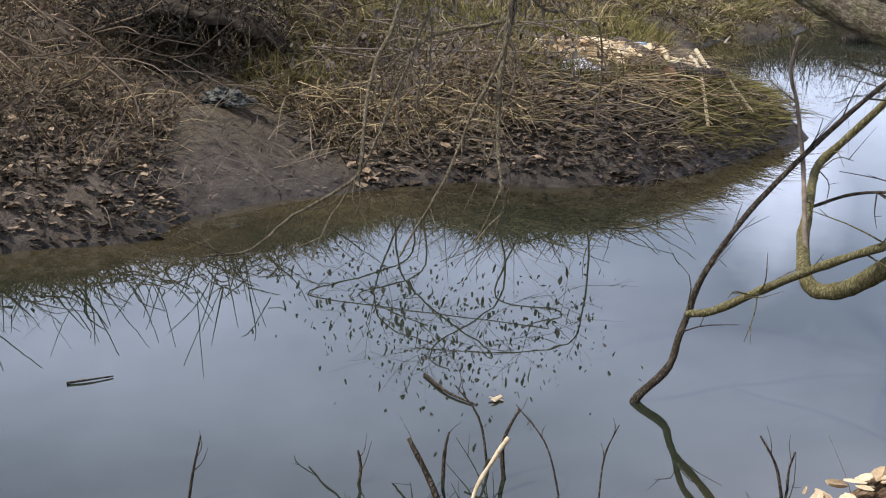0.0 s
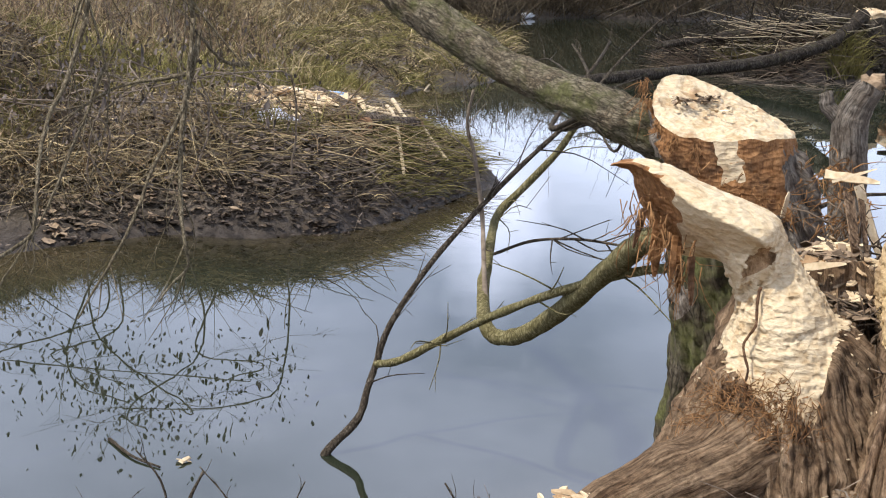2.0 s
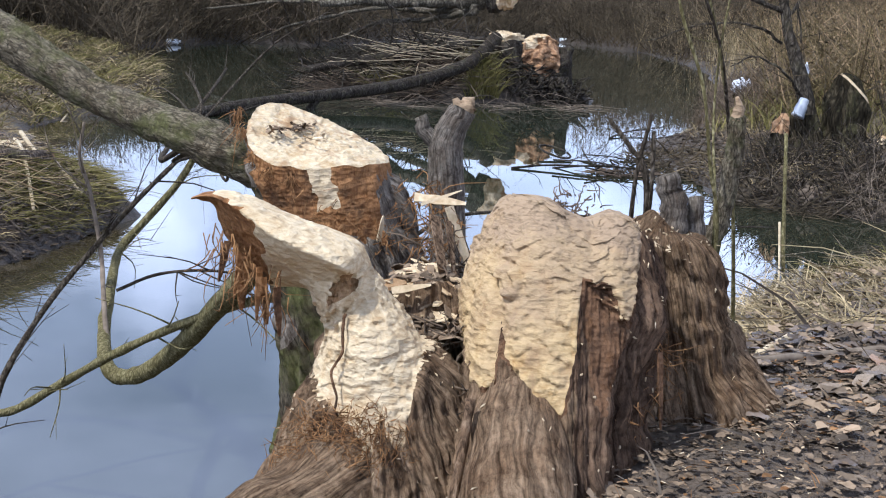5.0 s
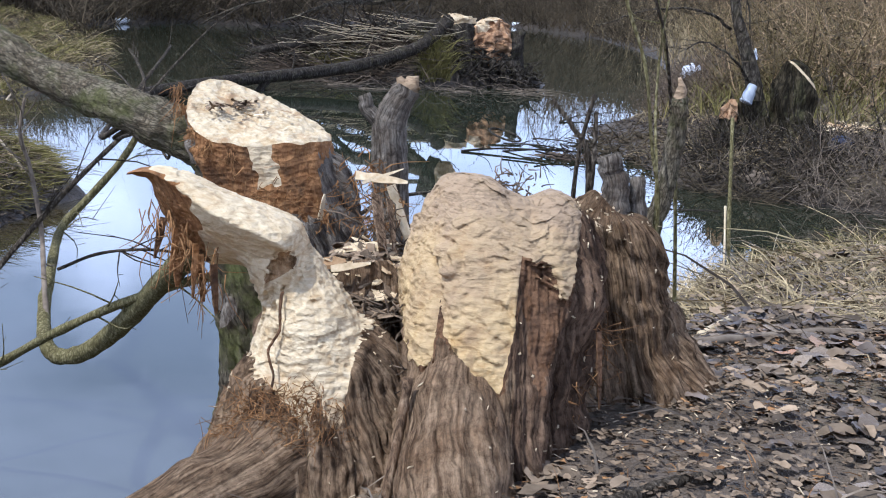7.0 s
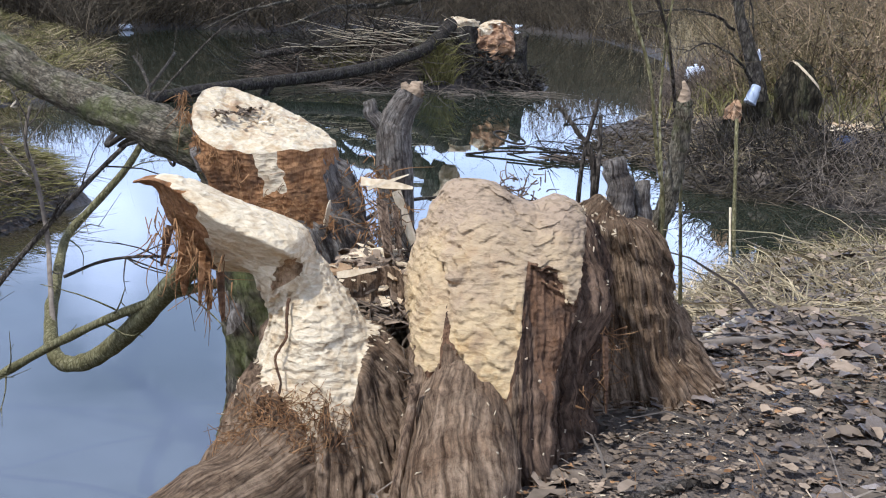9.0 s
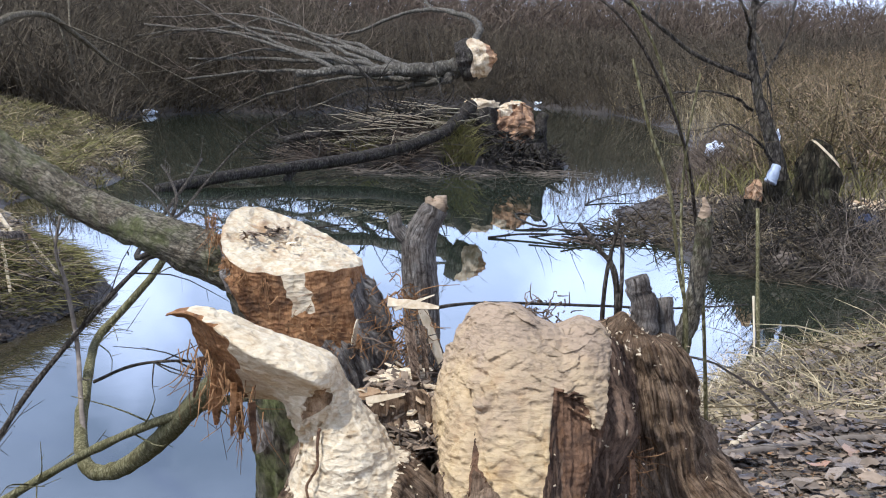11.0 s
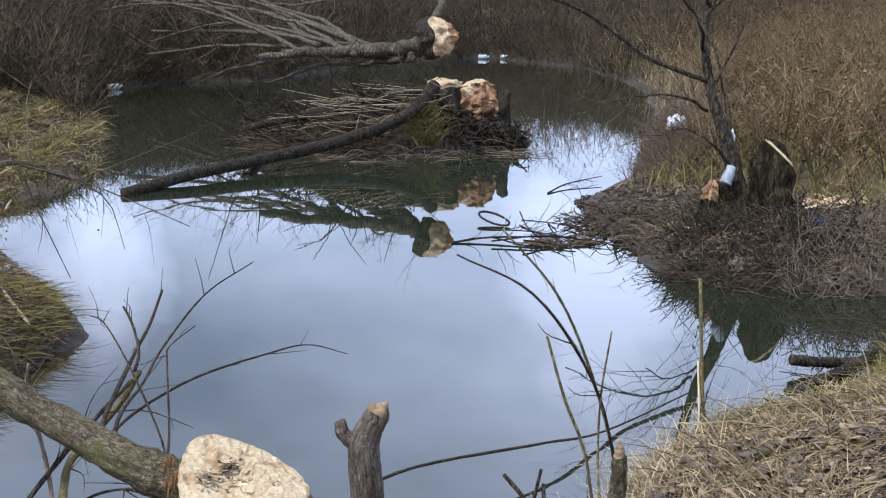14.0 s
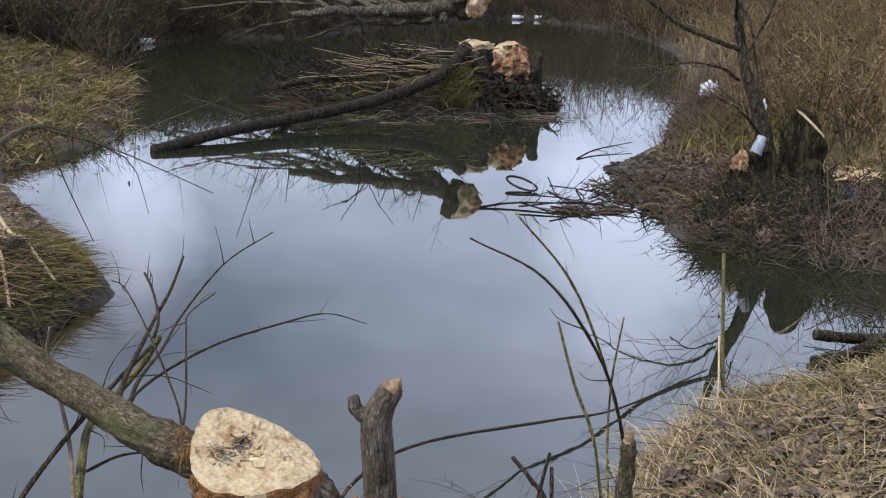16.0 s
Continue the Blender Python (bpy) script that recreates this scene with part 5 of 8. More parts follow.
BRANCHES = [
    ("hooked_branch", [(1.47, 2.86, 0.95), (1.456, 3.0, 0.89), (1.456, 3.125, 0.822), (1.456, 3.283, 0.731), (1.439, 3.55, 0.562), (1.394, 3.719, 0.452), (1.345, 3.80, 0.424), (1.325, 3.86, 0.45), (1.36, 4.05, 0.51), (1.387, 4.133, 0.535), (1.457, 4.373, 0.597), (1.511, 4.514, 0.633),
                        (1.576, 4.498, 0.713), (1.664, 4.422, 0.85), (1.714, 4.355, 0.972)], 0.030, 0.010, MAT_TWIG_OLIVE, "olive-brown branch hooked upward over the water", 10),
    ("dead_branch", [(0.89, 3.975, -0.05), (0.903, 3.984, 0.008), (0.998, 4.033, 0.091), (1.03, 4.08, 0.17), (1.058, 4.115, 0.236), (1.099, 4.139, 0.354), (1.228, 4.218, 0.527), (1.368, 4.24, 0.691), (1.497, 4.209, 0.849), (1.639, 4.169, 1.006)], 0.014, 0.007, MAT_TWIG, "dark dead branch dipping into the water", 8),
    ("dead_branch", [(1.058, 4.115, 0.236), (1.119, 4.034, 0.276), (1.212, 3.915, 0.376), (1.304, 3.69, 0.516), (1.408, 3.455, 0.65), (1.495, 3.111, 0.796), (1.55, 2.9, 0.86)], 0.013, 0.011, MAT_TWIG_OLIVE, "slender olive branch reaching low across the water", 8),
    ("thin_branch", [(1.337, 3.888, 0.44), (1.365, 4.087, 0.576), (1.386, 4.236, 0.683), (1.364, 4.292, 0.851), (1.334, 4.298, 0.955), (1.346, 4.296, 1.061)], 0.009, 0.005, MAT_ROOT, "pale thin upright shoot above the water", 6),
    ("thin_branch", [(1.464, 4.371, 0.523), (1.582, 4.341, 0.576), (1.692, 4.205, 0.616), (1.762, 3.971, 0.652)], 0.006, 0.004, MAT_TWIG, "thin dark twig arching above the water", 6),
]
for k, (name, pts, r0, r1, mat, label, sides) in enumerate(BRANCHES):
    limb(name, pts, r0, r1, mat, label, "branch", sides, 0.10, None, k + 3, (9, 0.32, 0.0028, 80 + k, 0.0, 0.8, 0.25, 1))

SHOOTS = [([(1.33, 3.05, 1.17), (1.408, 3.63, 1.046), (1.588, 3.997, 1.115), (1.701, 4.174, 1.182), (1.823, 4.451, 1.218)], 0.012, 0.007), ([(1.27, 3.02, 1.19), (1.40, 3.40, 1.16), (1.53, 3.66, 1.15), (1.639, 3.82, 1.205), (1.787, 3.88, 1.335), (1.923, 3.84, 1.43)], 0.009, 0.003),
          ([(1.33, 2.98, 1.17), (1.445, 3.621, 1.043), (1.757, 3.949, 1.052), (2.127, 4.245, 1.017), (2.29, 4.288, 1.018), (2.413, 4.235, 0.985)], 0.008, 0.003), ([(1.36, 2.92, 1.15), (1.552, 3.488, 1.038), (1.693, 3.968, 1.109), (1.758, 4.157, 1.105), (1.896, 4.324, 1.118)], 0.006, 0.003),
          ([(1.588, 3.95, 1.10), (1.613, 3.99, 1.149), (1.647, 4.188, 1.184), (1.648, 4.291, 1.215)], 0.008, 0.006), ([(1.38, 2.95, 1.14), (1.562, 3.589, 1.002), (1.562, 3.9, 1.127), (1.59, 4.306, 1.161), (1.593, 4.511, 1.139)], 0.006, 0.003)]
for k, (pts, r0, r1) in enumerate(SHOOTS):
    limb("willow_shoot", pts, 0.7 * r0, 0.6 * r1, MAT_TWIG, "thin brown willow shoot springing from the leaning trunk", "twig", 6, 0.1, None, k, (3, 0.15, 0.002, 100 + k, 0.1, 0.7, 0.4, 0), "shoots on the leaning trunk")

# forked snag behind the stump
snag = tagged(new("forked_snag"), "grey forked dead snag standing at the water's edge", "snag")
part("stem", tube([(1.87, 2.845, 0.2), (1.862, 2.848, 0.7), (1.852, 2.853, 0.95), (1.841, 2.858, 1.098), (1.836, 2.86, 1.184), (1.848, 2.854, 1.234), (1.866, 2.846, 1.268)], 0.046, 0.031, 20, 70, 0.001, 0.02, 4, (0.046, 0.044, 0.040, 0.040, 0.038, 0.032, 0.028), True), MAT_FURROWED, snag)
part("prong", tube([(1.83, 2.863, 1.15), (1.813, 2.872, 1.195), (1.79, 2.884, 1.22), (1.783, 2.886, 1.246)], 0.022, 0.014, 12, 14, 0.002, 0.1, 5, None, True), MAT_FURROWED, snag)
part("broken_tip", tube([(1.862, 2.848, 1.262), (1.874, 2.842, 1.272), (1.886, 2.836, 1.280)], 0.026, 0.014, 11, 7, 0.004, 0.35, 6), MAT_GREYED, snag, "splintered tip")

cutstem = tagged(new("gnawed_sapling"), "slanting grey-brown stem gnawed to a pale point", "snag")
part("stem", tube([(2.05, 2.29, 0.8), (2.08, 2.275, 0.98), (2.102, 2.259, 1.087), (2.114, 2.249, 1.142), (2.12, 2.244, 1.227), (2.122, 2.243, 1.301), (2.121, 2.243, 1.325)], 0.022, 0.015, 16, 60, 0.001, 0.10, 7, None, True), MAT_TRUNK_PLATES, cutstem)
part("gnawed_tip", tube([(2.121, 2.243, 1.318), (2.121, 2.243, 1.34), (2.115, 2.244, 1.362)], 0.013, 0.003, 8, 7, 0.001, 0.3, 8), MAT_GREYED, cutstem, "pale gnawed point")
small = tagged(new("broken_stub"), "short broken grey stub beside the stump", "snag")
part("stub", tube([(1.985, 2.22, 0.85), (1.975, 2.2, 1.05), (1.967, 2.197, 1.123), (1.96, 2.2, 1.184), (1.951, 2.206, 1.225)], 0.034, 0.02, 16, 30, 0.003, 0.10, 9, None, True), MAT_FURROWED, small)
part("stub", tube([(2.02, 2.2, 0.9), (2.01, 2.19, 1.1), (2.005, 2.19, 1.19)], 0.022, 0.014, 12, 18, 0.003, 0.10, 10, None, True), MAT_FURROWED, small)

STALKS = [([(2.05, 2.2, 0.85), (2.04, 2.165, 1.115), (2.008, 2.164, 1.251), (1.983, 2.171, 1.382), (1.943, 2.188, 1.489), (1.912, 2.21, 1.61)], 0.004, 0.0028), ([(2.05, 2.2, 0.85), (2.048, 2.184, 1.121), (2.081, 2.26, 1.307), (2.08, 2.26, 1.455), (2.092, 2.251, 1.59)], 0.0035, 0.002),
          ([(1.92, 2.26, 0.9), (1.916, 2.256, 1.134), (1.919, 2.254, 1.228), (1.933, 2.244, 1.327)], 0.005, 0.004), ([(1.945, 2.24, 1.0), (1.933, 2.244, 1.208), (1.904, 2.264, 1.268), (1.872, 2.285, 1.312)], 0.007, 0.004), ([(1.95, 2.24, 0.95), (1.941, 2.238, 1.126), (1.941, 2.238, 1.209), (1.938, 2.241, 1.297)], 0.005, 0.004),
          ([(2.3, 2.4, 0.8), (2.2, 2.34, 1.2), (2.067, 2.257, 1.469), (1.971, 2.262, 1.668), (1.847, 2.28, 1.811)], 0.0045, 0.002), ([(2.2, 2.34, 1.2), (2.067, 2.257, 1.469), (1.907, 2.244, 1.679), (1.773, 2.322, 1.758)], 0.004, 0.002),
          ([(1.75, 2.98, 0.85), (1.867, 3.055, 0.95), (2.105, 3.164, 0.98), (2.624, 3.328, 0.92), (2.964, 3.46, 0.87), (3.74, 3.999, 0.74)], 0.006, 0.003)]
for k, (pts, r0, r1) in enumerate(STALKS):
    limb("willow_shoot", pts, r0, r1, MAT_TWIG_OLIVE if k in (0, 1, 5) else MAT_TWIG, "thin bare willow shoot growing beside the stump", "twig", 6, 0.12, None, k + 20, (2, 0.12, 0.0015, 130 + k, 0.2, 0.7, 0.4, 0) if k > 4 else None, "shoots beside the stump")

WATER_TWIGS = [([(-0.28, 3.2, -0.05), (-0.27, 3.24, 0.06), (-0.255, 3.27, 0.15)], 0.005), ([(0.12, 3.32, -0.05), (0.13, 3.37, 0.03), (0.12, 3.4, 0.07)], 0.006), ([(0.36, 3.2, -0.05), (0.31, 3.27, 0.05), (0.25, 3.33, 0.14)], 0.011),
               ([(0.34, 3.4, -0.04), (0.34, 3.44, 0.05), (0.35, 3.47, 0.1)], 0.006), ([(0.50, 3.4, -0.04), (0.49, 3.45, 0.08), (0.53, 3.5, 0.16)], 0.007), ([(0.46, 3.42, -0.04), (0.43, 3.5, 0.12), (0.36, 3.55, 0.2)], 0.004),
               ([(0.64, 3.3, -0.04), (0.6, 3.4, 0.10), (0.52, 3.48, 0.18)], 0.003), ([(0.72, 3.25, -0.04), (0.74, 3.36, 0.09), (0.78, 3.42, 0.16)], 0.003), ([(1.2, 3.35, -0.03), (1.19, 3.42, 0.06), (1.15, 3.46, 0.13)], 0.005), ([(1.22, 3.4, -0.03), (1.23, 3.45, 0.04), (1.25, 3.48, 0.08)], 0.004),
               ([(0.27, 4.12, 0.004), (0.34, 3.98, 0.006), (0.42, 3.9, 0.004)], 0.006), ([(-0.78, 3.93, 0.004), (-0.72, 3.96, 0.006), (-0.66, 4.0, 0.004)], 0.004)]
for k, (pts, r) in enumerate(WATER_TWIGS):
    limb("water_twig", pts, r, r * 0.5, MAT_TWIG, "thin dark twig sticking up out of the water" if k < 10 else "thin dark stick floating on the water", "twig", 6, 0.1, 10, k + 900, (2, 0.08, 0.0015, 920 + k, 0.4, 0.7, 0.3, 0) if k < 10 else None, "twigs in the near water")
limb("peeled_stick", [(0.40, 3.18, -0.03), (0.42, 3.28, 0.03), (0.47, 3.36, 0.09), (0.50, 3.40, 0.12)], 0.004, 0.007, MAT_CHIP, "pale peeled stick standing in the water", "stick", 8, 0.15, 14)
chips("floating_chip", [(0.49, 3.95, 0.0, 0.012)], 2, 0.05, 931, "cream wood chip floating on the water", False)


# ---- plants and litter in bulk ----
def quads_mesh(name, verts, quads, mat, smooth=True):
    me = bpy.data.meshes.new(name)
    me.vertices.add(len(verts))
    me.vertices.foreach_set("co", np.ascontiguousarray(verts, np.float32).ravel())
    me.loops.add(quads.size)
    me.loops.foreach_set("vertex_index", np.ascontiguousarray(quads, np.int32).ravel())
    me.polygons.add(len(quads))
    me.polygons.foreach_set("loop_start", np.arange(len(quads), dtype=np.int32) * 4)
    me.polygons.foreach_set("use_smooth", np.full(len(quads), smooth))
    me.materials.append(mat)
    me.update()
    me.validate()
    return new(name, me)


def ribbons(p0, p1, p2, w, rng, segs=3, taper=0.25):
    """Curved tapering blades from p0 by p1 to p2, each folded a little along its length so that it has two sides: (verts, quads)."""
    n = len(p0)
    t = np.linspace(0, 1, segs + 1)[None, :, None]
    c = (1 - t) ** 2 * p0[:, None] + 2 * t * (1 - t) * p1[:, None] + t ** 2 * p2[:, None]
    d = p2 - p0
    a = np.cross(d, rng.normal(0, 1, (n, 3)))
    a /= np.linalg.norm(a, axis=1)[:, None] + 1e-9
    half = (w[:, None, None] * (1 - (1 - taper) * t)) * a[:, None]
    v = np.stack([c - half, c + half], 2).reshape(-1, 3)
    k = segs + 1
    base = np.arange(n)[:, None] * (2 * k) + np.arange(segs)[None] * 2
    q = np.stack([base, base + 1, base + 3, base + 2], -1).reshape(-1, 4)
    return v, q


def stack(parts):
    vs, qs, k = [], [], 0
    for v, q in parts:
        vs.append(v)
        qs.append(q + k)
        k += len(v)
    return np.concatenate(vs), np.concatenate(qs)


def scatter(box, count, lo, hi, rng, keep=None):
    """Places on land between lo and hi metres from the water's edge."""
    x, y = rng.uniform(box[0], box[2], count * 4), rng.uniform(box[1], box[3], count * 4)
    sd = shore_distance(x, y)
    ok = (sd > lo) & (sd < hi)
    if keep is not None:
        ok &= keep(x, y)
    return x[ok][:count], y[ok][:count]


def grass(name, box, count, lo, hi, tall, lean, width, mat, label, seed, keep=None, droop=0.4, drift=(0, 0), category="grass"):
    rng = np.random.default_rng(seed)
    x, y = scatter(box, count, lo, hi, rng, keep)
    n = len(x)
    p0 = np.stack([x, y, height(x, y) - 0.01], 1)
    h = tall * rng.uniform(0.35, 1.1, n)
    a = rng.uniform(0, 6.283, n)
    off = np.stack([np.cos(a) + drift[0], np.sin(a) + drift[1], np.zeros(n)], 1) * (lean * h * rng.uniform(0.3, 1.2, n))[:, None]
    p1 = p0 + off * 0.35 + np.stack([0 * h, 0 * h, h * 0.75], 1)
    p2 = p0 + off + np.stack([0 * h, 0 * h, h * (1 - droop * rng.uniform(0, 1.3, n))], 1)
    p2[:, 2] = np.maximum(p2[:, 2], 0.01)
    v, q = ribbons(p0, p1, p2, width * rng.uniform(0.6, 1.3, n), rng)
    return tagged(quads_mesh(name, v, q, mat), label, category, kind="stuff")


def brush(name, box, count, lo, hi, tall, width, mat, label, seed, keep=None, forks=4, lean=0.25, flakes=0):
    """Leafless brushwood: upright stems with forking side shoots."""
    rng = np.random.default_rng(seed)
    x, y = scatter(box, count, lo, hi, rng, keep)
    n = len(x)
    p0 = np.stack([x, y, height(x, y) - 0.02], 1)
    h = tall * rng.uniform(0.45, 1.05, n)
    off = rng.normal(0, lean, (n, 3)) * h[:, None]
    off[:, 2] = h
    p2 = p0 + off
    p1 = p0 + off * 0.5 + rng.normal(0, 0.06, (n, 3)) * h[:, None]
    parts = [ribbons(p0, p1, p2, width * rng.uniform(0.6, 1.3, n), rng, 3)]
    for _ in range(forks):
        t = rng.uniform(0.2, 0.95, n)[:, None]
        s = (1 - t) ** 2 * p0 + 2 * t * (1 - t) * p1 + t ** 2 * p2
        d = rng.normal(0, 0.32, (n, 3)) * h[:, None]
        d[:, 2] = np.abs(d[:, 2]) * 0.9 + 0.08 * h
        e = s + d * (1.1 - 0.6 * t)
        parts.append(ribbons(s, (s + e) / 2 + rng.normal(0, 0.03, (n, 3)) * h[:, None], e, 0.6 * width * rng.uniform(0.5, 1.2, n), rng, 2))
    for _ in range(flakes):
        t = rng.uniform(0.25, 1.0, n)[:, None]
        s = (1 - t) ** 2 * p0 + 2 * t * (1 - t) * p1 + t ** 2 * p2 + rng.normal(0, 0.10, (n, 3)) * h[:, None]
        s[:, 2] = np.maximum(s[:, 2], p0[:, 2] + 0.03)
        d = rng.normal(0, 2.2 * width, (n, 3))
        parts.append(ribbons(s, s + d * 0.5, s + d, width * rng.uniform(0.7, 1.8, n), rng, 1, 0.5))
    v, q = stack(parts)
    return tagged(quads_mesh(name, v, q, mat), label, "brushwood", kind="stuff")


def leaf_litter(name, x, y, z, size, mat, label, seed, tilt=0.2, kind="stuff"):
    """Curled dead leaves, each a small folded blade with a midrib."""
    rng = np.random.default_rng(seed)
    n = len(x)
    s, a = size * rng.uniform(0.45, 1.2, n), rng.uniform(0, 6.283, n)
    u = np.stack([np.cos(a), np.sin(a), rng.normal(0, tilt, n)], 1)
    u /= np.linalg.norm(u, axis=1)[:, None]
    w = np.stack([-np.sin(a), np.cos(a), rng.normal(0, tilt, n)], 1)
    up = np.cross(u, w)
    c = np.stack([x, y, z], 1)
    curl, bend, slim, wave = rng.normal(0.03, 0.08, n), rng.normal(0.0, 0.10, n), rng.uniform(0.14, 0.40, n), rng.uniform(0, 6.283, n)
    rows, shape = [], ((-0.5, 0.06), (-0.34, 0.62), (-0.12, 1.0), (0.12, 0.92), (0.32, 0.55), (0.5, 0.04))
    for t, wide in shape:
        for k in (-1, 0, 1):
            rows.append(c + (s * t)[:, None] * u + (s * slim * wide * k * (1 + 0.18 * np.sin(wave + 9 * t + 2 * k)))[:, None] * w + (s * (abs(k) * curl * wide + bend * (t * t * 2) + 0.05 * np.sin(wave * 2 + 11 * t + k)))[:, None] * up)
    v = np.stack(rows, 1).reshape(-1, 3)
    base = np.arange(n)[:, None] * 18
    q = np.concatenate([base + np.array([[3 * r + k, 3 * r + k + 1, 3 * r + k + 4, 3 * r + k + 3]]) for r in range(5) for k in range(2)])
    return tagged(quads_mesh(name, v, q, mat), label, "dead leaves", kind=kind)


def litter_on(name, box, count, lo, hi, size, mat, label, seed, keep=None, lift=0.006):
    rng = np.random.default_rng(seed)
    x, y = scatter(box, count, lo, hi, rng, keep)
    return leaf_litter(name, x, y, height(x, y) + lift + rng.uniform(0, 0.012, len(x)), size, mat, label, seed, 0.14)


def tangle(name, center, radii, count, length, r, mat, label, seed, flat=0.5, lift=0.05, category="brushwood", bend=0.12, aim=None, land=False):
    """A heap of criss-crossing sticks and roots resting on the ground."""
    rng = np.random.default_rng(seed)
    geos = []
    for _ in range(count):
        a, d = rng.uniform(0, 6.28), math.sqrt(rng.uniform())
        x, y = center[0] + radii[0] * d * math.cos(a), center[1] + radii[1] * d * math.sin(a)
        z = max(ground_z(x, y), 0) + lift * rng.uniform(0, 1)
        b, ln = rng.uniform(0, 6.28) if aim is None else rng.normal(*aim), length * rng.uniform(0.3, 1)
        u = np.array((math.cos(b), math.sin(b), rng.normal(0, flat)))
        p = np.array((x, y, z))
        q = p + u * ln
        if land and min(ground_z(*q[:2]), ground_z(x, y)) < 0.03:
            continue
        q[2] = max(q[2], ground_z(*q[:2]) + r if land else 0.005)
        m = (p + q) / 2 + rng.normal(0, bend * ln, 3)
        m[2] = max(m[2], 0.01)
        geos.append(tube([p, m, q], r * rng.uniform(0.5, 1.3), r * 0.4, 5, 6))
    return tagged(part(name, joined(geos), mat), label, category, kind="stuff")


# far bank brush, dark at the foot and paler behind
brush("far_brush", (2.0, 20.5, 12.5, 34.0), 5600, 0.15, 6.0, 1.5, 0.011, MAT_BRUSH_DARK, "dark leafless brushwood crowding the far river bank", 201, lambda x, y: (y > 20.5 + 0.25 * (x - 2)) & (x + y > 26), 5, 0.35, 4)
brush("far_brush", (10.5, 24.0, 30.0, 46.0), 6500, 0.2, 9.0, 1.3, 0.012, MAT_BRUSH_DARK, "brown leafless brushwood on the far river bank", 202, None, 4, 0.3, 3)
brush("far_brush", (-6.0, 25.5, 16.0, 40.0), 8000, 1.5, 16.0, 1.75, 0.012, MAT_BRUSH_DARK, "tall brown leafless thicket above the far bank", 203, lambda x, y: x < 0.62 * y, 5, 0.5, 4)
brush("far_thicket", (8.0, 48.0, 70.0, 70.0), 9000, 3.0, 60.0, 4.6, 0.026, MAT_BRUSH, "tall brown leafless wood far behind the river", 209, lambda x, y: (x > 0.15 * y), 6, 0.4, 4)
brush("bank_brush", (9.0, 9.5, 30.0, 32.0), 9000, 0.8, 9.0, 0.75, 0.006, MAT_WEED, "straw-brown dry weeds covering the sloping bank", 204, lambda x, y: (x - y < 6) & (x > 9.3) & ((y < 12) | (y > 17.5) | (shore_distance(x, y) > 1.6)), 4, 0.7, 12)
brush("bank_brush", (9.3, 8.2, 30.0, 30.0), 6000, 0.9, 14.0, 0.85, 0.007, MAT_BRUSH_WARM, "brown dry weeds covering the sloping bank", 205, lambda x, y: (x - y < 9) & (x > 9.4) & ((y < 12) | (y > 17.5) | (shore_distance(x, y) > 1.8)), 3, 0.6, 10)
brush("bank_brush", (9.3, 8.2, 26.0, 28.0), 1500, 0.9, 14.0, 0.8, 0.009, MAT_BRUSH_DARK, "dark dead weeds on the sloping bank", 210, lambda x, y: (x - y < 9) & (x > 9.4) & ((y < 12) | (y > 17.5) | (shore_distance(x, y) > 1.6)), 4, 0.7, 10)
brush("waterside_brush", (9.5, 12.4, 22.0, 31.0), 2200, 0.02, 1.6, 0.30, 0.004, MAT_BRUSH, "grey-brown twiggy growth along the far water's edge", 206, lambda x, y: (x > 8.8) & (y > 11.6), 4, 0.6, 3)
brush("waterside_brush", (8.0, 11.0, 14.0, 18.5), 3600, 0.0, 2.0, 0.26, 0.004, MAT_BRUSH, "grey-brown twiggy scrub overhanging the water's edge", 217, lambda x, y: (x > 9.3) & (x > 0.68 * y) & (shore_distance(x, y) > 0.12), 4, 0.8, 5)
brush("waterside_brush", (13.0, 17.5, 22.0, 31.0), 700, 0.02, 1.2, 0.85, 0.008, MAT_GRASS, "pale dry reeds along the far water's edge", 216, lambda x, y: x > 13.5, 2)
grass("bank_grass", (8.8, 8.0, 14.0, 15.0), 7000, 0.7, 5.0, 0.3, 0.7, 0.006, MAT_GRASS_GREEN, "short half-green grass behind the gnawed stump", 207, lambda x, y: x > 9.0)
grass("bank_grass", (7.2, 6.6, 12.0, 12.4), 5000, 0.3, 3.0, 0.12, 1.2, 0.004, MAT_GRASS, "flattened dry grass on the bank", 208, lambda x, y: x > 8.8)

brush("waterside_brush", (5.0, 19.0, 23.0, 37.0), 8000, 0.0, 2.8, 0.7, 0.009, MAT_BRUSH_DARK, "dark roots and brambles along the far water line", 215, lambda x, y: (x > 4.5) & (y > 20) & (x < 0.75 * y), 5, 0.8, 4)

# left grassy spit and hedge behind it
grass("spit_grass", (0.5, 12.6, 6.0, 22.5), 13000, 0.0, 2.6, 0.20, 1.3, 0.005, MAT_GRASS_GREEN, "tussocky yellow-green grass on a low river spit", 211, lambda x, y: (y > 12.8) & (np.sin(5.3 * x + 1.1 * y) * np.sin(4.1 * y - 2.3 * x) > 0.05), 0.9)
grass("spit_grass", (0.5, 12.6, 6.0, 22.5), 8000, 0.0, 2.6, 0.18, 1.8, 0.005, MAT_GRASS, "tussocky dry yellow grass on a low river spit", 212, lambda x, y: (y > 12.8) & (np.sin(5.3 * x + 1.1 * y) * np.sin(4.1 * y - 2.3 * x) > -0.25), 0.9)
grass("spit_grass", (0.5, 12.6, 6.0, 22.5), 7000, 0.0, 2.6, 0.16, 1.6, 0.006, MAT_BRUSH_DARK, "dark dead weeds between grass tussocks", 214, lambda x, y: y > 12.8, 0.8)
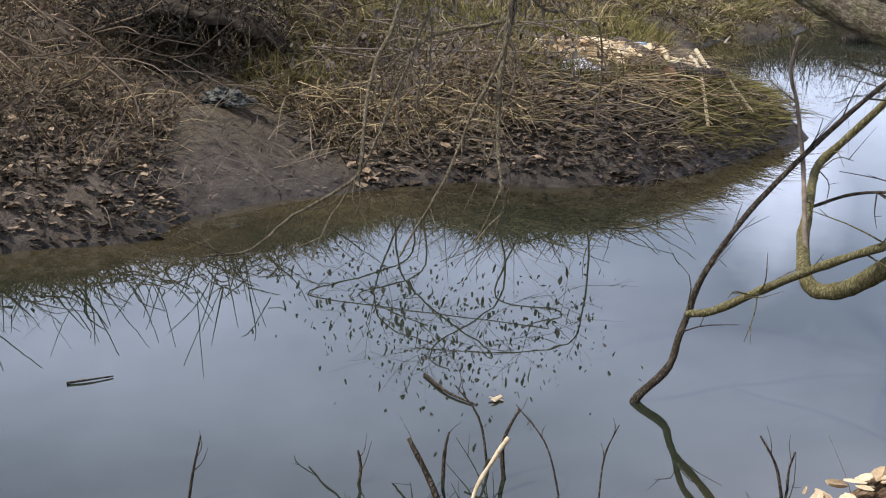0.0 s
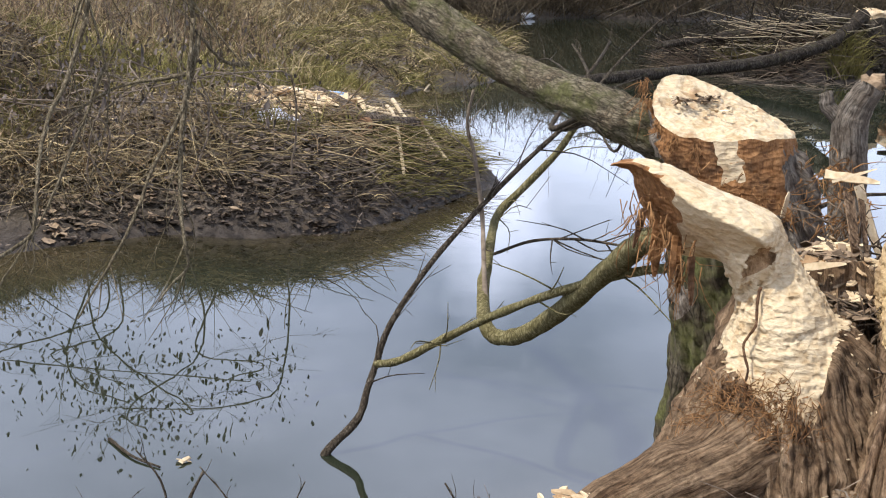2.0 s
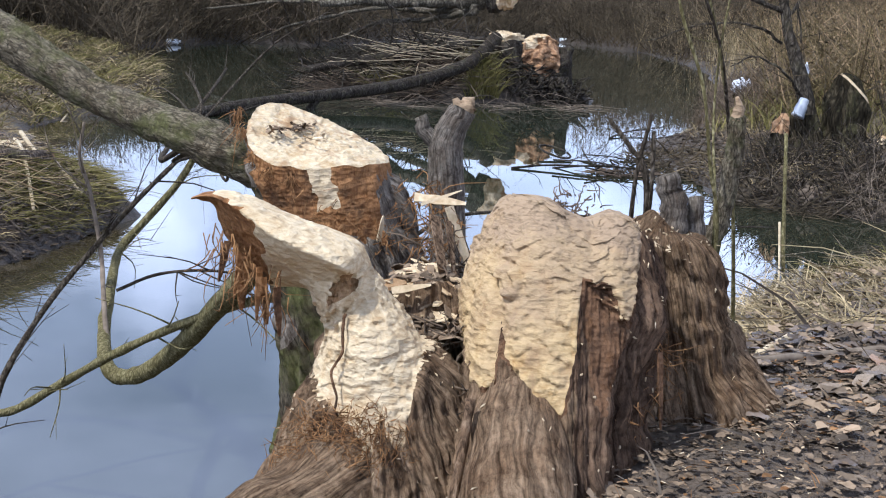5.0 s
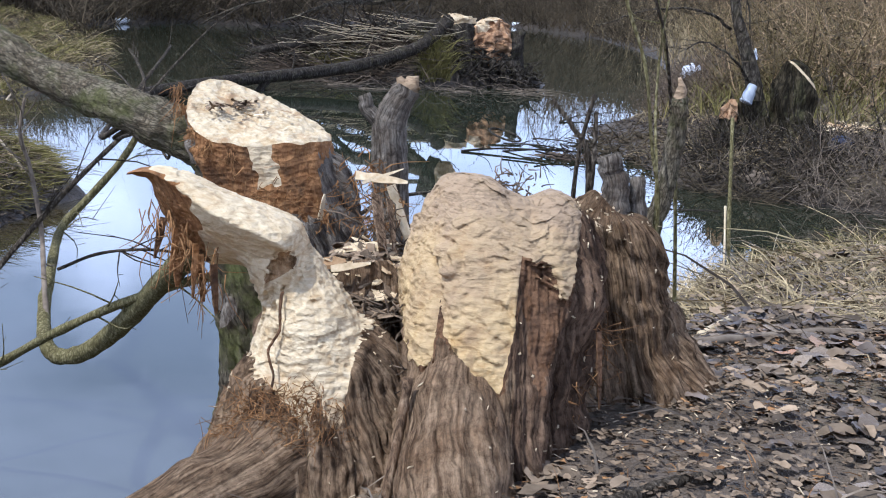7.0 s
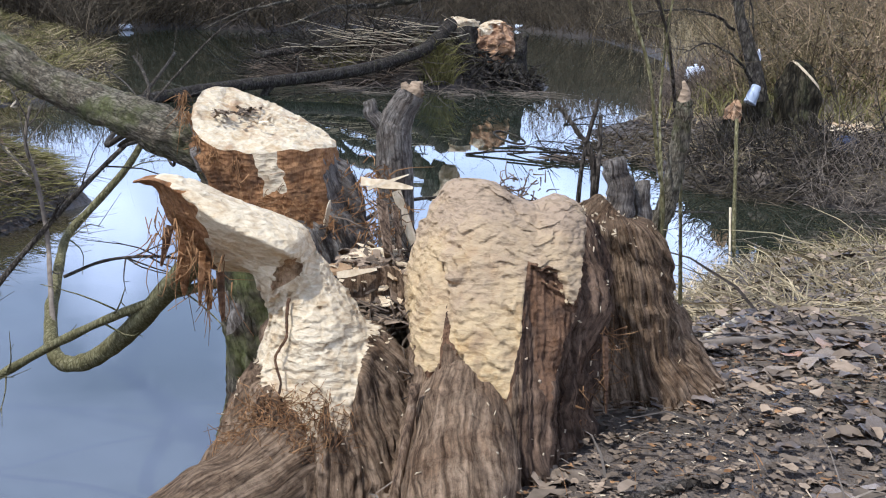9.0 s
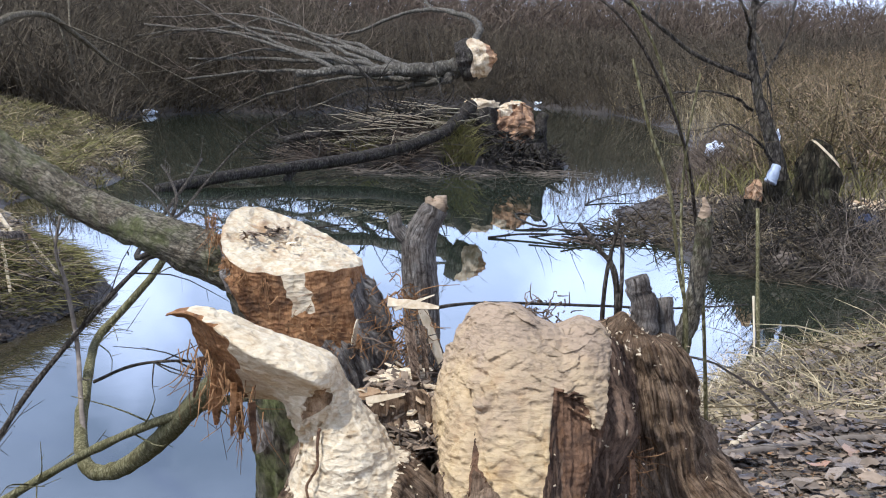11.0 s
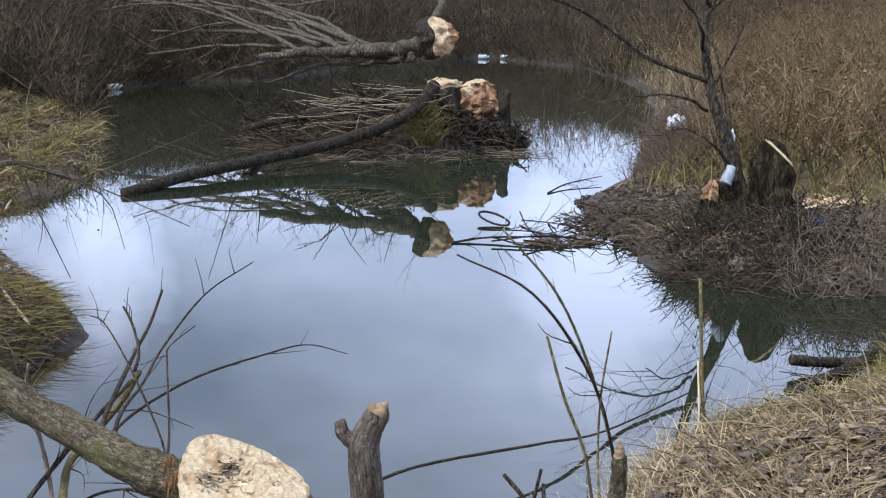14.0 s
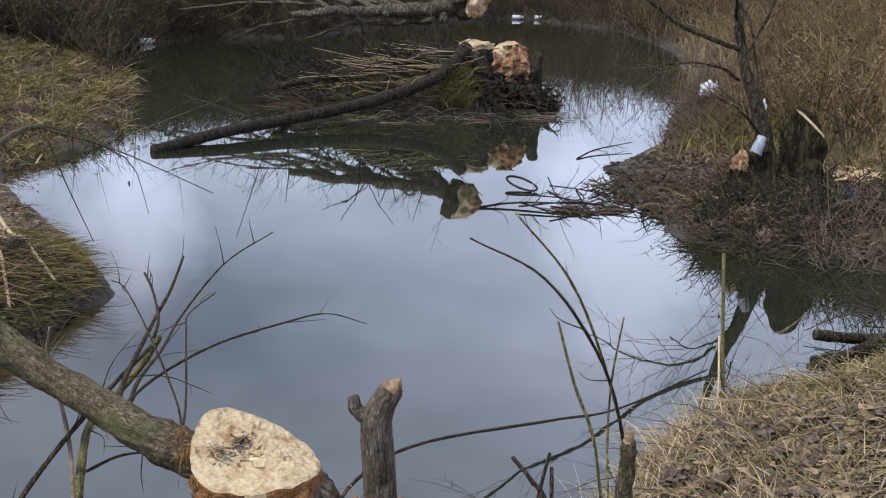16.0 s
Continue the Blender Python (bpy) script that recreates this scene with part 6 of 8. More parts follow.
grass("spit_grass", (-4.0, 14.5, 4.4, 24.5), 7000, 2.3, 9.0, 0.28, 1.3, 0.007, MAT_GRASS, "matted dry yellow grass on the bank top", 218, lambda x, y: x > -0.12 * y, 0.8)
brush("spit_weeds", (-4.0, 15.0, 4.4, 24.5), 1400, 2.3, 9.0, 0.4, 0.007, MAT_WEED, "olive-brown dead weeds on the bank top", 219, lambda x, y: x > -0.12 * y, 4, 0.5)
brush("hedge_brush", (-6.0, 22.0, 4.4, 29.0), 4500, 0.8, 9.0, 1.4, 0.011, MAT_BRUSH_DARK, "dark leafless hedge behind the grassy spit", 213, lambda x, y: (x < 0.18 * y - 0.2), 5, 0.35, 4)

# muddy left bank: tangled stems, straw and leaves
OFF_MUD = lambda x, y: (np.hypot((x + 0.55 + 0.2 * (y - 6.4)) / 0.46, (y - 6.4) / 1.0) > 1) & (np.hypot((x + 1.2) / 0.3, (y - 7.5) / 0.45) > 1)
SCARP = lambda x, y: OFF_MUD(x, y) & (x + 0.2 * y < 2.3)
HEAP = lambda x, y: np.hypot((x - 1.2 - 0.25 * (y - 8.5)) / 0.42, (y - 8.5) / 0.75) > 1
CLUMPY = lambda x, y: SCARP(x, y) & (np.sin(4.1 * x + 1.3 * y) * np.sin(3.3 * y - 2.0 * x + 0.7) > -0.1)
grass("bank_straw", (-3.5, 5.0, 2.2, 10.5), 3600, 0.35, 3.5, 0.15, 2.2, 0.003, MAT_GRASS, "matted dry straw and weed stems on the muddy bank", 221, lambda x, y: CLUMPY(x, y) & HEAP(x, y), 0.9, (0.1, -0.5))
grass("bank_straw", (-0.7, 6.4, 1.9, 9.0), 1500, 0.35, 2.0, 0.24, 1.6, 0.0032, MAT_GRASS, "long dry straw drooping down the bank", 235, lambda x, y: SCARP(x, y) & HEAP(x, y), 1.0, (0.0, -1.1))
grass("bank_straw", (-3.2, 5.2, 1.6, 8.8), 110, 0.3, 2.5, 0.5, 1.0, 0.0034, MAT_GRASS, "pale long cane stalks hanging down the bank", 236, SCARP, 1.0, (0.2, -1.0))
grass("bank_straw", (-3.5, 5.0, 1.6, 10.5), 1600, 0.35, 3.5, 0.18, 1.3, 0.0034, MAT_BRUSH_WARM, "leaning dry weed stems on the muddy bank", 222, SCARP, 0.45, (0.0, -0.3))
grass("bank_tuft", (-0.9, 7.6, 1.6, 10.5), 6000, 0.6, 3.5, 0.26, 0.6, 0.004, MAT_GRASS_GREEN, "tufts of yellow-green grass on the bank top", 223, lambda x, y: (np.sin(3.1 * x + 1) * np.sin(2.3 * y) > 0.0) & HEAP(x, y), 0.4)
brush("bank_brush", (-4.5, 5.4, 1.4, 11.0), 900, 0.40, 4.5, 0.20, 0.0042, MAT_BRUSH_WARM, "tangled bare brown weed stems on the bank", 224, CLUMPY, 5, 0.75, 4)
brush("bank_brush", (-4.0, 5.0, -0.9, 8.2), 520, 0.3, 2.5, 0.26, 0.0034, MAT_BRUSH, "tangled brown weed stems hanging down the steep bank", 225, OFF_MUD, 4, 0.8)
brush("bank_brush", (-4.5, 5.2, 0.0, 9.8), 1500, 0.25, 3.0, 0.17, 0.005, MAT_BRUSH_DARK, "dark brambles and roots along the bank", 232, SCARP, 5, 0.9, 4)
litter_on("bank_leaves", (-3.5, 5.0, 2.4, 9.0), 3600, -0.02, 1.2, 0.06, MAT_LEAF_BLACK, "wet dark dead leaves plastered over the muddy bank", 226, OFF_MUD)
# Roots added in a near-black tone that stands in for the hollow's shade.
tangle("root_tangle", (-1.25, 7.9), (0.6, 0.55), 420, 0.35, 0.005, MAT_LOG_WET, "dark roots hanging in a hollow of the bank", 237, 0.8, 0.45)
litter_on("bank_leaves", (-1.8, 5.0, 0.6, 8.0), 700, 0.0, 1.5, 0.03, MAT_LEAF_DARK, "mud clods and leaf scraps on the wet mud", 238)
litter_on("bank_leaves", (-3.5, 5.2, 0.8, 9.5), 3600, 0.05, 2.4, 0.065, MAT_LEAF, "grey-brown dead leaves lying on the bank", 227, OFF_MUD)
grass("bank_twigs", (-3.2, 5.1, 2.3, 9.0), 1400, 0.05, 1.5, 0.14, 2.2, 0.003, MAT_ROOT, "thin grey twigs strewn over the muddy bank", 233, None, 1.0)
grass("spit_straw", (0.7, 7.0, 2.6, 13.0), 8000, 0.10, 1.6, 0.06, 2.6, 0.0026, MAT_GRASS, "flattened straw covering the low muddy spit", 228, lambda x, y: (x + 0.25 * y > 2.6) & HEAP(x, y) & ((y > 8.6) | (np.sin(5 * x + 2 * y) * np.sin(4 * y - 3 * x) > -0.2)), 1.0, (0.1, -0.1))
grass("spit_straw", (1.2, 7.4, 2.6, 9.4), 2200, 0.06, 0.6, 0.08, 2.0, 0.0026, MAT_GRASS_GREEN, "yellowish straw drooping over the edge of the spit", 229, lambda x, y: x > 1.5, 1.0, (0.9, -0.6))
grass("spit_straw", (1.0, 6.9, 2.7, 11.0), 1300, 0.06, 0.3, 0.05, 2.2, 0.0024, MAT_BRUSH_DARK, "dry straw draping over the spit's muddy edge", 239, None, 1.0, (0.9, -0.6))
litter_on("bank_leaves", (0.6, 6.7, 2.7, 11.0), 2400, 0.0, 1.2, 0.05, MAT_LEAF_DARK, "dark dead leaves on the spit edge", 240, HEAP)
litter_on("bank_leaves", (0.3, 6.7, 2.7, 11.0), 900, 0.1, 1.6, 0.05, MAT_LEAF, "grey-brown dead leaves on the spit", 246, HEAP, 0.015)
grass("spit_tuft", (0.6, 9.4, 2.5, 13.0), 2500, 0.3, 2.0, 0.22, 0.7, 0.004, MAT_GRASS_GREEN, "yellow-green grass tufts on the spit", 234, lambda x, y: np.sin(2.7 * x + 0.4) * np.sin(1.9 * y + 1) > 0.15, 0.5)
tangle("fallen_stems", (0.5, 7.9), (1.3, 0.8), 170, 0.6, 0.0035, MAT_GRASS, "long dry stems lying across the muddy bank", 241, 0.12, 0.07, "dry stems", 0.05, (0.0, 0.8), True)
tangle("fallen_stems", (0.4, 7.6), (1.4, 0.7), 120, 0.7, 0.0045, MAT_ROOT, "grey sticks and stems strewn over the muddy bank", 242, 0.2, 0.08, "dry stems", 0.06, None, True)
tangle("fallen_stems", (1.6, 8.2), (0.6, 1.0), 70, 0.5, 0.004, MAT_BRUSH, "brown sticks lying over the low spit", 243, 0.1, 0.04, "dry stems", 0.04, None, True)
tangle("fallen_stems", (1.05, 7.75), (0.75, 0.5), 260, 0.4, 0.0028, MAT_GRASS, "matted dry straw below the heap of wood chips", 258, 0.2, 0.08, "dry stems", 0.05, None, True)
tangle("fallen_stems", (1.25, 8.0), (0.65, 0.5), 150, 0.45, 0.0042, MAT_BRUSH_WARM, "brown sticks tangled below the heap of wood chips", 259, 0.3, 0.12, "dry stems", 0.06, None, True)
tangle("fallen_stems", (-2.1, 7.2), (0.8, 0.9), 90, 0.9, 0.0055, MAT_BRUSH, "long bramble stems trailing down the bank", 244, 0.25, 0.25, "dry stems", 0.08, (-0.9, 0.35), True)
litter_on("bank_leaves", (-0.6, 7.0, 1.4, 9.5), 1300, 0.25, 2.4, 0.055, MAT_LEAF_DARK, "dark dead leaves lying over the straw of the bank", 245, HEAP, 0.04)
brush("hedge_brush", (-8.0, 9.5, 1.2, 14.0), 900, 0.8, 8.0, 0.5, 0.006, MAT_BRUSH, "brown leafless scrub behind the muddy bank", 230, lambda x, y: y > 10.3 + 0.4 * x, 5)
brush("hedge_brush", (-8.0, 9.2, 1.4, 14.0), 1100, 0.8, 8.0, 0.5, 0.006, MAT_BRUSH_WARM, "straw-coloured dead weeds behind the muddy bank", 247, lambda x, y: y > 9.9 + 0.4 * x, 4)
grass("bank_tuft", (-8.0, 9.0, 1.6, 14.5), 9000, 0.6, 8.0, 0.34, 0.8, 0.005, MAT_GRASS, "dry yellow grass tussocks behind the muddy bank", 256, lambda x, y: (y > 9.4 + 0.4 * x) & (np.sin(2.9 * x + 0.5 * y) * np.sin(2.2 * y - x) > -0.35), 0.6)
grass("bank_tuft", (-8.0, 9.0, 1.6, 14.5), 5000, 0.6, 8.0, 0.30, 0.7, 0.005, MAT_GRASS_GREEN, "yellow-green grass tussocks behind the muddy bank", 257, lambda x, y: (y > 9.4 + 0.4 * x) & (np.sin(2.9 * x + 0.5 * y) * np.sin(2.2 * y - x) < 0.2), 0.5)

# turf overhanging the hollow in the bank
def turf_lip(center, half, thick, seed):
    """A lumpy slab of root-bound turf: a sagging, ragged front edge over a hollow."""
    nu, nv, top, low, faces = 34, 16, [], [], []
    for j in range(nv):
        for i in range(nu):
            u, v = 2 * i / (nu - 1) - 1, j / (nv - 1)
            x = center[0] + half[0] * u
            y = center[1] + half[1] * (2 * v - 1) - 0.10 * (1 - v) * (1 - u * u) + 0.05 * noise.noise(Vector((u * 4, seed, v)))
            sag = -0.16 * (1 - v) ** 2 - 0.18 * u * u + 0.05 * noise.noise(Vector((x * 5, y * 5, seed)))
            top.append((x, y, center[2] + sag))
            low.append((x, y, center[2] + sag - thick * (0.25 + 0.75 * v ** 0.5) + 0.04 * noise.noise(Vector((x * 8, y * 8, seed + 3)))))
    k = nu * nv
    for j in range(nv - 1):
        for i in range(nu - 1):
            a = j * nu + i
            faces += [(a, a + 1, a + nu + 1, a + nu), (k + a + nu, k + a + nu + 1, k + a + 1, k + a)]
    for i in range(nu - 1):
        faces += [(k + i, k + i + 1, i + 1, i), (k - nu + i, k - nu + i + 1, 2 * k - nu + i + 1, 2 * k - nu + i)]
    for j in range(nv - 1):
        a, b = j * nu, j * nu + nu - 1
        faces += [(a, a + nu, k + a + nu, k + a), (k + b, k + b + nu, b + nu, b)]
    return top + low, faces


lip = tagged(part("turf_overhang", turf_lip((-1.28, 8.25, 0.86), (0.62, 0.42), 0.16, 3.0), MAT_SOIL), "dark root-bound turf overhanging a hollow in the bank", "turf")
rng = np.random.default_rng(31)
hung = []
for _ in range(170):
    x = rng.uniform(-1.85, -0.72)
    p = np.array((x, 7.82 + rng.uniform(-0.06, 0.4), 0.82 - 0.45 * (x + 1.28) ** 2 + rng.uniform(-0.1, 0.03)))
    ln = rng.uniform(0.10, 0.42)
    hung.append(tube([p, p + (rng.normal(0, 0.05), -0.06 - rng.uniform(0, 0.06), -0.3 * ln), p + (rng.normal(0, 0.08), -0.07, -ln)], 0.0035, 0.0015, 4, 6))
n = 620
tx, ty = rng.uniform(-1.9, -0.68, n), rng.uniform(7.85, 8.7, n)
tz = 0.87 - 0.47 * (tx + 1.28) ** 2 - 0.16 * np.clip((8.67 - ty) / 0.84, 0, 1) ** 2
leaf_litter("bank_leaves", tx, ty, tz + rng.uniform(0, 0.03, n), 0.06, MAT_LEAF_DARK, "dark dead leaves lying on the turf overhang", 32, 0.3)
for k, mat in enumerate((MAT_GRASS, MAT_BRUSH)):
    m = 260
    p0 = np.stack([rng.uniform(-1.9, -0.68, m), rng.uniform(7.8, 8.6, m), np.zeros(m)], 1)
    p0[:, 2] = 0.87 - 0.47 * (p0[:, 0] + 1.28) ** 2 - 0.16 * np.clip((8.67 - p0[:, 1]) / 0.84, 0, 1) ** 2
    off = np.stack([rng.normal(0, 0.12, m), rng.uniform(-0.3, 0.05, m), rng.uniform(-0.22, 0.12, m)], 1)
    v, q = ribbons(p0, p0 + 0.5 * off + (0, 0, 0.08), p0 + off, rng.uniform(0.0015, 0.0032, m), rng)
    tagged(quads_mesh("bank_straw", v, q, mat), ("dry straw", "brown weed stems")[k] + " drooping over the turf overhang", "grass", kind="stuff")
tagged(part("root_fringe", joined(hung), MAT_BRUSH_DARK, lip, "fine dark roots hanging from the turf"), kind="stuff")

# overhanging shrub on the bank edge, with dead leaves still on it
shrub = tagged(new("bank_shrub"), "bare brown shrub with a few dead leaves overhanging the water", "shrub")
leaf_x, leaf_y, leaf_z = [], [], []
rng = np.random.default_rng(77)
for k in range(7):
    bx, by = rng.uniform(-0.5, 1.1), rng.uniform(7.1, 7.7)
    bz = ground_z(bx, by)
    top = rng.uniform(0.75, 1.15)
    c = [(bx, by, bz - 0.05), (bx + rng.normal(0, 0.1), by - 0.15, bz + 0.45 * top), (bx + rng.normal(0, 0.25), by - 0.45, 0.85 * top), (bx + rng.normal(0, 0.4), by - rng.uniform(0.6, 1.0), top * rng.uniform(0.75, 1.0))]
    st = part("stem", tube(c, 0.006, 0.003, 6, 24, 0.01, 0.1, k), MAT_ROOT, shrub)
    tagged(part("twig_spray", sprigs(c, 10, 0.5, 0.002, 940 + k, -0.1, 0.9, 0.35, 2), MAT_ROOT, st), kind="stuff")
    line = spline(c, 30)
    for _ in range(120):
        q = line[rng.integers(12, 30)] + rng.normal(0, 0.16, 3)
        leaf_x.append(q[0])
        leaf_y.append(q[1])
        leaf_z.append(max(q[2], 0.5))
leaves = leaf_litter("foliage", np.array(leaf_x), np.array(leaf_y), np.array(leaf_z), 0.026, MAT_LEAF_DARK, "hanging dead leaves", 78, 1.6)
leaves.parent = shrub
del leaves["category"]
del leaves["kind"]

# near bank: leaf litter, dry grass tussock
NEAR = lambda x, y: (y < 5.2) & (x < 8)
litter_on("leaf_litter", (1.0, 0.2, 4.6, 4.4), 3600, 0.12, 4.0, 0.050, MAT_LEAF, "curled grey-brown dead leaves covering the bank", 241, lambda x, y: NEAR(x, y) & (np.hypot(x - 1.65, y - 1.9) > 0.36), 0.006)
litter_on("leaf_litter", (0.6, 0.2, 4.6, 4.4), 3000, 0.1, 4.0, 0.045, MAT_LEAF_DARK, "dark wet dead leaves between paler ones on the bank", 242, lambda x, y: NEAR(x, y) & (np.hypot(x - 1.65, y - 1.8) > 0.3), 0.003)
litter_on("leaf_litter", (2.6, 0.6, 4.6, 3.6), 420, 0.12, 4.0, 0.072, MAT_LEAF, "large curled grey-brown dead leaves on the bank", 254, lambda x, y: NEAR(x, y) & (np.hypot(x - 1.65, y - 1.9) > 0.5), 0.014)
litter_on("leaf_crumbs", (0.8, 0.9, 3.4, 3.2), 19000, 0.1, 4.0, 0.02, MAT_BARK_BITS, "brown leaf crumbs and bark bits on dark soil", 247, NEAR, 0.003)
litter_on("leaf_crumbs", (0.8, 0.9, 3.0, 2.8), 1000, 0.1, 4.0, 0.016, MAT_FIBRE, "reddish bark bits scattered around the stump", 248, NEAR, 0.003)
litter_on("leaf_litter", (-7.0, -5.0, 10.0, 6.0), 9000, 0.15, 9.0, 0.06, MAT_LEAF, "dead leaves strewn thinly over the wider bank", 255, lambda x, y: NEAR(x, y) & (np.sin(1.7 * x + 0.6 * y) + np.sin(1.3 * y - 0.5 * x) > -0.9), 0.006)
grass("bank_straw", (-7.0, -5.0, 10.0, 4.5), 5000, 0.6, 9.0, 0.12, 1.8, 0.003, MAT_GRASS, "thin flattened dry grass over the wider bank", 256, lambda x, y: np.hypot(x - 1.0, y - 1.0) > 1.9, 1.0)
grass("dry_tussock", (2.55, 2.6, 5.6, 5.1), 11000, 0.06, 1.1, 0.10, 2.2, 0.0028, MAT_GRASS, "flattened dry grass tussock at the water's edge", 243, lambda x, y: NEAR(x, y) & (y > 2.75 - 0.05 * x), 1.0, (0.6, 0.1))
grass("dry_tussock", (2.7, 3.0, 5.6, 5.1), 900, 0.04, 0.4, 0.20, 0.9, 0.0022, MAT_REED, "pale dry grass stems at the water's edge", 244, NEAR, 0.5, (0.3, 0.5))
grass("dry_tussock", (2.5, 2.5, 5.8, 5.1), 900, 0.05, 1.2, 0.17, 2.2, 0.0034, MAT_GRASS, "long pale dry stalks arching over the tussock", 253, NEAR, 1.2, (-0.6, -0.3))
grass("dry_tussock", (4.2, 3.6, 7.8, 6.4), 4000, 0.04, 0.9, 0.13, 1.3, 0.003, MAT_GRASS_GREEN, "yellow-green grass along the near water's edge", 245, lambda x, y: (y < 6.4) & (y < 1.1 * x), 0.9)
litter_on("leaf_litter", (2.3, 2.4, 6.0, 5.4), 900, 0.05, 1.6, 0.06, MAT_LEAF, "brown dead leaves caught in the dry tussock", 249, NEAR, 0.03)
litter_on("leaf_litter", (2.3, 2.4, 6.0, 5.4), 1500, 0.05, 1.6, 0.06, MAT_LEAF_DARK, "dark dead leaves caught in the dry tussock", 250, NEAR, 0.02)
grass("bank_twigs", (2.4, 2.4, 6.0, 5.2), 320, 0.05, 1.6, 0.22, 2.0, 0.004, MAT_ROOT, "grey twigs lying on the dry tussock", 251, NEAR, 1.0)
grass("bank_twigs", (0.8, 0.8, 3.4, 3.2), 3500, 0.12, 3.0, 0.035, 2.4, 0.0011, MAT_FIBRE, "fine brown bark shreds over the soil", 252, NEAR, 1.0)
grass("bank_twigs", (0.8, 0.6, 4.8, 4.4), 900, 0.15, 3.0, 0.10, 2.2, 0.0022, MAT_ROOT, "fine grey twigs strewn over the leaf litter", 246, NEAR, 1.0)


# ---- sticks and canes on the near bank ----
def lying(points, r):
    return [(x, y, ground_z(x, y) + r * 0.8) for x, y in points]


STICKS = [(lying([(2.20, 2.33), (2.45, 2.36), (2.7, 2.35), (3.05, 2.32), (3.4, 2.3)], 0.012), 0.012, 0.008, MAT_ROOT, "grey weathered stick lying on dead leaves"),
          (lying([(1.5, 1.60), (1.63, 1.645), (1.72, 1.66), (1.82, 1.665)], 0.011), 0.013, 0.007, MAT_TWIG, "dark wet stick lying on the litter"),
          (lying([(2.42, 2.46), (2.62, 2.58), (2.85, 2.72), (3.09, 2.88), (3.3, 3.02)], 0.012), 0.011, 0.008, MAT_REED, "pale bent cane lying across the tussock"),
          (lying([(2.5, 2.4), (2.75, 2.5), (3.01, 2.68), (3.4, 2.8)], 0.01), 0.010, 0.006, MAT_ROOT, "grey stick lying beside the dry tussock"),
          (lying([(2.9, 2.5), (3.2, 2.62), (3.6, 2.68), (4.1, 2.9)], 0.012), 0.013, 0.008, MAT_ROOT, "long grey branch lying on the bank"),
          (lying([(3.1, 2.95), (3.5, 3.1), (4.0, 3.2), (4.5, 3.5)], 0.01), 0.009, 0.005, MAT_REED, "pale dry cane lying on the bank"),
          ([(1.424, 1.90, 0.952), (1.412, 1.885, 0.91), (1.399, 1.872, 0.865), (1.36, 1.83, 0.76)], 0.0075, 0.007, MAT_BARK_BASE, "brown stick leaning against the stump"),
          ([(1.507, 1.785, 0.925), (1.500, 1.772, 0.87), (1.496, 1.75, 0.80)], 0.003, 0.0035, MAT_BARK_BASE, "short thin stick leaning against the stump")]
for k, (pts, r0, r1, mat, label) in enumerate(STICKS):
    limb("stick", pts, r0, r1, mat, label, "stick", 8, 0.12, None, k + 40, None, "sticks on the near bank")
limb("standing_cane", [(4.27, 4.47, 0.1), (4.288, 4.519, 0.28), (4.296, 4.577, 0.505), (4.329, 4.68, 0.998)], 0.010, 0.008, MAT_TWIG_OLIVE, "straw-coloured dead cane standing in the water's edge", "cane", 8, 0.08)
limb("standing_cane", [(4.33, 4.66, 0.62), (4.22, 4.5, 0.42), (4.12, 4.4, 0.38)], 0.006, 0.003, MAT_REED, "bent pale grass stalk at the water's edge", "cane", 6, 0.08)
limb("sunken_log", [(6.094, 5.92, 0.085), (6.295, 5.864, 0.06), (6.56, 5.79, 0.05), (6.9, 5.7, 0.12)], 0.033, 0.035, MAT_LOG_WET, "wet black log sticking out over the water", "log", 12, 0.10, 24)
limb("sunken_log", [(5.815, 5.633, -0.01), (6.068, 5.666, 0.02), (6.411, 5.746, 0.05), (6.7, 5.8, 0.1)], 0.036, 0.030, MAT_LOG_WET, "wet black log half under the water", "log", 12, 0.10, 24)
for k in range(7):
    a, s = 0.5 + 0.4 * k, 0.4 + 0.05 * k
    limb("waterside_twig", [(6.6 + 0.12 * k, 5.95 + 0.05 * k, 0.1), (6.5 + 0.1 * k, 6.1 + 0.06 * k, 0.12 + 0.04 * (k % 3)), (6.3 + 0.2 * k - s * 0.3, 6.1 + 0.1 * k, 0.05 + 0.07 * (k % 4))], 0.006, 0.003, MAT_TWIG, "dark twig tangled beside the sunken logs", "twig", 5, 0.1, 10, k + 300, (4, 0.3, 0.002, 320 + k, 0.1, 0.9, 0.1, 1), "twigs beside the sunken logs")


# ---- gnawed stump on the right bank, with its tree ----
def far_stem(rings, relief, nr=50, ns=60):
    return loft(rings, nr, ns, relief)[0]


bank_stump = tagged(new("bank_stump"), "dark mossy gnawed willow stump with a pale top edge", "tree stump")
skin = far_stem([(8.47, 8.86, 0.1, 0.34, 0.3), (8.49, 8.84, 0.32, 0.25, 0.22), (8.50, 8.83, 0.5, 0.19, 0.18), (8.49, 8.83, 0.7, 0.175, 0.16), (8.48, 8.835, 0.86, 0.13, 0.13), (8.45, 8.84, 0.96, 0.06, 0.08), (8.44, 8.84, 0.99, 0.02, 0.03)],
                lambda p, t, v: 0.035 * noise.noise(Vector((t * 5, p[2] * 2, 1.0))) + 0.03 * n3(p, 9))
made = split_skin(skin, [("edge", field(skin, lambda p, t, v: min(p[2] - 0.76, 0.014 - abs(p[2] - (0.96 - 0.9 * ((p - np.array((8.45, 8.84, 0))) @ VIEW_R))))))], "bark")
part("bark", made["bark"], MAT_STUMP_DARK, bank_stump)
if "edge" in made:
    part("gnawed_edge", made["edge"], MAT_CHIP, bank_stump, "pale gnawed edge")
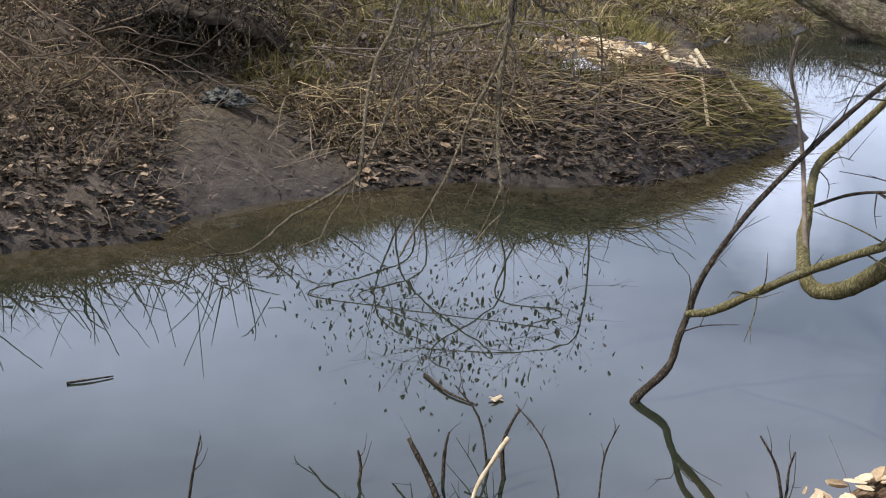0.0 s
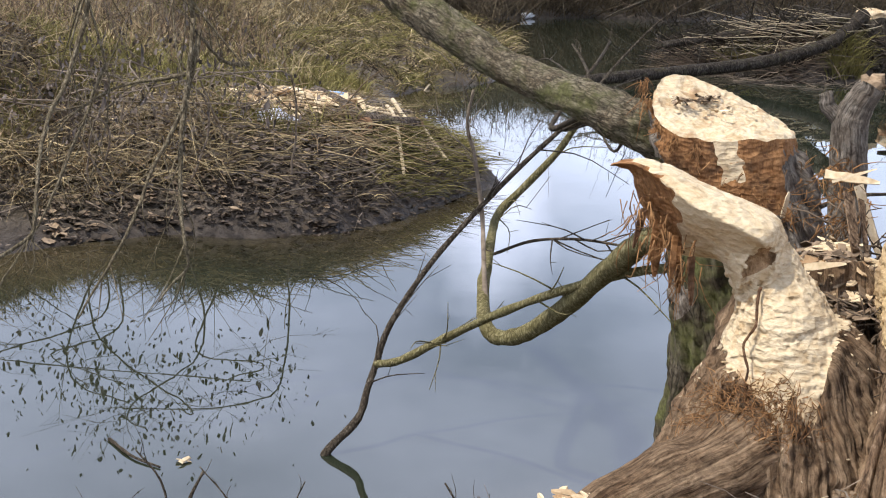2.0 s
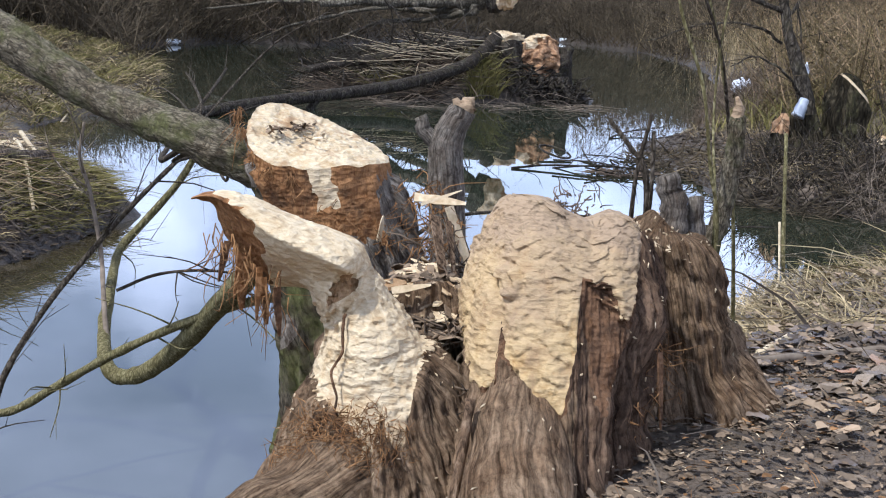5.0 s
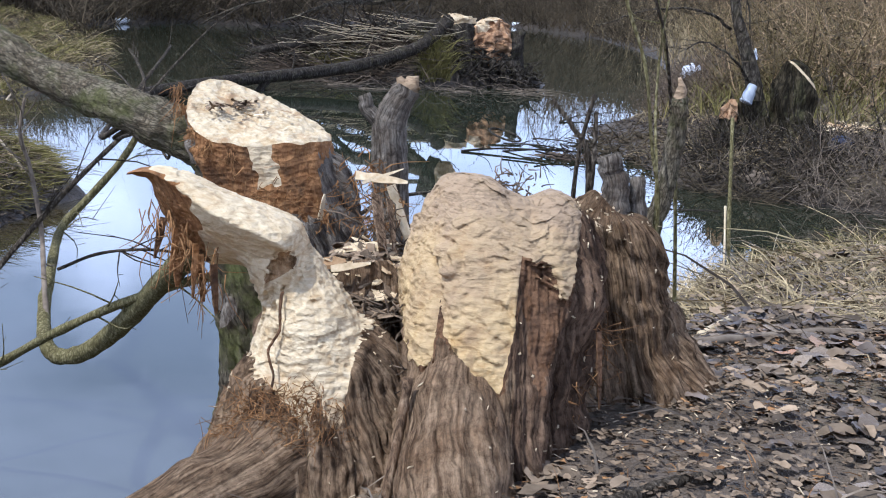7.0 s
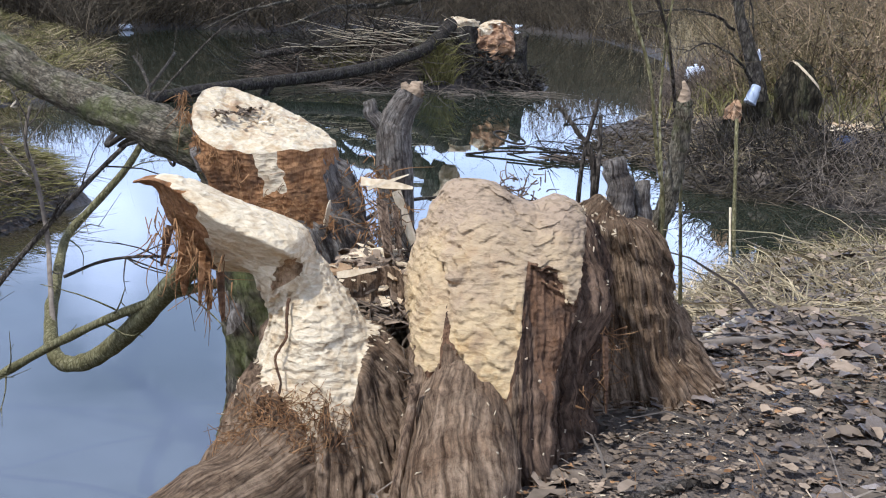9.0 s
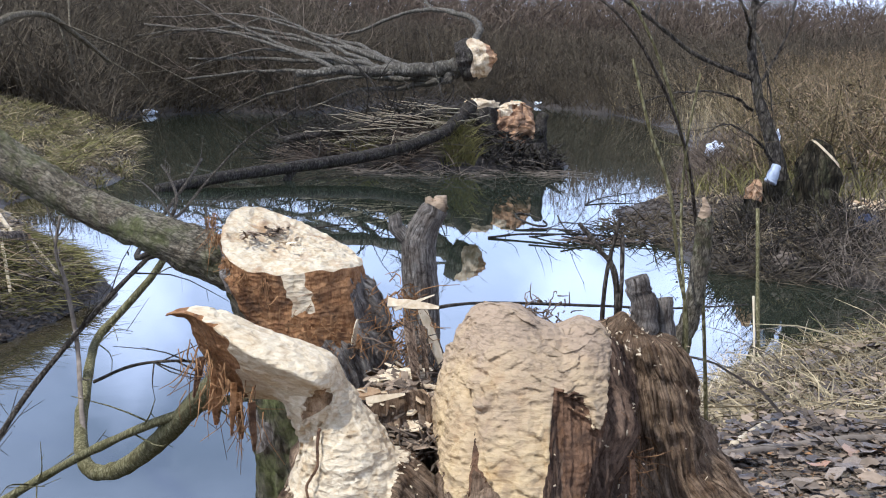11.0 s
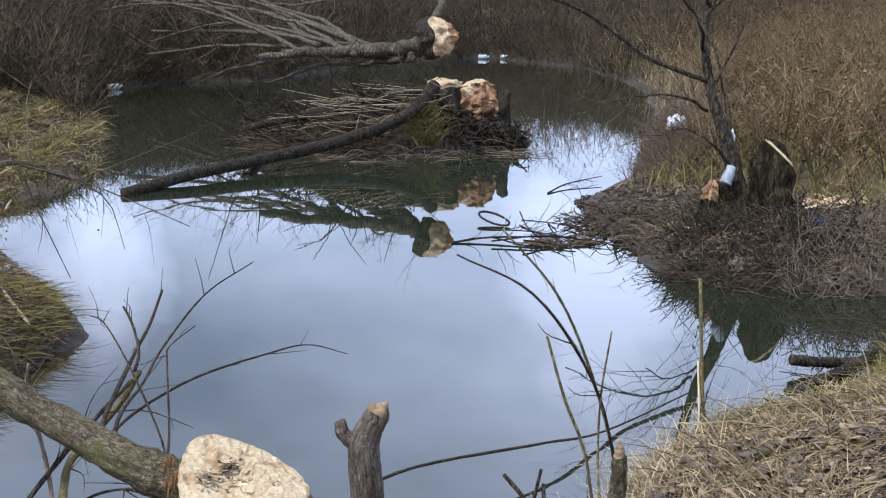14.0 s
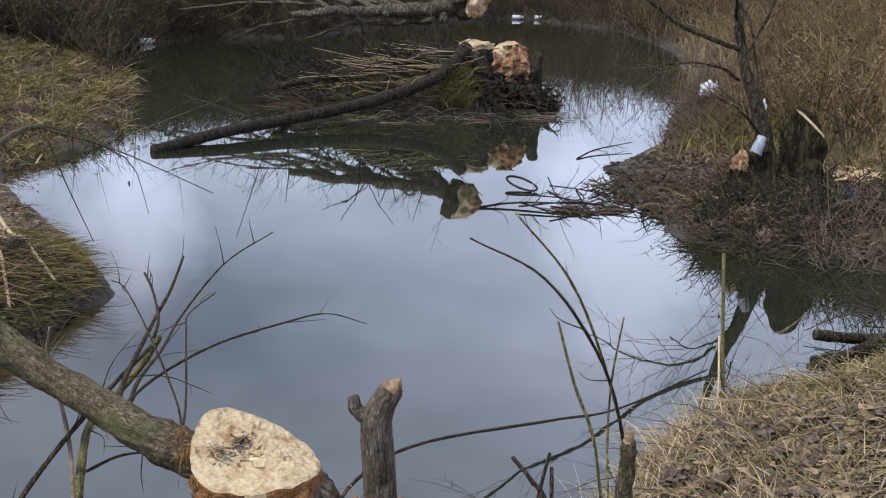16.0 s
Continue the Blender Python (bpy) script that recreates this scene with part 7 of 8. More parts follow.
skin = far_stem([(8.2, 8.95, 0.1, 0.24, 0.24), (8.21, 8.95, 0.3, 0.17, 0.17), (8.2, 8.97, 0.5, 0.12, 0.12), (8.19, 8.99, 0.62, 0.1, 0.1), (8.19, 8.99, 0.64, 0.02, 0.02)], lambda p, t, v: 0.02 * noise.noise(Vector((t * 5, p[2] * 3, 4.0))) + 0.02 * n3(p, 9), 30, 40)
part("bark", split_skin(skin, [], "bark")["bark"], MAT_STUMP_DARK, bank_stump)
skin = far_stem([(8.0, 9.05, 0.2, 0.10, 0.10), (8.0, 9.05, 0.42, 0.06, 0.06), (8.01, 9.05, 0.52, 0.055, 0.05), (8.03, 9.05, 0.60, 0.03, 0.03), (8.03, 9.05, 0.63, 0.008, 0.008)], lambda p, t, v: 0.03 * noise.noise(Vector((t * 5, p[2] * 3, 4.0))) + 0.03 * n3(p, 9) + (chisel(p, 0.06, 0.8) if v > 0.4 else 0), 40, 50)
made = split_skin(skin, [("gnawed_face", field(skin, lambda p, t, v: p[2] - 0.44 + 0.1 * n3(p, 8)))], "bark")
stub = part("stub", made["bark"], MAT_STUMP_DARK, bank_stump)
part("gnawed_face", made["gnawed_face"], MAT_ORANGE, stub, "orange-brown gnawed wood")

bank_tree = tagged(new("bank_willow"), "slender bare willow growing from the gnawed bank stump", "tree")
RTREE = [(8.33, 8.97, 0.3), (8.28, 9.02, 0.5), (8.225, 9.086, 0.875), (8.083, 9.207, 1.374), (8.051, 9.299, 1.827), (8.087, 9.334, 2.211), (8.011, 9.396, 2.589), (7.916, 9.473, 3.059)]
part("trunk", tube(RTREE, 0.075, 0.022, 14, 60, 0.006, 0.08, 3, (0.10, 0.085, 0.065, 0.045, 0.036, 0.030, 0.024, 0.018)), MAT_WILLOW_DARK, bank_tree)
RLIMBS = [([(8.08, 9.209, 1.446), (7.533, 9.391, 1.668), (6.926, 9.462, 2.021), (6.332, 9.493, 2.199), (5.864, 9.425, 2.371), (5.211, 9.326, 2.496)], 0.026), ([(8.05, 9.3, 1.9), (8.03, 9.1, 1.7), (8.012, 9.004, 1.5), (7.995, 8.887, 1.224)], 0.02),
          ([(8.0, 9.4, 2.6), (7.5, 9.3, 2.5), (7.0, 9.0, 2.3), (6.6, 8.7, 1.9)], 0.022), ([(8.06, 9.3, 1.7), (7.7, 8.9, 1.9), (7.3, 8.6, 2.1), (6.8, 8.3, 2.4)], 0.022), ([(7.95, 9.45, 2.9), (7.6, 9.8, 3.4), (7.2, 10.2, 3.7)], 0.02),
          ([(8.08, 9.2, 1.4), (8.5, 9.4, 1.8), (8.9, 9.7, 2.4)], 0.018), ([(8.25, 9.05, 0.7), (7.9, 8.9, 0.95), (7.65, 9.0, 1.1), (7.45, 9.1, 1.0)], 0.016), ([(8.05, 9.3, 2.0), (8.4, 9.1, 2.5), (8.6, 9.0, 3.0)], 0.018), ([(8.1, 9.25, 1.2), (7.75, 9.3, 1.35), (7.4, 9.5, 1.3), (7.1, 9.8, 1.15)], 0.016),
          ([(8.08, 9.32, 2.1), (7.8, 9.0, 2.6), (7.4, 8.7, 2.9), (7.0, 8.6, 3.0)], 0.018)]
for k, (c, r) in enumerate(RLIMBS):
    lo = part("limb", tube(c, 0.85 * r, r * 0.3, 7, 6 * len(c), 0.012, 0.1, k), MAT_WILLOW_DARK, bank_tree)
    tagged(part("twig_spray", sprigs(c, 14, 0.75, 0.0035, 400 + k, 0.15, 0.8, 0.1, 3), MAT_BRUSH_DARK, lo), kind="stuff")


tangle("root_tangle", (7.7, 8.2), (0.7, 0.65), 700, 0.34, 0.004, MAT_BRUSH_DARK, "tangled dark roots and twigs along the eroded bank", 501)
tangle("root_tangle", (8.3, 7.55), (0.8, 0.45), 800, 0.26, 0.003, MAT_ROOT, "tangled grey roots hanging at the water's edge", 502, 0.9, 0.25)
tangle("root_tangle", (7.9, 9.8), (0.5, 1.2), 450, 0.2, 0.007, MAT_BRUSH_DARK, "brown twigs heaped on the low island point", 503)
tangle("root_tangle", (8.05, 8.35), (0.85, 0.75), 1000, 0.26, 0.005, MAT_LOG_WET, "dark roots under the bank stump", 504, 0.8, 0.12)
grass("bank_straw", (7.2, 7.2, 10.0, 9.6), 2600, 0.1, 2.2, 0.14, 1.8, 0.0035, MAT_GRASS, "flattened dry straw round the bank stump", 509, lambda x, y: np.sin(4.1 * x) * np.sin(3.7 * y) > -0.3, 1.0)
grass("bank_straw", (7.0, 7.0, 10.0, 9.6), 500, 0.0, 1.4, 0.3, 1.5, 0.0035, MAT_ROOT, "grey stems hanging over the eroded bank", 510, None, 1.1, (-0.5, -0.5))
litter_on("bank_leaves", (7.0, 7.0, 10.5, 11.8), 5500, 0.0, 1.6, 0.06, MAT_LEAF_BLACK, "dark dead leaves over the eroded bank", 507)
litter_on("bank_leaves", (7.0, 7.0, 10.5, 11.8), 500, 0.5, 1.8, 0.06, MAT_LEAF, "grey-brown dead leaves over the eroded bank", 508)
chips("wood_chips", [(8.0, 9.0, 0, 0.10), (7.92, 8.95, 0, 0.08)], 90, 0.06, 506, "pale wood chips at the foot of the bank stump")


def bottle(points, r, mat, label, name="plastic_bottle", cap=None):
    """A drinks bottle lying along two points: body with waist, shoulder, neck and cap."""
    a, b = np.array(points[0], float), np.array(points[1], float)
    stops, radii = [0, 0.02, 0.3, 0.42, 0.55, 0.7, 0.82, 0.9, 0.93], [0.8, 1, 1, 0.9, 1, 0.98, 0.6, 0.36, 0.36]
    d = (b - a)
    axis = d / np.linalg.norm(d)
    u = np.cross(axis, (0.1, 0.2, 1))
    u /= np.linalg.norm(u)
    w = np.cross(axis, u)
    verts, faces, ns = [], [], 14
    for s, k in zip(stops, radii):
        verts += [a + d * s + r * k * (math.cos(6.2832 * j / ns) * u + math.sin(6.2832 * j / ns) * w) for j in range(ns)]
    for i in range(len(stops) - 1):
        faces += [(i * ns + j, i * ns + (j + 1) % ns, (i + 1) * ns + (j + 1) % ns, (i + 1) * ns + j) for j in range(ns)]
    faces += [tuple(range(ns))[::-1], tuple((len(stops) - 1) * ns + j for j in range(ns))]
    ob = tagged(part(name, (verts, faces), mat), label, "bottle")
    part("cap", tube([a + d * 0.93, a + d], r * 0.42, r * 0.42, 12, 3), cap or MAT_WHITE, ob)
    return ob


def crumpled(name, center, size, mat, label, seed, category="litter", flat=0.45):
    """A crumpled sheet or bag: a dented, folded shell."""
    rng = np.random.default_rng(seed)
    nu, nv, verts, faces = 22, 14, [], []
    for i in range(nv):
        for j in range(nu):
            ph, th = math.pi * i / (nv - 1), 2 * math.pi * j / nu
            d = Vector((math.sin(ph) * math.cos(th), math.sin(ph) * math.sin(th), math.cos(ph)))
            k = 1 + 0.55 * noise.noise(d * 2.2 + Vector((seed, 0, 0))) + 0.35 * noise.noise(d * 5.1 + Vector((0, seed, 0)))
            verts.append((center[0] + d.x * k * size[0], center[1] + d.y * k * size[1], max(center[2] + d.z * k * size[2], center[2] - size[2] * flat)))
    for i in range(nv - 1):
        for j in range(nu):
            faces.append((i * nu + j, i * nu + (j + 1) % nu, (i + 1) * nu + (j + 1) % nu, (i + 1) * nu + j))
    return tagged(part(name, (verts, faces), mat, None, "", False), label, category)


cup = tagged(part("plastic_cup", tube([(8.05, 8.90, 0.63), (8.075, 8.90, 0.70), (8.105, 8.905, 0.765)], 0.052, 0.040, 16, 8, 0, 0.1), MAT_CUP), "white plastic cup wedged on the bank stump", "cup")
part("rim", tube([(8.045, 8.90, 0.622), (8.051, 8.90, 0.634)], 0.055, 0.054, 16, 3), MAT_CUP, cup)
crumpled("plastic_bag", (8.40, 8.12, ground_z(8.4, 8.12) + 0.05), (0.12, 0.08, 0.08), MAT_NAVY, "dark blue crumpled plastic bag among wood chips", 3)
crumpled("foam_block", (7.55, 8.05, 0.09), (0.13, 0.07, 0.08), MAT_ROOT, "dirty grey foam lump at the water's edge", 5)
crumpled("plastic_sheet", (12.4, 15.1, ground_z(12.4, 15.1) + 0.12), (0.16, 0.12, 0.14), MAT_BAG, "crumpled white plastic caught in the far reeds", 6)
crumpled("plastic_sheet", (8.26, 9.12, 0.98), (0.03, 0.03, 0.07), MAT_BAG, "pale plastic scrap caught on the bank willow", 7, "litter", 1.0)

# ---- far islet: gnawed stump, logs and the fallen willow ----
islet_stump = tagged(new("islet_stump"), "broad dark willow stump with orange gnawed top on an islet", "tree stump")


def wood_f(p, t, v):
    side = (p - np.array((9.85, 16.43, 0.0))) @ VIEW_R
    return min(p[2] - 0.40 - 0.12 * abs(side) - 0.12 * n3(p, 3.5, 2) + 0.2 * math.exp(-((side - 0.08) / 0.12) ** 2), 0.33 - side)


skin = far_stem([(9.85, 16.45, -0.05, 0.62, 0.5), (9.86, 16.44, 0.12, 0.5, 0.42), (9.86, 16.44, 0.35, 0.42, 0.36), (9.87, 16.45, 0.58, 0.38, 0.34), (9.92, 16.46, 0.74, 0.27, 0.27), (9.93, 16.46, 0.86, 0.15, 0.18), (9.93, 16.46, 0.91, 0.03, 0.03)],
                lambda p, t, v: 0.07 * noise.noise(Vector((t * 3.2, p[2] * 2, 1.0))) + 0.08 * n3(p, 4) + 0.025 * n3(p, 14) + (chisel(p, 0.16, 0.8) if p[2] > 0.4 else 0), 80, 110)
made = split_skin(skin, [("gnawed_rim", field(skin, lambda p, t, v: min(wood_f(p, t, v), 0.14 * n3(p, 5, 7) + 0.5 * (p[2] - 0.82)))), ("gnawed_face", field(skin, wood_f))], "bark")
part("gnawed_rim", made["gnawed_rim"], MAT_PALE_FAR, islet_stump, "cream gnawed wood")
part("bark", made["bark"], MAT_LOG_WET, islet_stump)
part("gnawed_face", made["gnawed_face"], MAT_ORANGE, islet_stump, "orange gnawed wood")
skin = far_stem([(9.45, 16.45, 0.2, 0.34, 0.3), (9.42, 16.47, 0.5, 0.27, 0.25), (9.40, 16.5, 0.75, 0.25, 0.22), (9.38, 16.52, 0.88, 0.18, 0.16), (9.38, 16.52, 0.93, 0.04, 0.04)], lambda p, t, v: 0.05 * noise.noise(Vector((t * 3.0, p[2] * 2, 6.0))) + 0.05 * n3(p, 4, 3) + (chisel(p, 0.14, 0.8) if p[2] > 0.7 else 0), 40, 60)
made = split_skin(skin, [("gnawed_face", field(skin, lambda p, t, v: p[2] - 0.80 - 0.1 * n3(p, 4)))], "bark")
lobe = part("bark", made["bark"], MAT_LOG_WET, islet_stump)
part("gnawed_face", made["gnawed_face"], MAT_PALE_FAR, lobe, "cream and orange gnawed wood")
part("bark", tube([(10.28, 16.3, -0.05), (10.25, 16.3, 0.3), (10.27, 16.32, 0.62), (10.33, 16.33, 0.74)], 0.16, 0.06, 12, 16, 0.01, 0.2), MAT_LOG_WET, islet_stump)
for k in range(9):
    a = -2.6 + 0.36 * k
    x, y = 9.85 + 0.45 * math.cos(a), 16.42 + 0.4 * math.sin(a)
    part("root", tube([(x, y, 0.34), (x + 0.14 * math.cos(a), y + 0.14 * math.sin(a), 0.14), (x + 0.32 * math.cos(a), y + 0.3 * math.sin(a), -0.03)], 0.05, 0.025, 7, 10, 0.01, 0.15, k), MAT_LOG_WET, islet_stump)

ISLET_LOGS = [([(4.20, 13.73, 0.02), (4.228, 13.746, 0.025), (5.1, 14.27, 0.10), (5.962, 14.768, 0.14), (7.429, 15.466, 0.25), (8.428, 15.879, 0.46), (8.8, 16.08, 0.62), (9.15, 16.3, 0.84)], 0.055, 0.09, "long dark log slanting down from the islet into the water"),
              ([(6.486, 16.599, 0.30), (7.0, 16.55, 0.40), (7.559, 16.5, 0.50), (8.69, 16.418, 0.72), (9.2, 16.4, 0.8)], 0.045, 0.075, "dark branch jutting out from the islet"),
              ([(7.325, 15.948, 0.0), (7.85, 16.044, 0.10), (8.605, 16.237, 0.42)], 0.06, 0.07, "short dark log leaning on the islet"), ([(7.2, 16.7, 0.32), (8.0, 16.65, 0.52), (8.9, 16.55, 0.78)], 0.04, 0.06, "dark branch lying on the islet brush"),
              ([(8.55, 15.85, -0.02), (8.75, 16.0, 0.25), (8.9, 16.2, 0.55)], 0.05, 0.045, "thin grey prop branch against the islet stump"), ([(6.1, 14.83, 0.16), (6.0, 14.78, 0.06), (5.93, 14.75, -0.04)], 0.05, 0.045, "short stub under the long log")]
for k, (pts, r0, r1, label) in enumerate(ISLET_LOGS):
    lg = limb("log", pts, r0, r1, MAT_LOG_WET, label, "log", 12, 0.06, 8 * len(pts), k + 60, None, "logs on the islet")
tangle("brush_heap", (7.9, 17.0), (1.3, 0.7), 500, 1.0, 0.010, MAT_LOG_WET, "dark tangled brush below the fallen willow", 516, 0.5, 0.55)
tangle("brush_heap", (8.3, 16.5), (1.5, 0.65), 900, 0.8, 0.006, MAT_BRUSH, "brown brush heap around the islet stump", 511, 0.3, 0.16, "brushwood", 0.06, (3.25, 0.6))
tangle("brush_heap", (9.75, 16.1), (0.75, 0.4), 420, 0.25, 0.016, MAT_LOG_WET, "dark root mass under the islet stump", 517, 0.5, 0.15)
tangle("brush_heap", (8.5, 16.5), (1.1, 0.45), 170, 1.0, 0.006, MAT_REED, "pale dry canes on the islet brush heap", 512, 0.14, 0.42, "brushwood", 0.025, (3.3, 0.35))
tangle("brush_heap", (8.6, 15.6), (1.6, 0.8), 130, 0.8, 0.005, MAT_ROOT, "grey twigs floating before the islet", 513, 0.05, 0.02)
grass("islet_grass", (6.8, 15.8, 9.0, 17.2), 4200, -3, 3, 0.42, 0.9, 0.006, MAT_GRASS_GREEN, "yellowish grass on the islet", 514, lambda x, y: np.hypot((x - 9.2) / 1.8, (y - 16.5) / 0.7) < 1)

fallen = tagged(new("fallen_willow"), "fallen bare grey willow with an orange gnawed butt", "fallen tree")
part("trunk", tube([(9.60, 17.10, 1.43), (9.45, 17.2, 1.38), (9.25, 17.3, 1.32), (8.7, 17.6, 1.24), (8.0, 17.9, 1.2), (7.3, 18.2, 1.1)], 0.15, 0.05, 14, 50, 0.03, 0.14, 2), MAT_GREY_LIMB, fallen)
skin = far_stem([(9.42, 17.22, 1.40, 0.26, 0.27), (9.55, 17.12, 1.45, 0.27, 0.28), (9.68, 17.03, 1.50, 0.24, 0.24), (9.78, 16.96, 1.54, 0.12, 0.14), (9.80, 16.95, 1.55, 0.02, 0.02)], lambda p, t, v: 0.05 * noise.noise(Vector((t * 2.5, v * 4, 6.0))) + 0.07 * n3(p, 5, 3) + (chisel(p, 0.20, 0.9) if v > 0.3 else 0), 60, 80)
made = split_skin(skin, [("gnawed_rim", field(skin, lambda p, t, v: min(v - 0.3 - 0.1 * n3(p, 5), 0.62 - v + 0.5 * n3(p, 6, 4)))), ("gnawed_face", field(skin, lambda p, t, v: v - 0.3 - 0.1 * n3(p, 5)))], "bark")
butt = part("butt", made["bark"], MAT_LOG_WET, fallen)
part("gnawed_face", made["gnawed_face"], MAT_ORANGE, butt, "orange gnawed wood")
part("gnawed_rim", made["gnawed_rim"], MAT_PALE_FAR, butt, "cream gnawed wood")
FLIMBS = [([(9.353, 17.2, 1.3), (8.426, 17.945, 1.25), (8.053, 18.323, 1.352), (7.668, 18.692, 1.618), (6.58, 19.285, 1.7), (5.554, 19.787, 1.777)], 0.075), ([(9.356, 17.2, 1.25), (8.755, 17.685, 1.2), (7.599, 18.505, 1.354), (6.117, 19.426, 1.319)], 0.085),
          ([(9.24, 17.2, 1.2), (8.514, 17.356, 1.15), (7.749, 17.583, 1.222), (6.73, 17.971, 1.192), (5.682, 18.199, 1.054)], 0.06), ([(9.241, 17.15, 1.15), (8.39, 17.083, 1.034), (7.663, 16.968, 0.984), (7.031, 17.009, 0.753)], 0.06),
          ([(9.45, 17.15, 1.5), (9.519, 17.078, 1.704), (9.646, 17.124, 1.905), (9.567, 17.279, 2.075), (9.186, 17.699, 2.155), (8.789, 18.0, 2.067), (8.236, 18.355, 1.778), (7.705, 18.678, 1.741)], 0.07), ([(9.186, 17.699, 2.139), (9.035, 17.773, 2.359), (8.778, 18.005, 2.59)], 0.035),
          ([(8.7, 17.7, 1.25), (8.2, 18.0, 1.6), (7.6, 18.4, 1.75), (7.0, 18.9, 2.1)], 0.045), ([(8.5, 17.5, 1.2), (7.8, 17.9, 1.1), (7.0, 18.2, 0.9), (6.4, 18.4, 0.6)], 0.04), ([(8.2, 18.1, 1.3), (7.4, 18.6, 1.5), (6.5, 19.0, 1.9), (5.8, 19.5, 2.4)], 0.04)]
rng = np.random.default_rng(91)
for k in range(5):
    x0 = rng.uniform(0.0, 1.0)
    a = np.array((9.35 - 1.6 * x0, 17.2 + 0.9 * x0, 1.3 - 0.1 * x0))
    reach, rise = rng.uniform(1.6, 3.6), rng.uniform(0.1, 1.0)
    FLIMBS.append(([a, a + (-0.3 * reach, 0.2 * reach + rng.normal(0, 0.2), 0.25 * rise + 0.15), a + (-0.65 * reach, 0.35 * reach + rng.normal(0, 0.4), 0.7 * rise + 0.1), a + (-reach, 0.5 * reach + rng.normal(0, 0.6), rise - 0.25)], rng.uniform(0.025, 0.05)))
def drawn_back(points, far=0.36):
    """Lets a limb reach away over the water, towards the far bank."""
    eye = np.array((0.55, 0.24, 1.81))
    return [eye + (np.array(p) - eye) * (1 + far * (i / (len(points) - 1)) ** 0.8) for i, p in enumerate(points)]


FLIMBS = [(drawn_back(c) if k != 5 else drawn_back(c, 0.1), r) for k, (c, r) in enumerate(FLIMBS)]
FLIMBS[5] = ([FLIMBS[4][0][4]] + drawn_back(FLIMBS[5][0], 0.36)[1:], FLIMBS[5][1])
for k, (c, r) in enumerate(FLIMBS):
    lo = part("limb", tube(c, r, r * 0.3, 8, 8 * len(c), 0.02, 0.10, k), MAT_GREY_LIMB, fallen)
    tagged(part("twig_spray", sprigs(c, 13, 1.1, 0.006, 600 + k, 0.25, 0.8, 0.3, 3), MAT_BRUSH, lo), kind="stuff")

# ---- things afloat and litter at the far bank ----
FLOAT = [([(6.11, 10.2), (6.5, 10.15), (7.12, 9.75)], 0.012), ([(6.68, 10.47), (6.9, 10.1), (7.3, 9.8)], 0.008), ([(7.33, 11.05), (7.1, 10.5), (7.0, 10.0)], 0.008), ([(7.43, 10.69), (7.2, 10.2), (6.9, 9.8)], 0.008), ([(6.4, 10.0), (6.9, 9.9), (7.4, 9.7)], 0.009),
         ([(6.6, 9.8), (7.0, 9.75), (7.4, 9.55)], 0.008), ([(8.44, 12.27), (8.9, 12.6), (9.53, 12.81)], 0.010), ([(7.2, 10.8), (7.3, 10.4), (7.6, 10.2)], 0.007)]
for k, (c, r) in enumerate(FLOAT):
    limb("floating_twig", [(x, y, 0.006 + 0.03 * ((k + i) % 3)) for i, (x, y) in enumerate(c)], r, r * 0.5, MAT_LOG_WET, "dark twig floating on the still water", "twig", 6, 0.1, 14, k + 700, (6, 0.35, 0.004, 720 + k, 0.15, 0.8, 0.05, 1), "twigs afloat before the islet")
tangle("floating_debris", (7.05, 9.85), (0.35, 0.18), 110, 0.2, 0.006, MAT_BRUSH, "small raft of floating plant debris", 730, 0.1, 0.02)
loop = [(6.95 + 0.11 * math.cos(a), 10.9 + 0.22 * math.sin(a), 0.05 + 0.03 * math.sin(a)) for a in np.linspace(0, 6.1, 12)]
limb("floating_twig", loop, 0.012, 0.010, MAT_LOG_WET, "dark looped root floating on the water", "twig", 7, 0.05, 40)
bottle([(7.2, 26.1, 0.06), (7.5, 26.35, 0.06)], 0.06, MAT_WHITE, "white plastic bottle floating at the far bank")
for k, (x, y, mat, word) in enumerate([(20.9, 34.3, MAT_WHITE, "white"), (21.3, 34.0, MAT_BAG, "clear"), (20.2, 34.4, MAT_BAG, "clear"), (22.0, 33.4, MAT_GREEN, "green"), (20.5, 34.9, MAT_GREEN, "green")]):
    bottle([(x, y, 0.06), (x + 0.30, y - 0.12, 0.06)], 0.07, mat, word + " plastic bottle lying at the far bank")

# ---- litter and canes on the left spit ----
def above(points, r):
    return [(x, y, max(z, ground_z(x, y) + r)) for x, y, z in points]



limb("cut_cane", above([(1.894, 9.147, 0.42), (1.94, 8.85, 0.3), (1.98, 8.6, 0.26), (2.03, 8.35, 0.2), (2.073, 8.093, 0.10)], 0.03), 0.014, 0.012, MAT_REED, "pale stripped cane lying down the spit", "cane", 8, 0.05, None, 1, None, "stripped canes on the spit")
limb("cut_cane", above([(1.828, 8.956, 0.40), (1.81, 8.6, 0.3), (1.79, 8.3, 0.24), (1.76, 7.95, 0.1), (1.737, 7.651, 0.03)], 0.03), 0.012, 0.010, MAT_REED, "pale stripped cane lying down the spit", "cane", 8, 0.05, None, 2, None, "stripped canes on the spit")
limb("cut_cane", lying([(1.45, 8.75), (1.7, 8.6), (1.95, 8.55)], 0.02), 0.012, 0.010, MAT_REED, "pale stripped cane lying across the spit", "cane", 8, 0.05, None, 3, None, "stripped canes on the spit")
limb("cut_cane", lying([(1.6, 11.6), (2.0, 11.9), (2.6, 12.6), (3.0, 13.6)], 0.02), 0.014, 0.010, MAT_REED, "pale stripped stick lying along the shore", "cane", 8, 0.08, None, 4, None, "stripped canes on the spit")
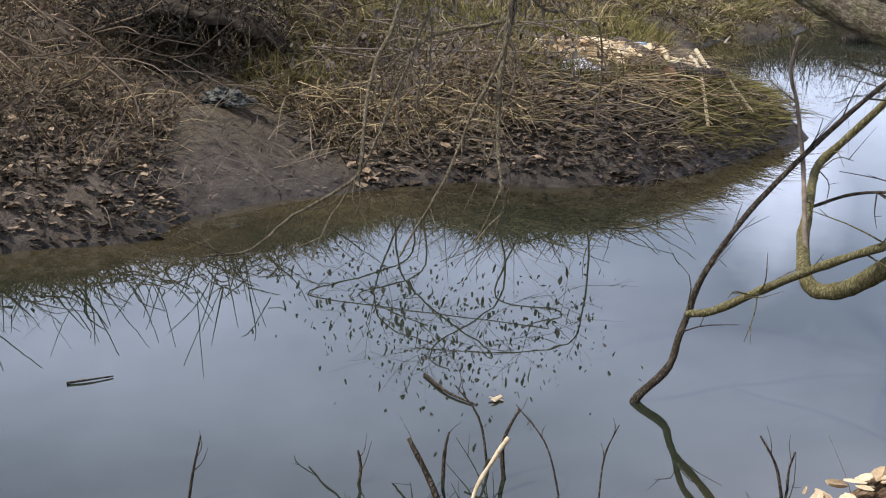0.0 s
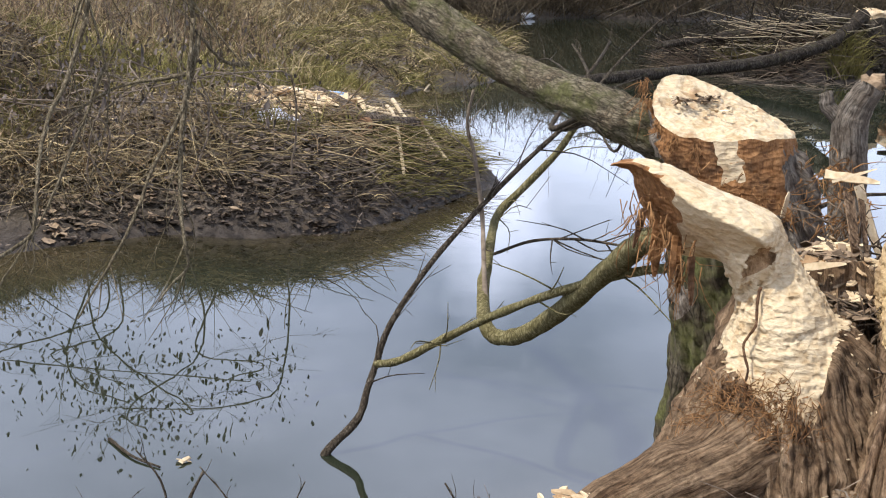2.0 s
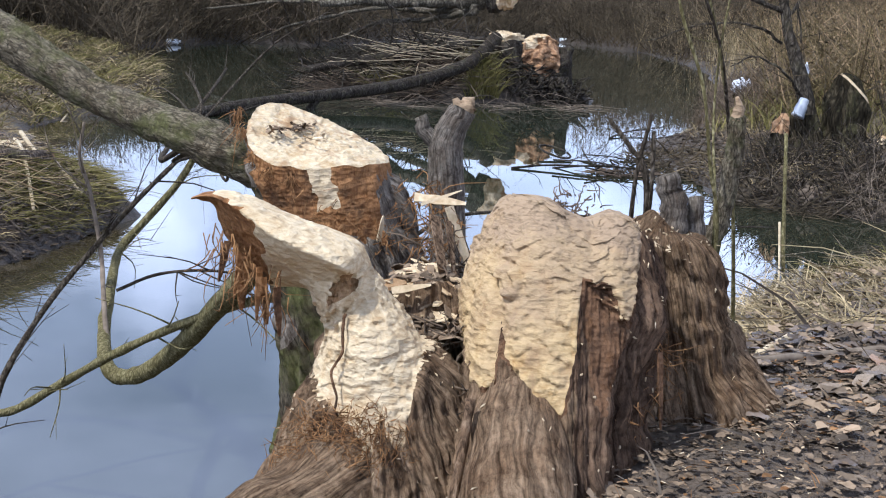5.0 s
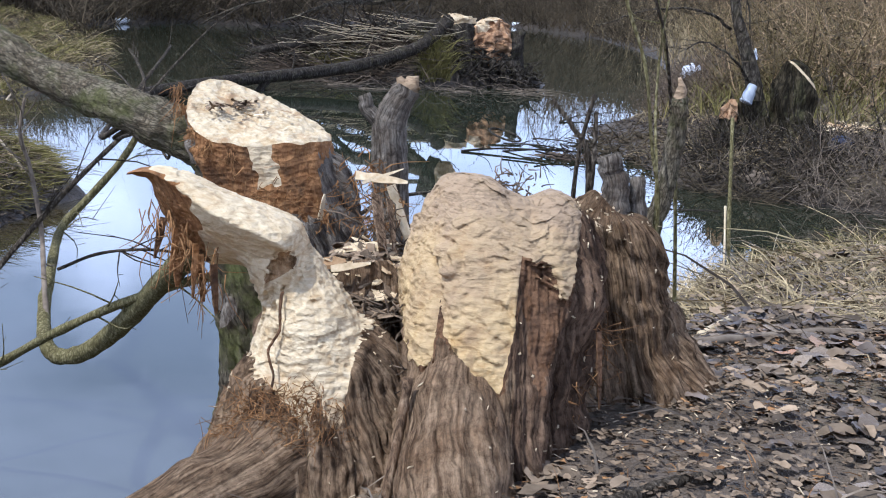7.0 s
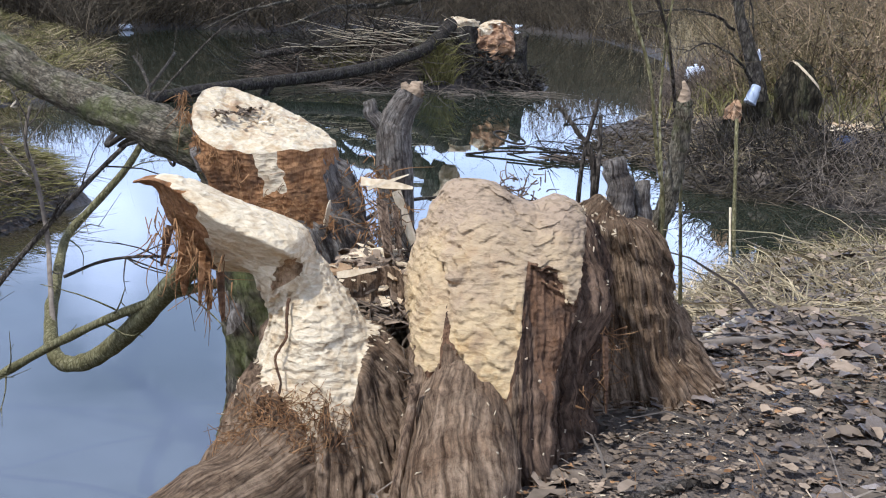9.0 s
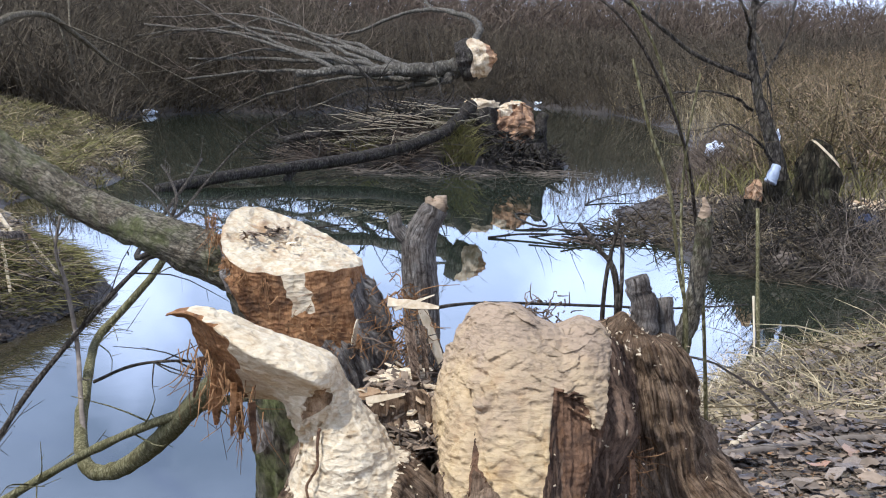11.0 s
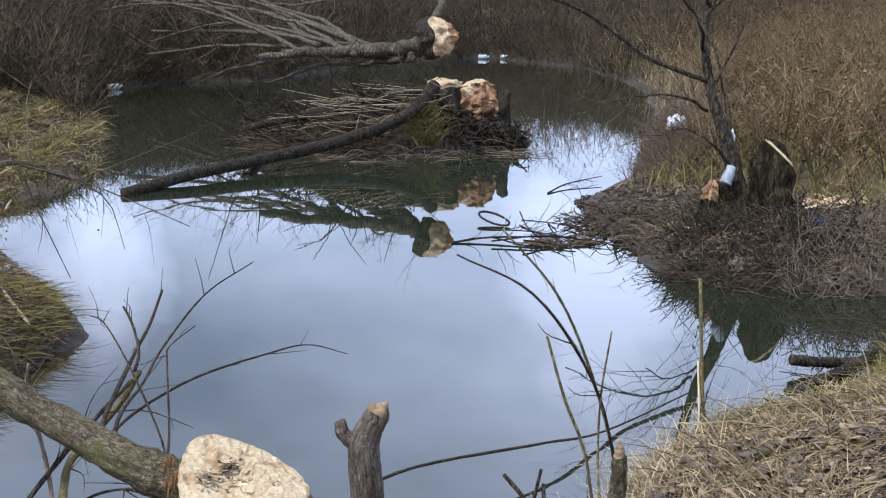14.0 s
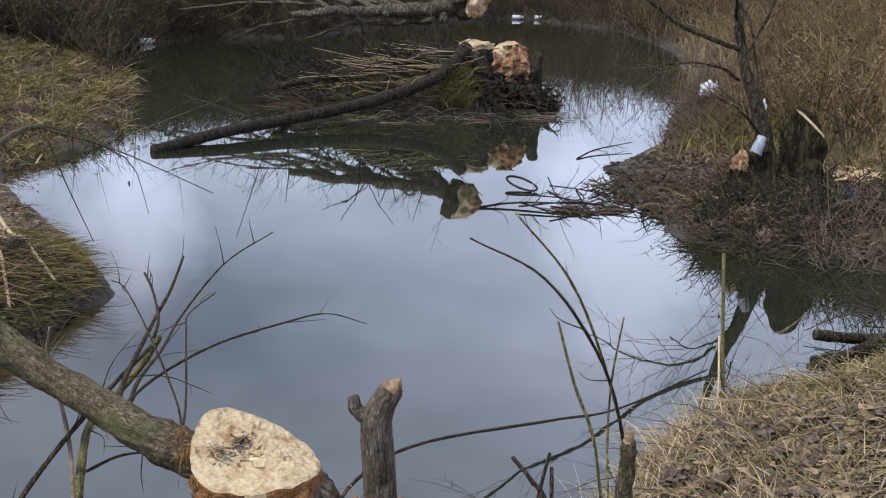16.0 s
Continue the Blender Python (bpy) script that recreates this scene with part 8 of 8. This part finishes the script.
limb("cut_cane", lying([(1.9, 11.2), (2.1, 11.8), (2.5, 12.2)], 0.02), 0.013, 0.010, MAT_REED, "pale stripped stick lying along the shore", "cane", 8, 0.08, None, 5, None, "stripped canes on the spit")
for k, (pts, r) in enumerate([([(1.36, 9.0, 0.46), (1.45, 8.6, 0.38), (1.505, 8.399, 0.31), (1.57, 8.10, 0.21)], 0.05), ([(1.95, 8.5, 0.27), (1.75, 8.3, 0.25), (1.5, 8.2, 0.24), (1.35, 8.25, 0.3)], 0.042)]):
    pts = above(pts, 0.9 * r)
    lg = limb("gnawed_log", pts, r, r * 0.95, MAT_BARK, "brown gnawed log lying on the spit", "log", 12, 0.06, 20, k + 80)
    e, d = np.array(pts[-1 if k == 0 else 0]), np.array(pts[-1 if k == 0 else 0]) - np.array(pts[-2 if k == 0 else 1])
    d /= np.linalg.norm(d)
    part("gnawed_end", tube([e - d * 0.01, e + d * 0.03, e + d * 0.055], r * 0.98, r * 0.4, 12, 6, 0, 0.06), MAT_ORANGE, lg, "orange gnawed end")
crumpled("plastic_bag", (1.0, 7.92, ground_z(1.0, 7.92) + 0.03), (0.11, 0.09, 0.045), MAT_BAG, "flattened pale grey plastic bag on the spit", 8)
bottle([(1.42, 9.40, ground_z(1.42, 9.40) + 0.05), (1.62, 9.10, ground_z(1.62, 9.10) + 0.055)], 0.04, MAT_BLUE, "blue plastic bottle lying behind the wood chips")
crumpled("crumpled_rag", (-0.87, 7.15, ground_z(-0.87, 7.15) + 0.04), (0.12, 0.08, 0.055), MAT_RAG, "crumpled dark checked wrapper lying on the mud", 9)
crumpled("plastic_scrap", (-1.98, 8.0, ground_z(-1.98, 8.0) + 0.25), (0.07, 0.05, 0.06), MAT_BAG, "pale blue plastic scrap caught in bank weeds", 11)
crumpled("plastic_scrap", (1.2, 12.6, ground_z(1.2, 12.6) + 0.04), (0.10, 0.07, 0.05), MAT_GREEN, "green plastic scrap on the spit", 12)
crumpled("plastic_scrap", (1.35, 11.9, ground_z(1.35, 11.9) + 0.04), (0.08, 0.06, 0.05), MAT_BAG, "white plastic scrap on the spit", 13)

# ---- single dead leaves lying on the near bank ----


def leaf_shape(seed):
    """One dry willow or poplar leaf, one unit long: a curled blade with thickness, a midrib and a stalk."""
    rng = np.random.default_rng(seed)
    slim, curl, bend, sway = rng.uniform(0.2, 0.36), rng.uniform(-0.04, 0.10), rng.normal(0, 0.08), rng.uniform(0, 6.28)
    verts, faces = [], []
    for x, wide in ((-0.5, 0.05), (-0.36, 0.62), (-0.14, 1.0), (0.1, 0.95), (0.3, 0.6), (0.5, 0.03)):
        for k in (-1, -0.5, 0, 0.5, 1):
            y = slim * wide * k * (1 + 0.12 * math.sin(sway + 9 * x + 2 * k))
            verts.append((x, y, abs(k) ** 1.6 * curl * wide + bend * x * x * 2 + 0.035 * math.sin(sway * 2 + 10 * x + 2 * k)))
    for i in range(5):
        faces += [(5 * i + k, 5 * i + k + 1, 5 * i + 6 + k, 5 * i + 5 + k) for k in range(4)]
    stalk, ends = tube([(-0.48, 0, bend * 0.45), (-0.6, 0.02, bend * 0.6), (-0.75, 0.03, bend * 0.5)], 0.012, 0.008, 4, 4)
    return mesh_from("dead_leaf", verts + [tuple(p) for p in stalk], faces + [tuple(i + len(verts) for i in f) for f in ends], MAT_LEAF_SINGLE)


LEAF_SHAPES = [leaf_shape(k) for k in range(9)]
rng = np.random.default_rng(404)
leaf_xy = np.stack([rng.uniform(1.7, 3.1, 900), rng.uniform(1.1, 2.75, 900)], 1)
leaf_xy = leaf_xy[(np.hypot(leaf_xy[:, 0] - 1.75, leaf_xy[:, 1] - 2.05) > 0.48) & (shore_distance(leaf_xy[:, 0], leaf_xy[:, 1]) > 0.25)][:290]
for (x, y), z in zip(leaf_xy, height(leaf_xy[:, 0], leaf_xy[:, 1])):
    leaf = new("dead_leaf", LEAF_SHAPES[rng.integers(9)])
    k = rng.uniform(0.035, 0.08)
    leaf.parent, leaf.matrix_basis = ground, pose(x, y, z + 0.013, rng.normal(0, 9), rng.normal(0, 9), rng.uniform(0, 360)) @ Matrix.Diagonal((k, k, k, 1))
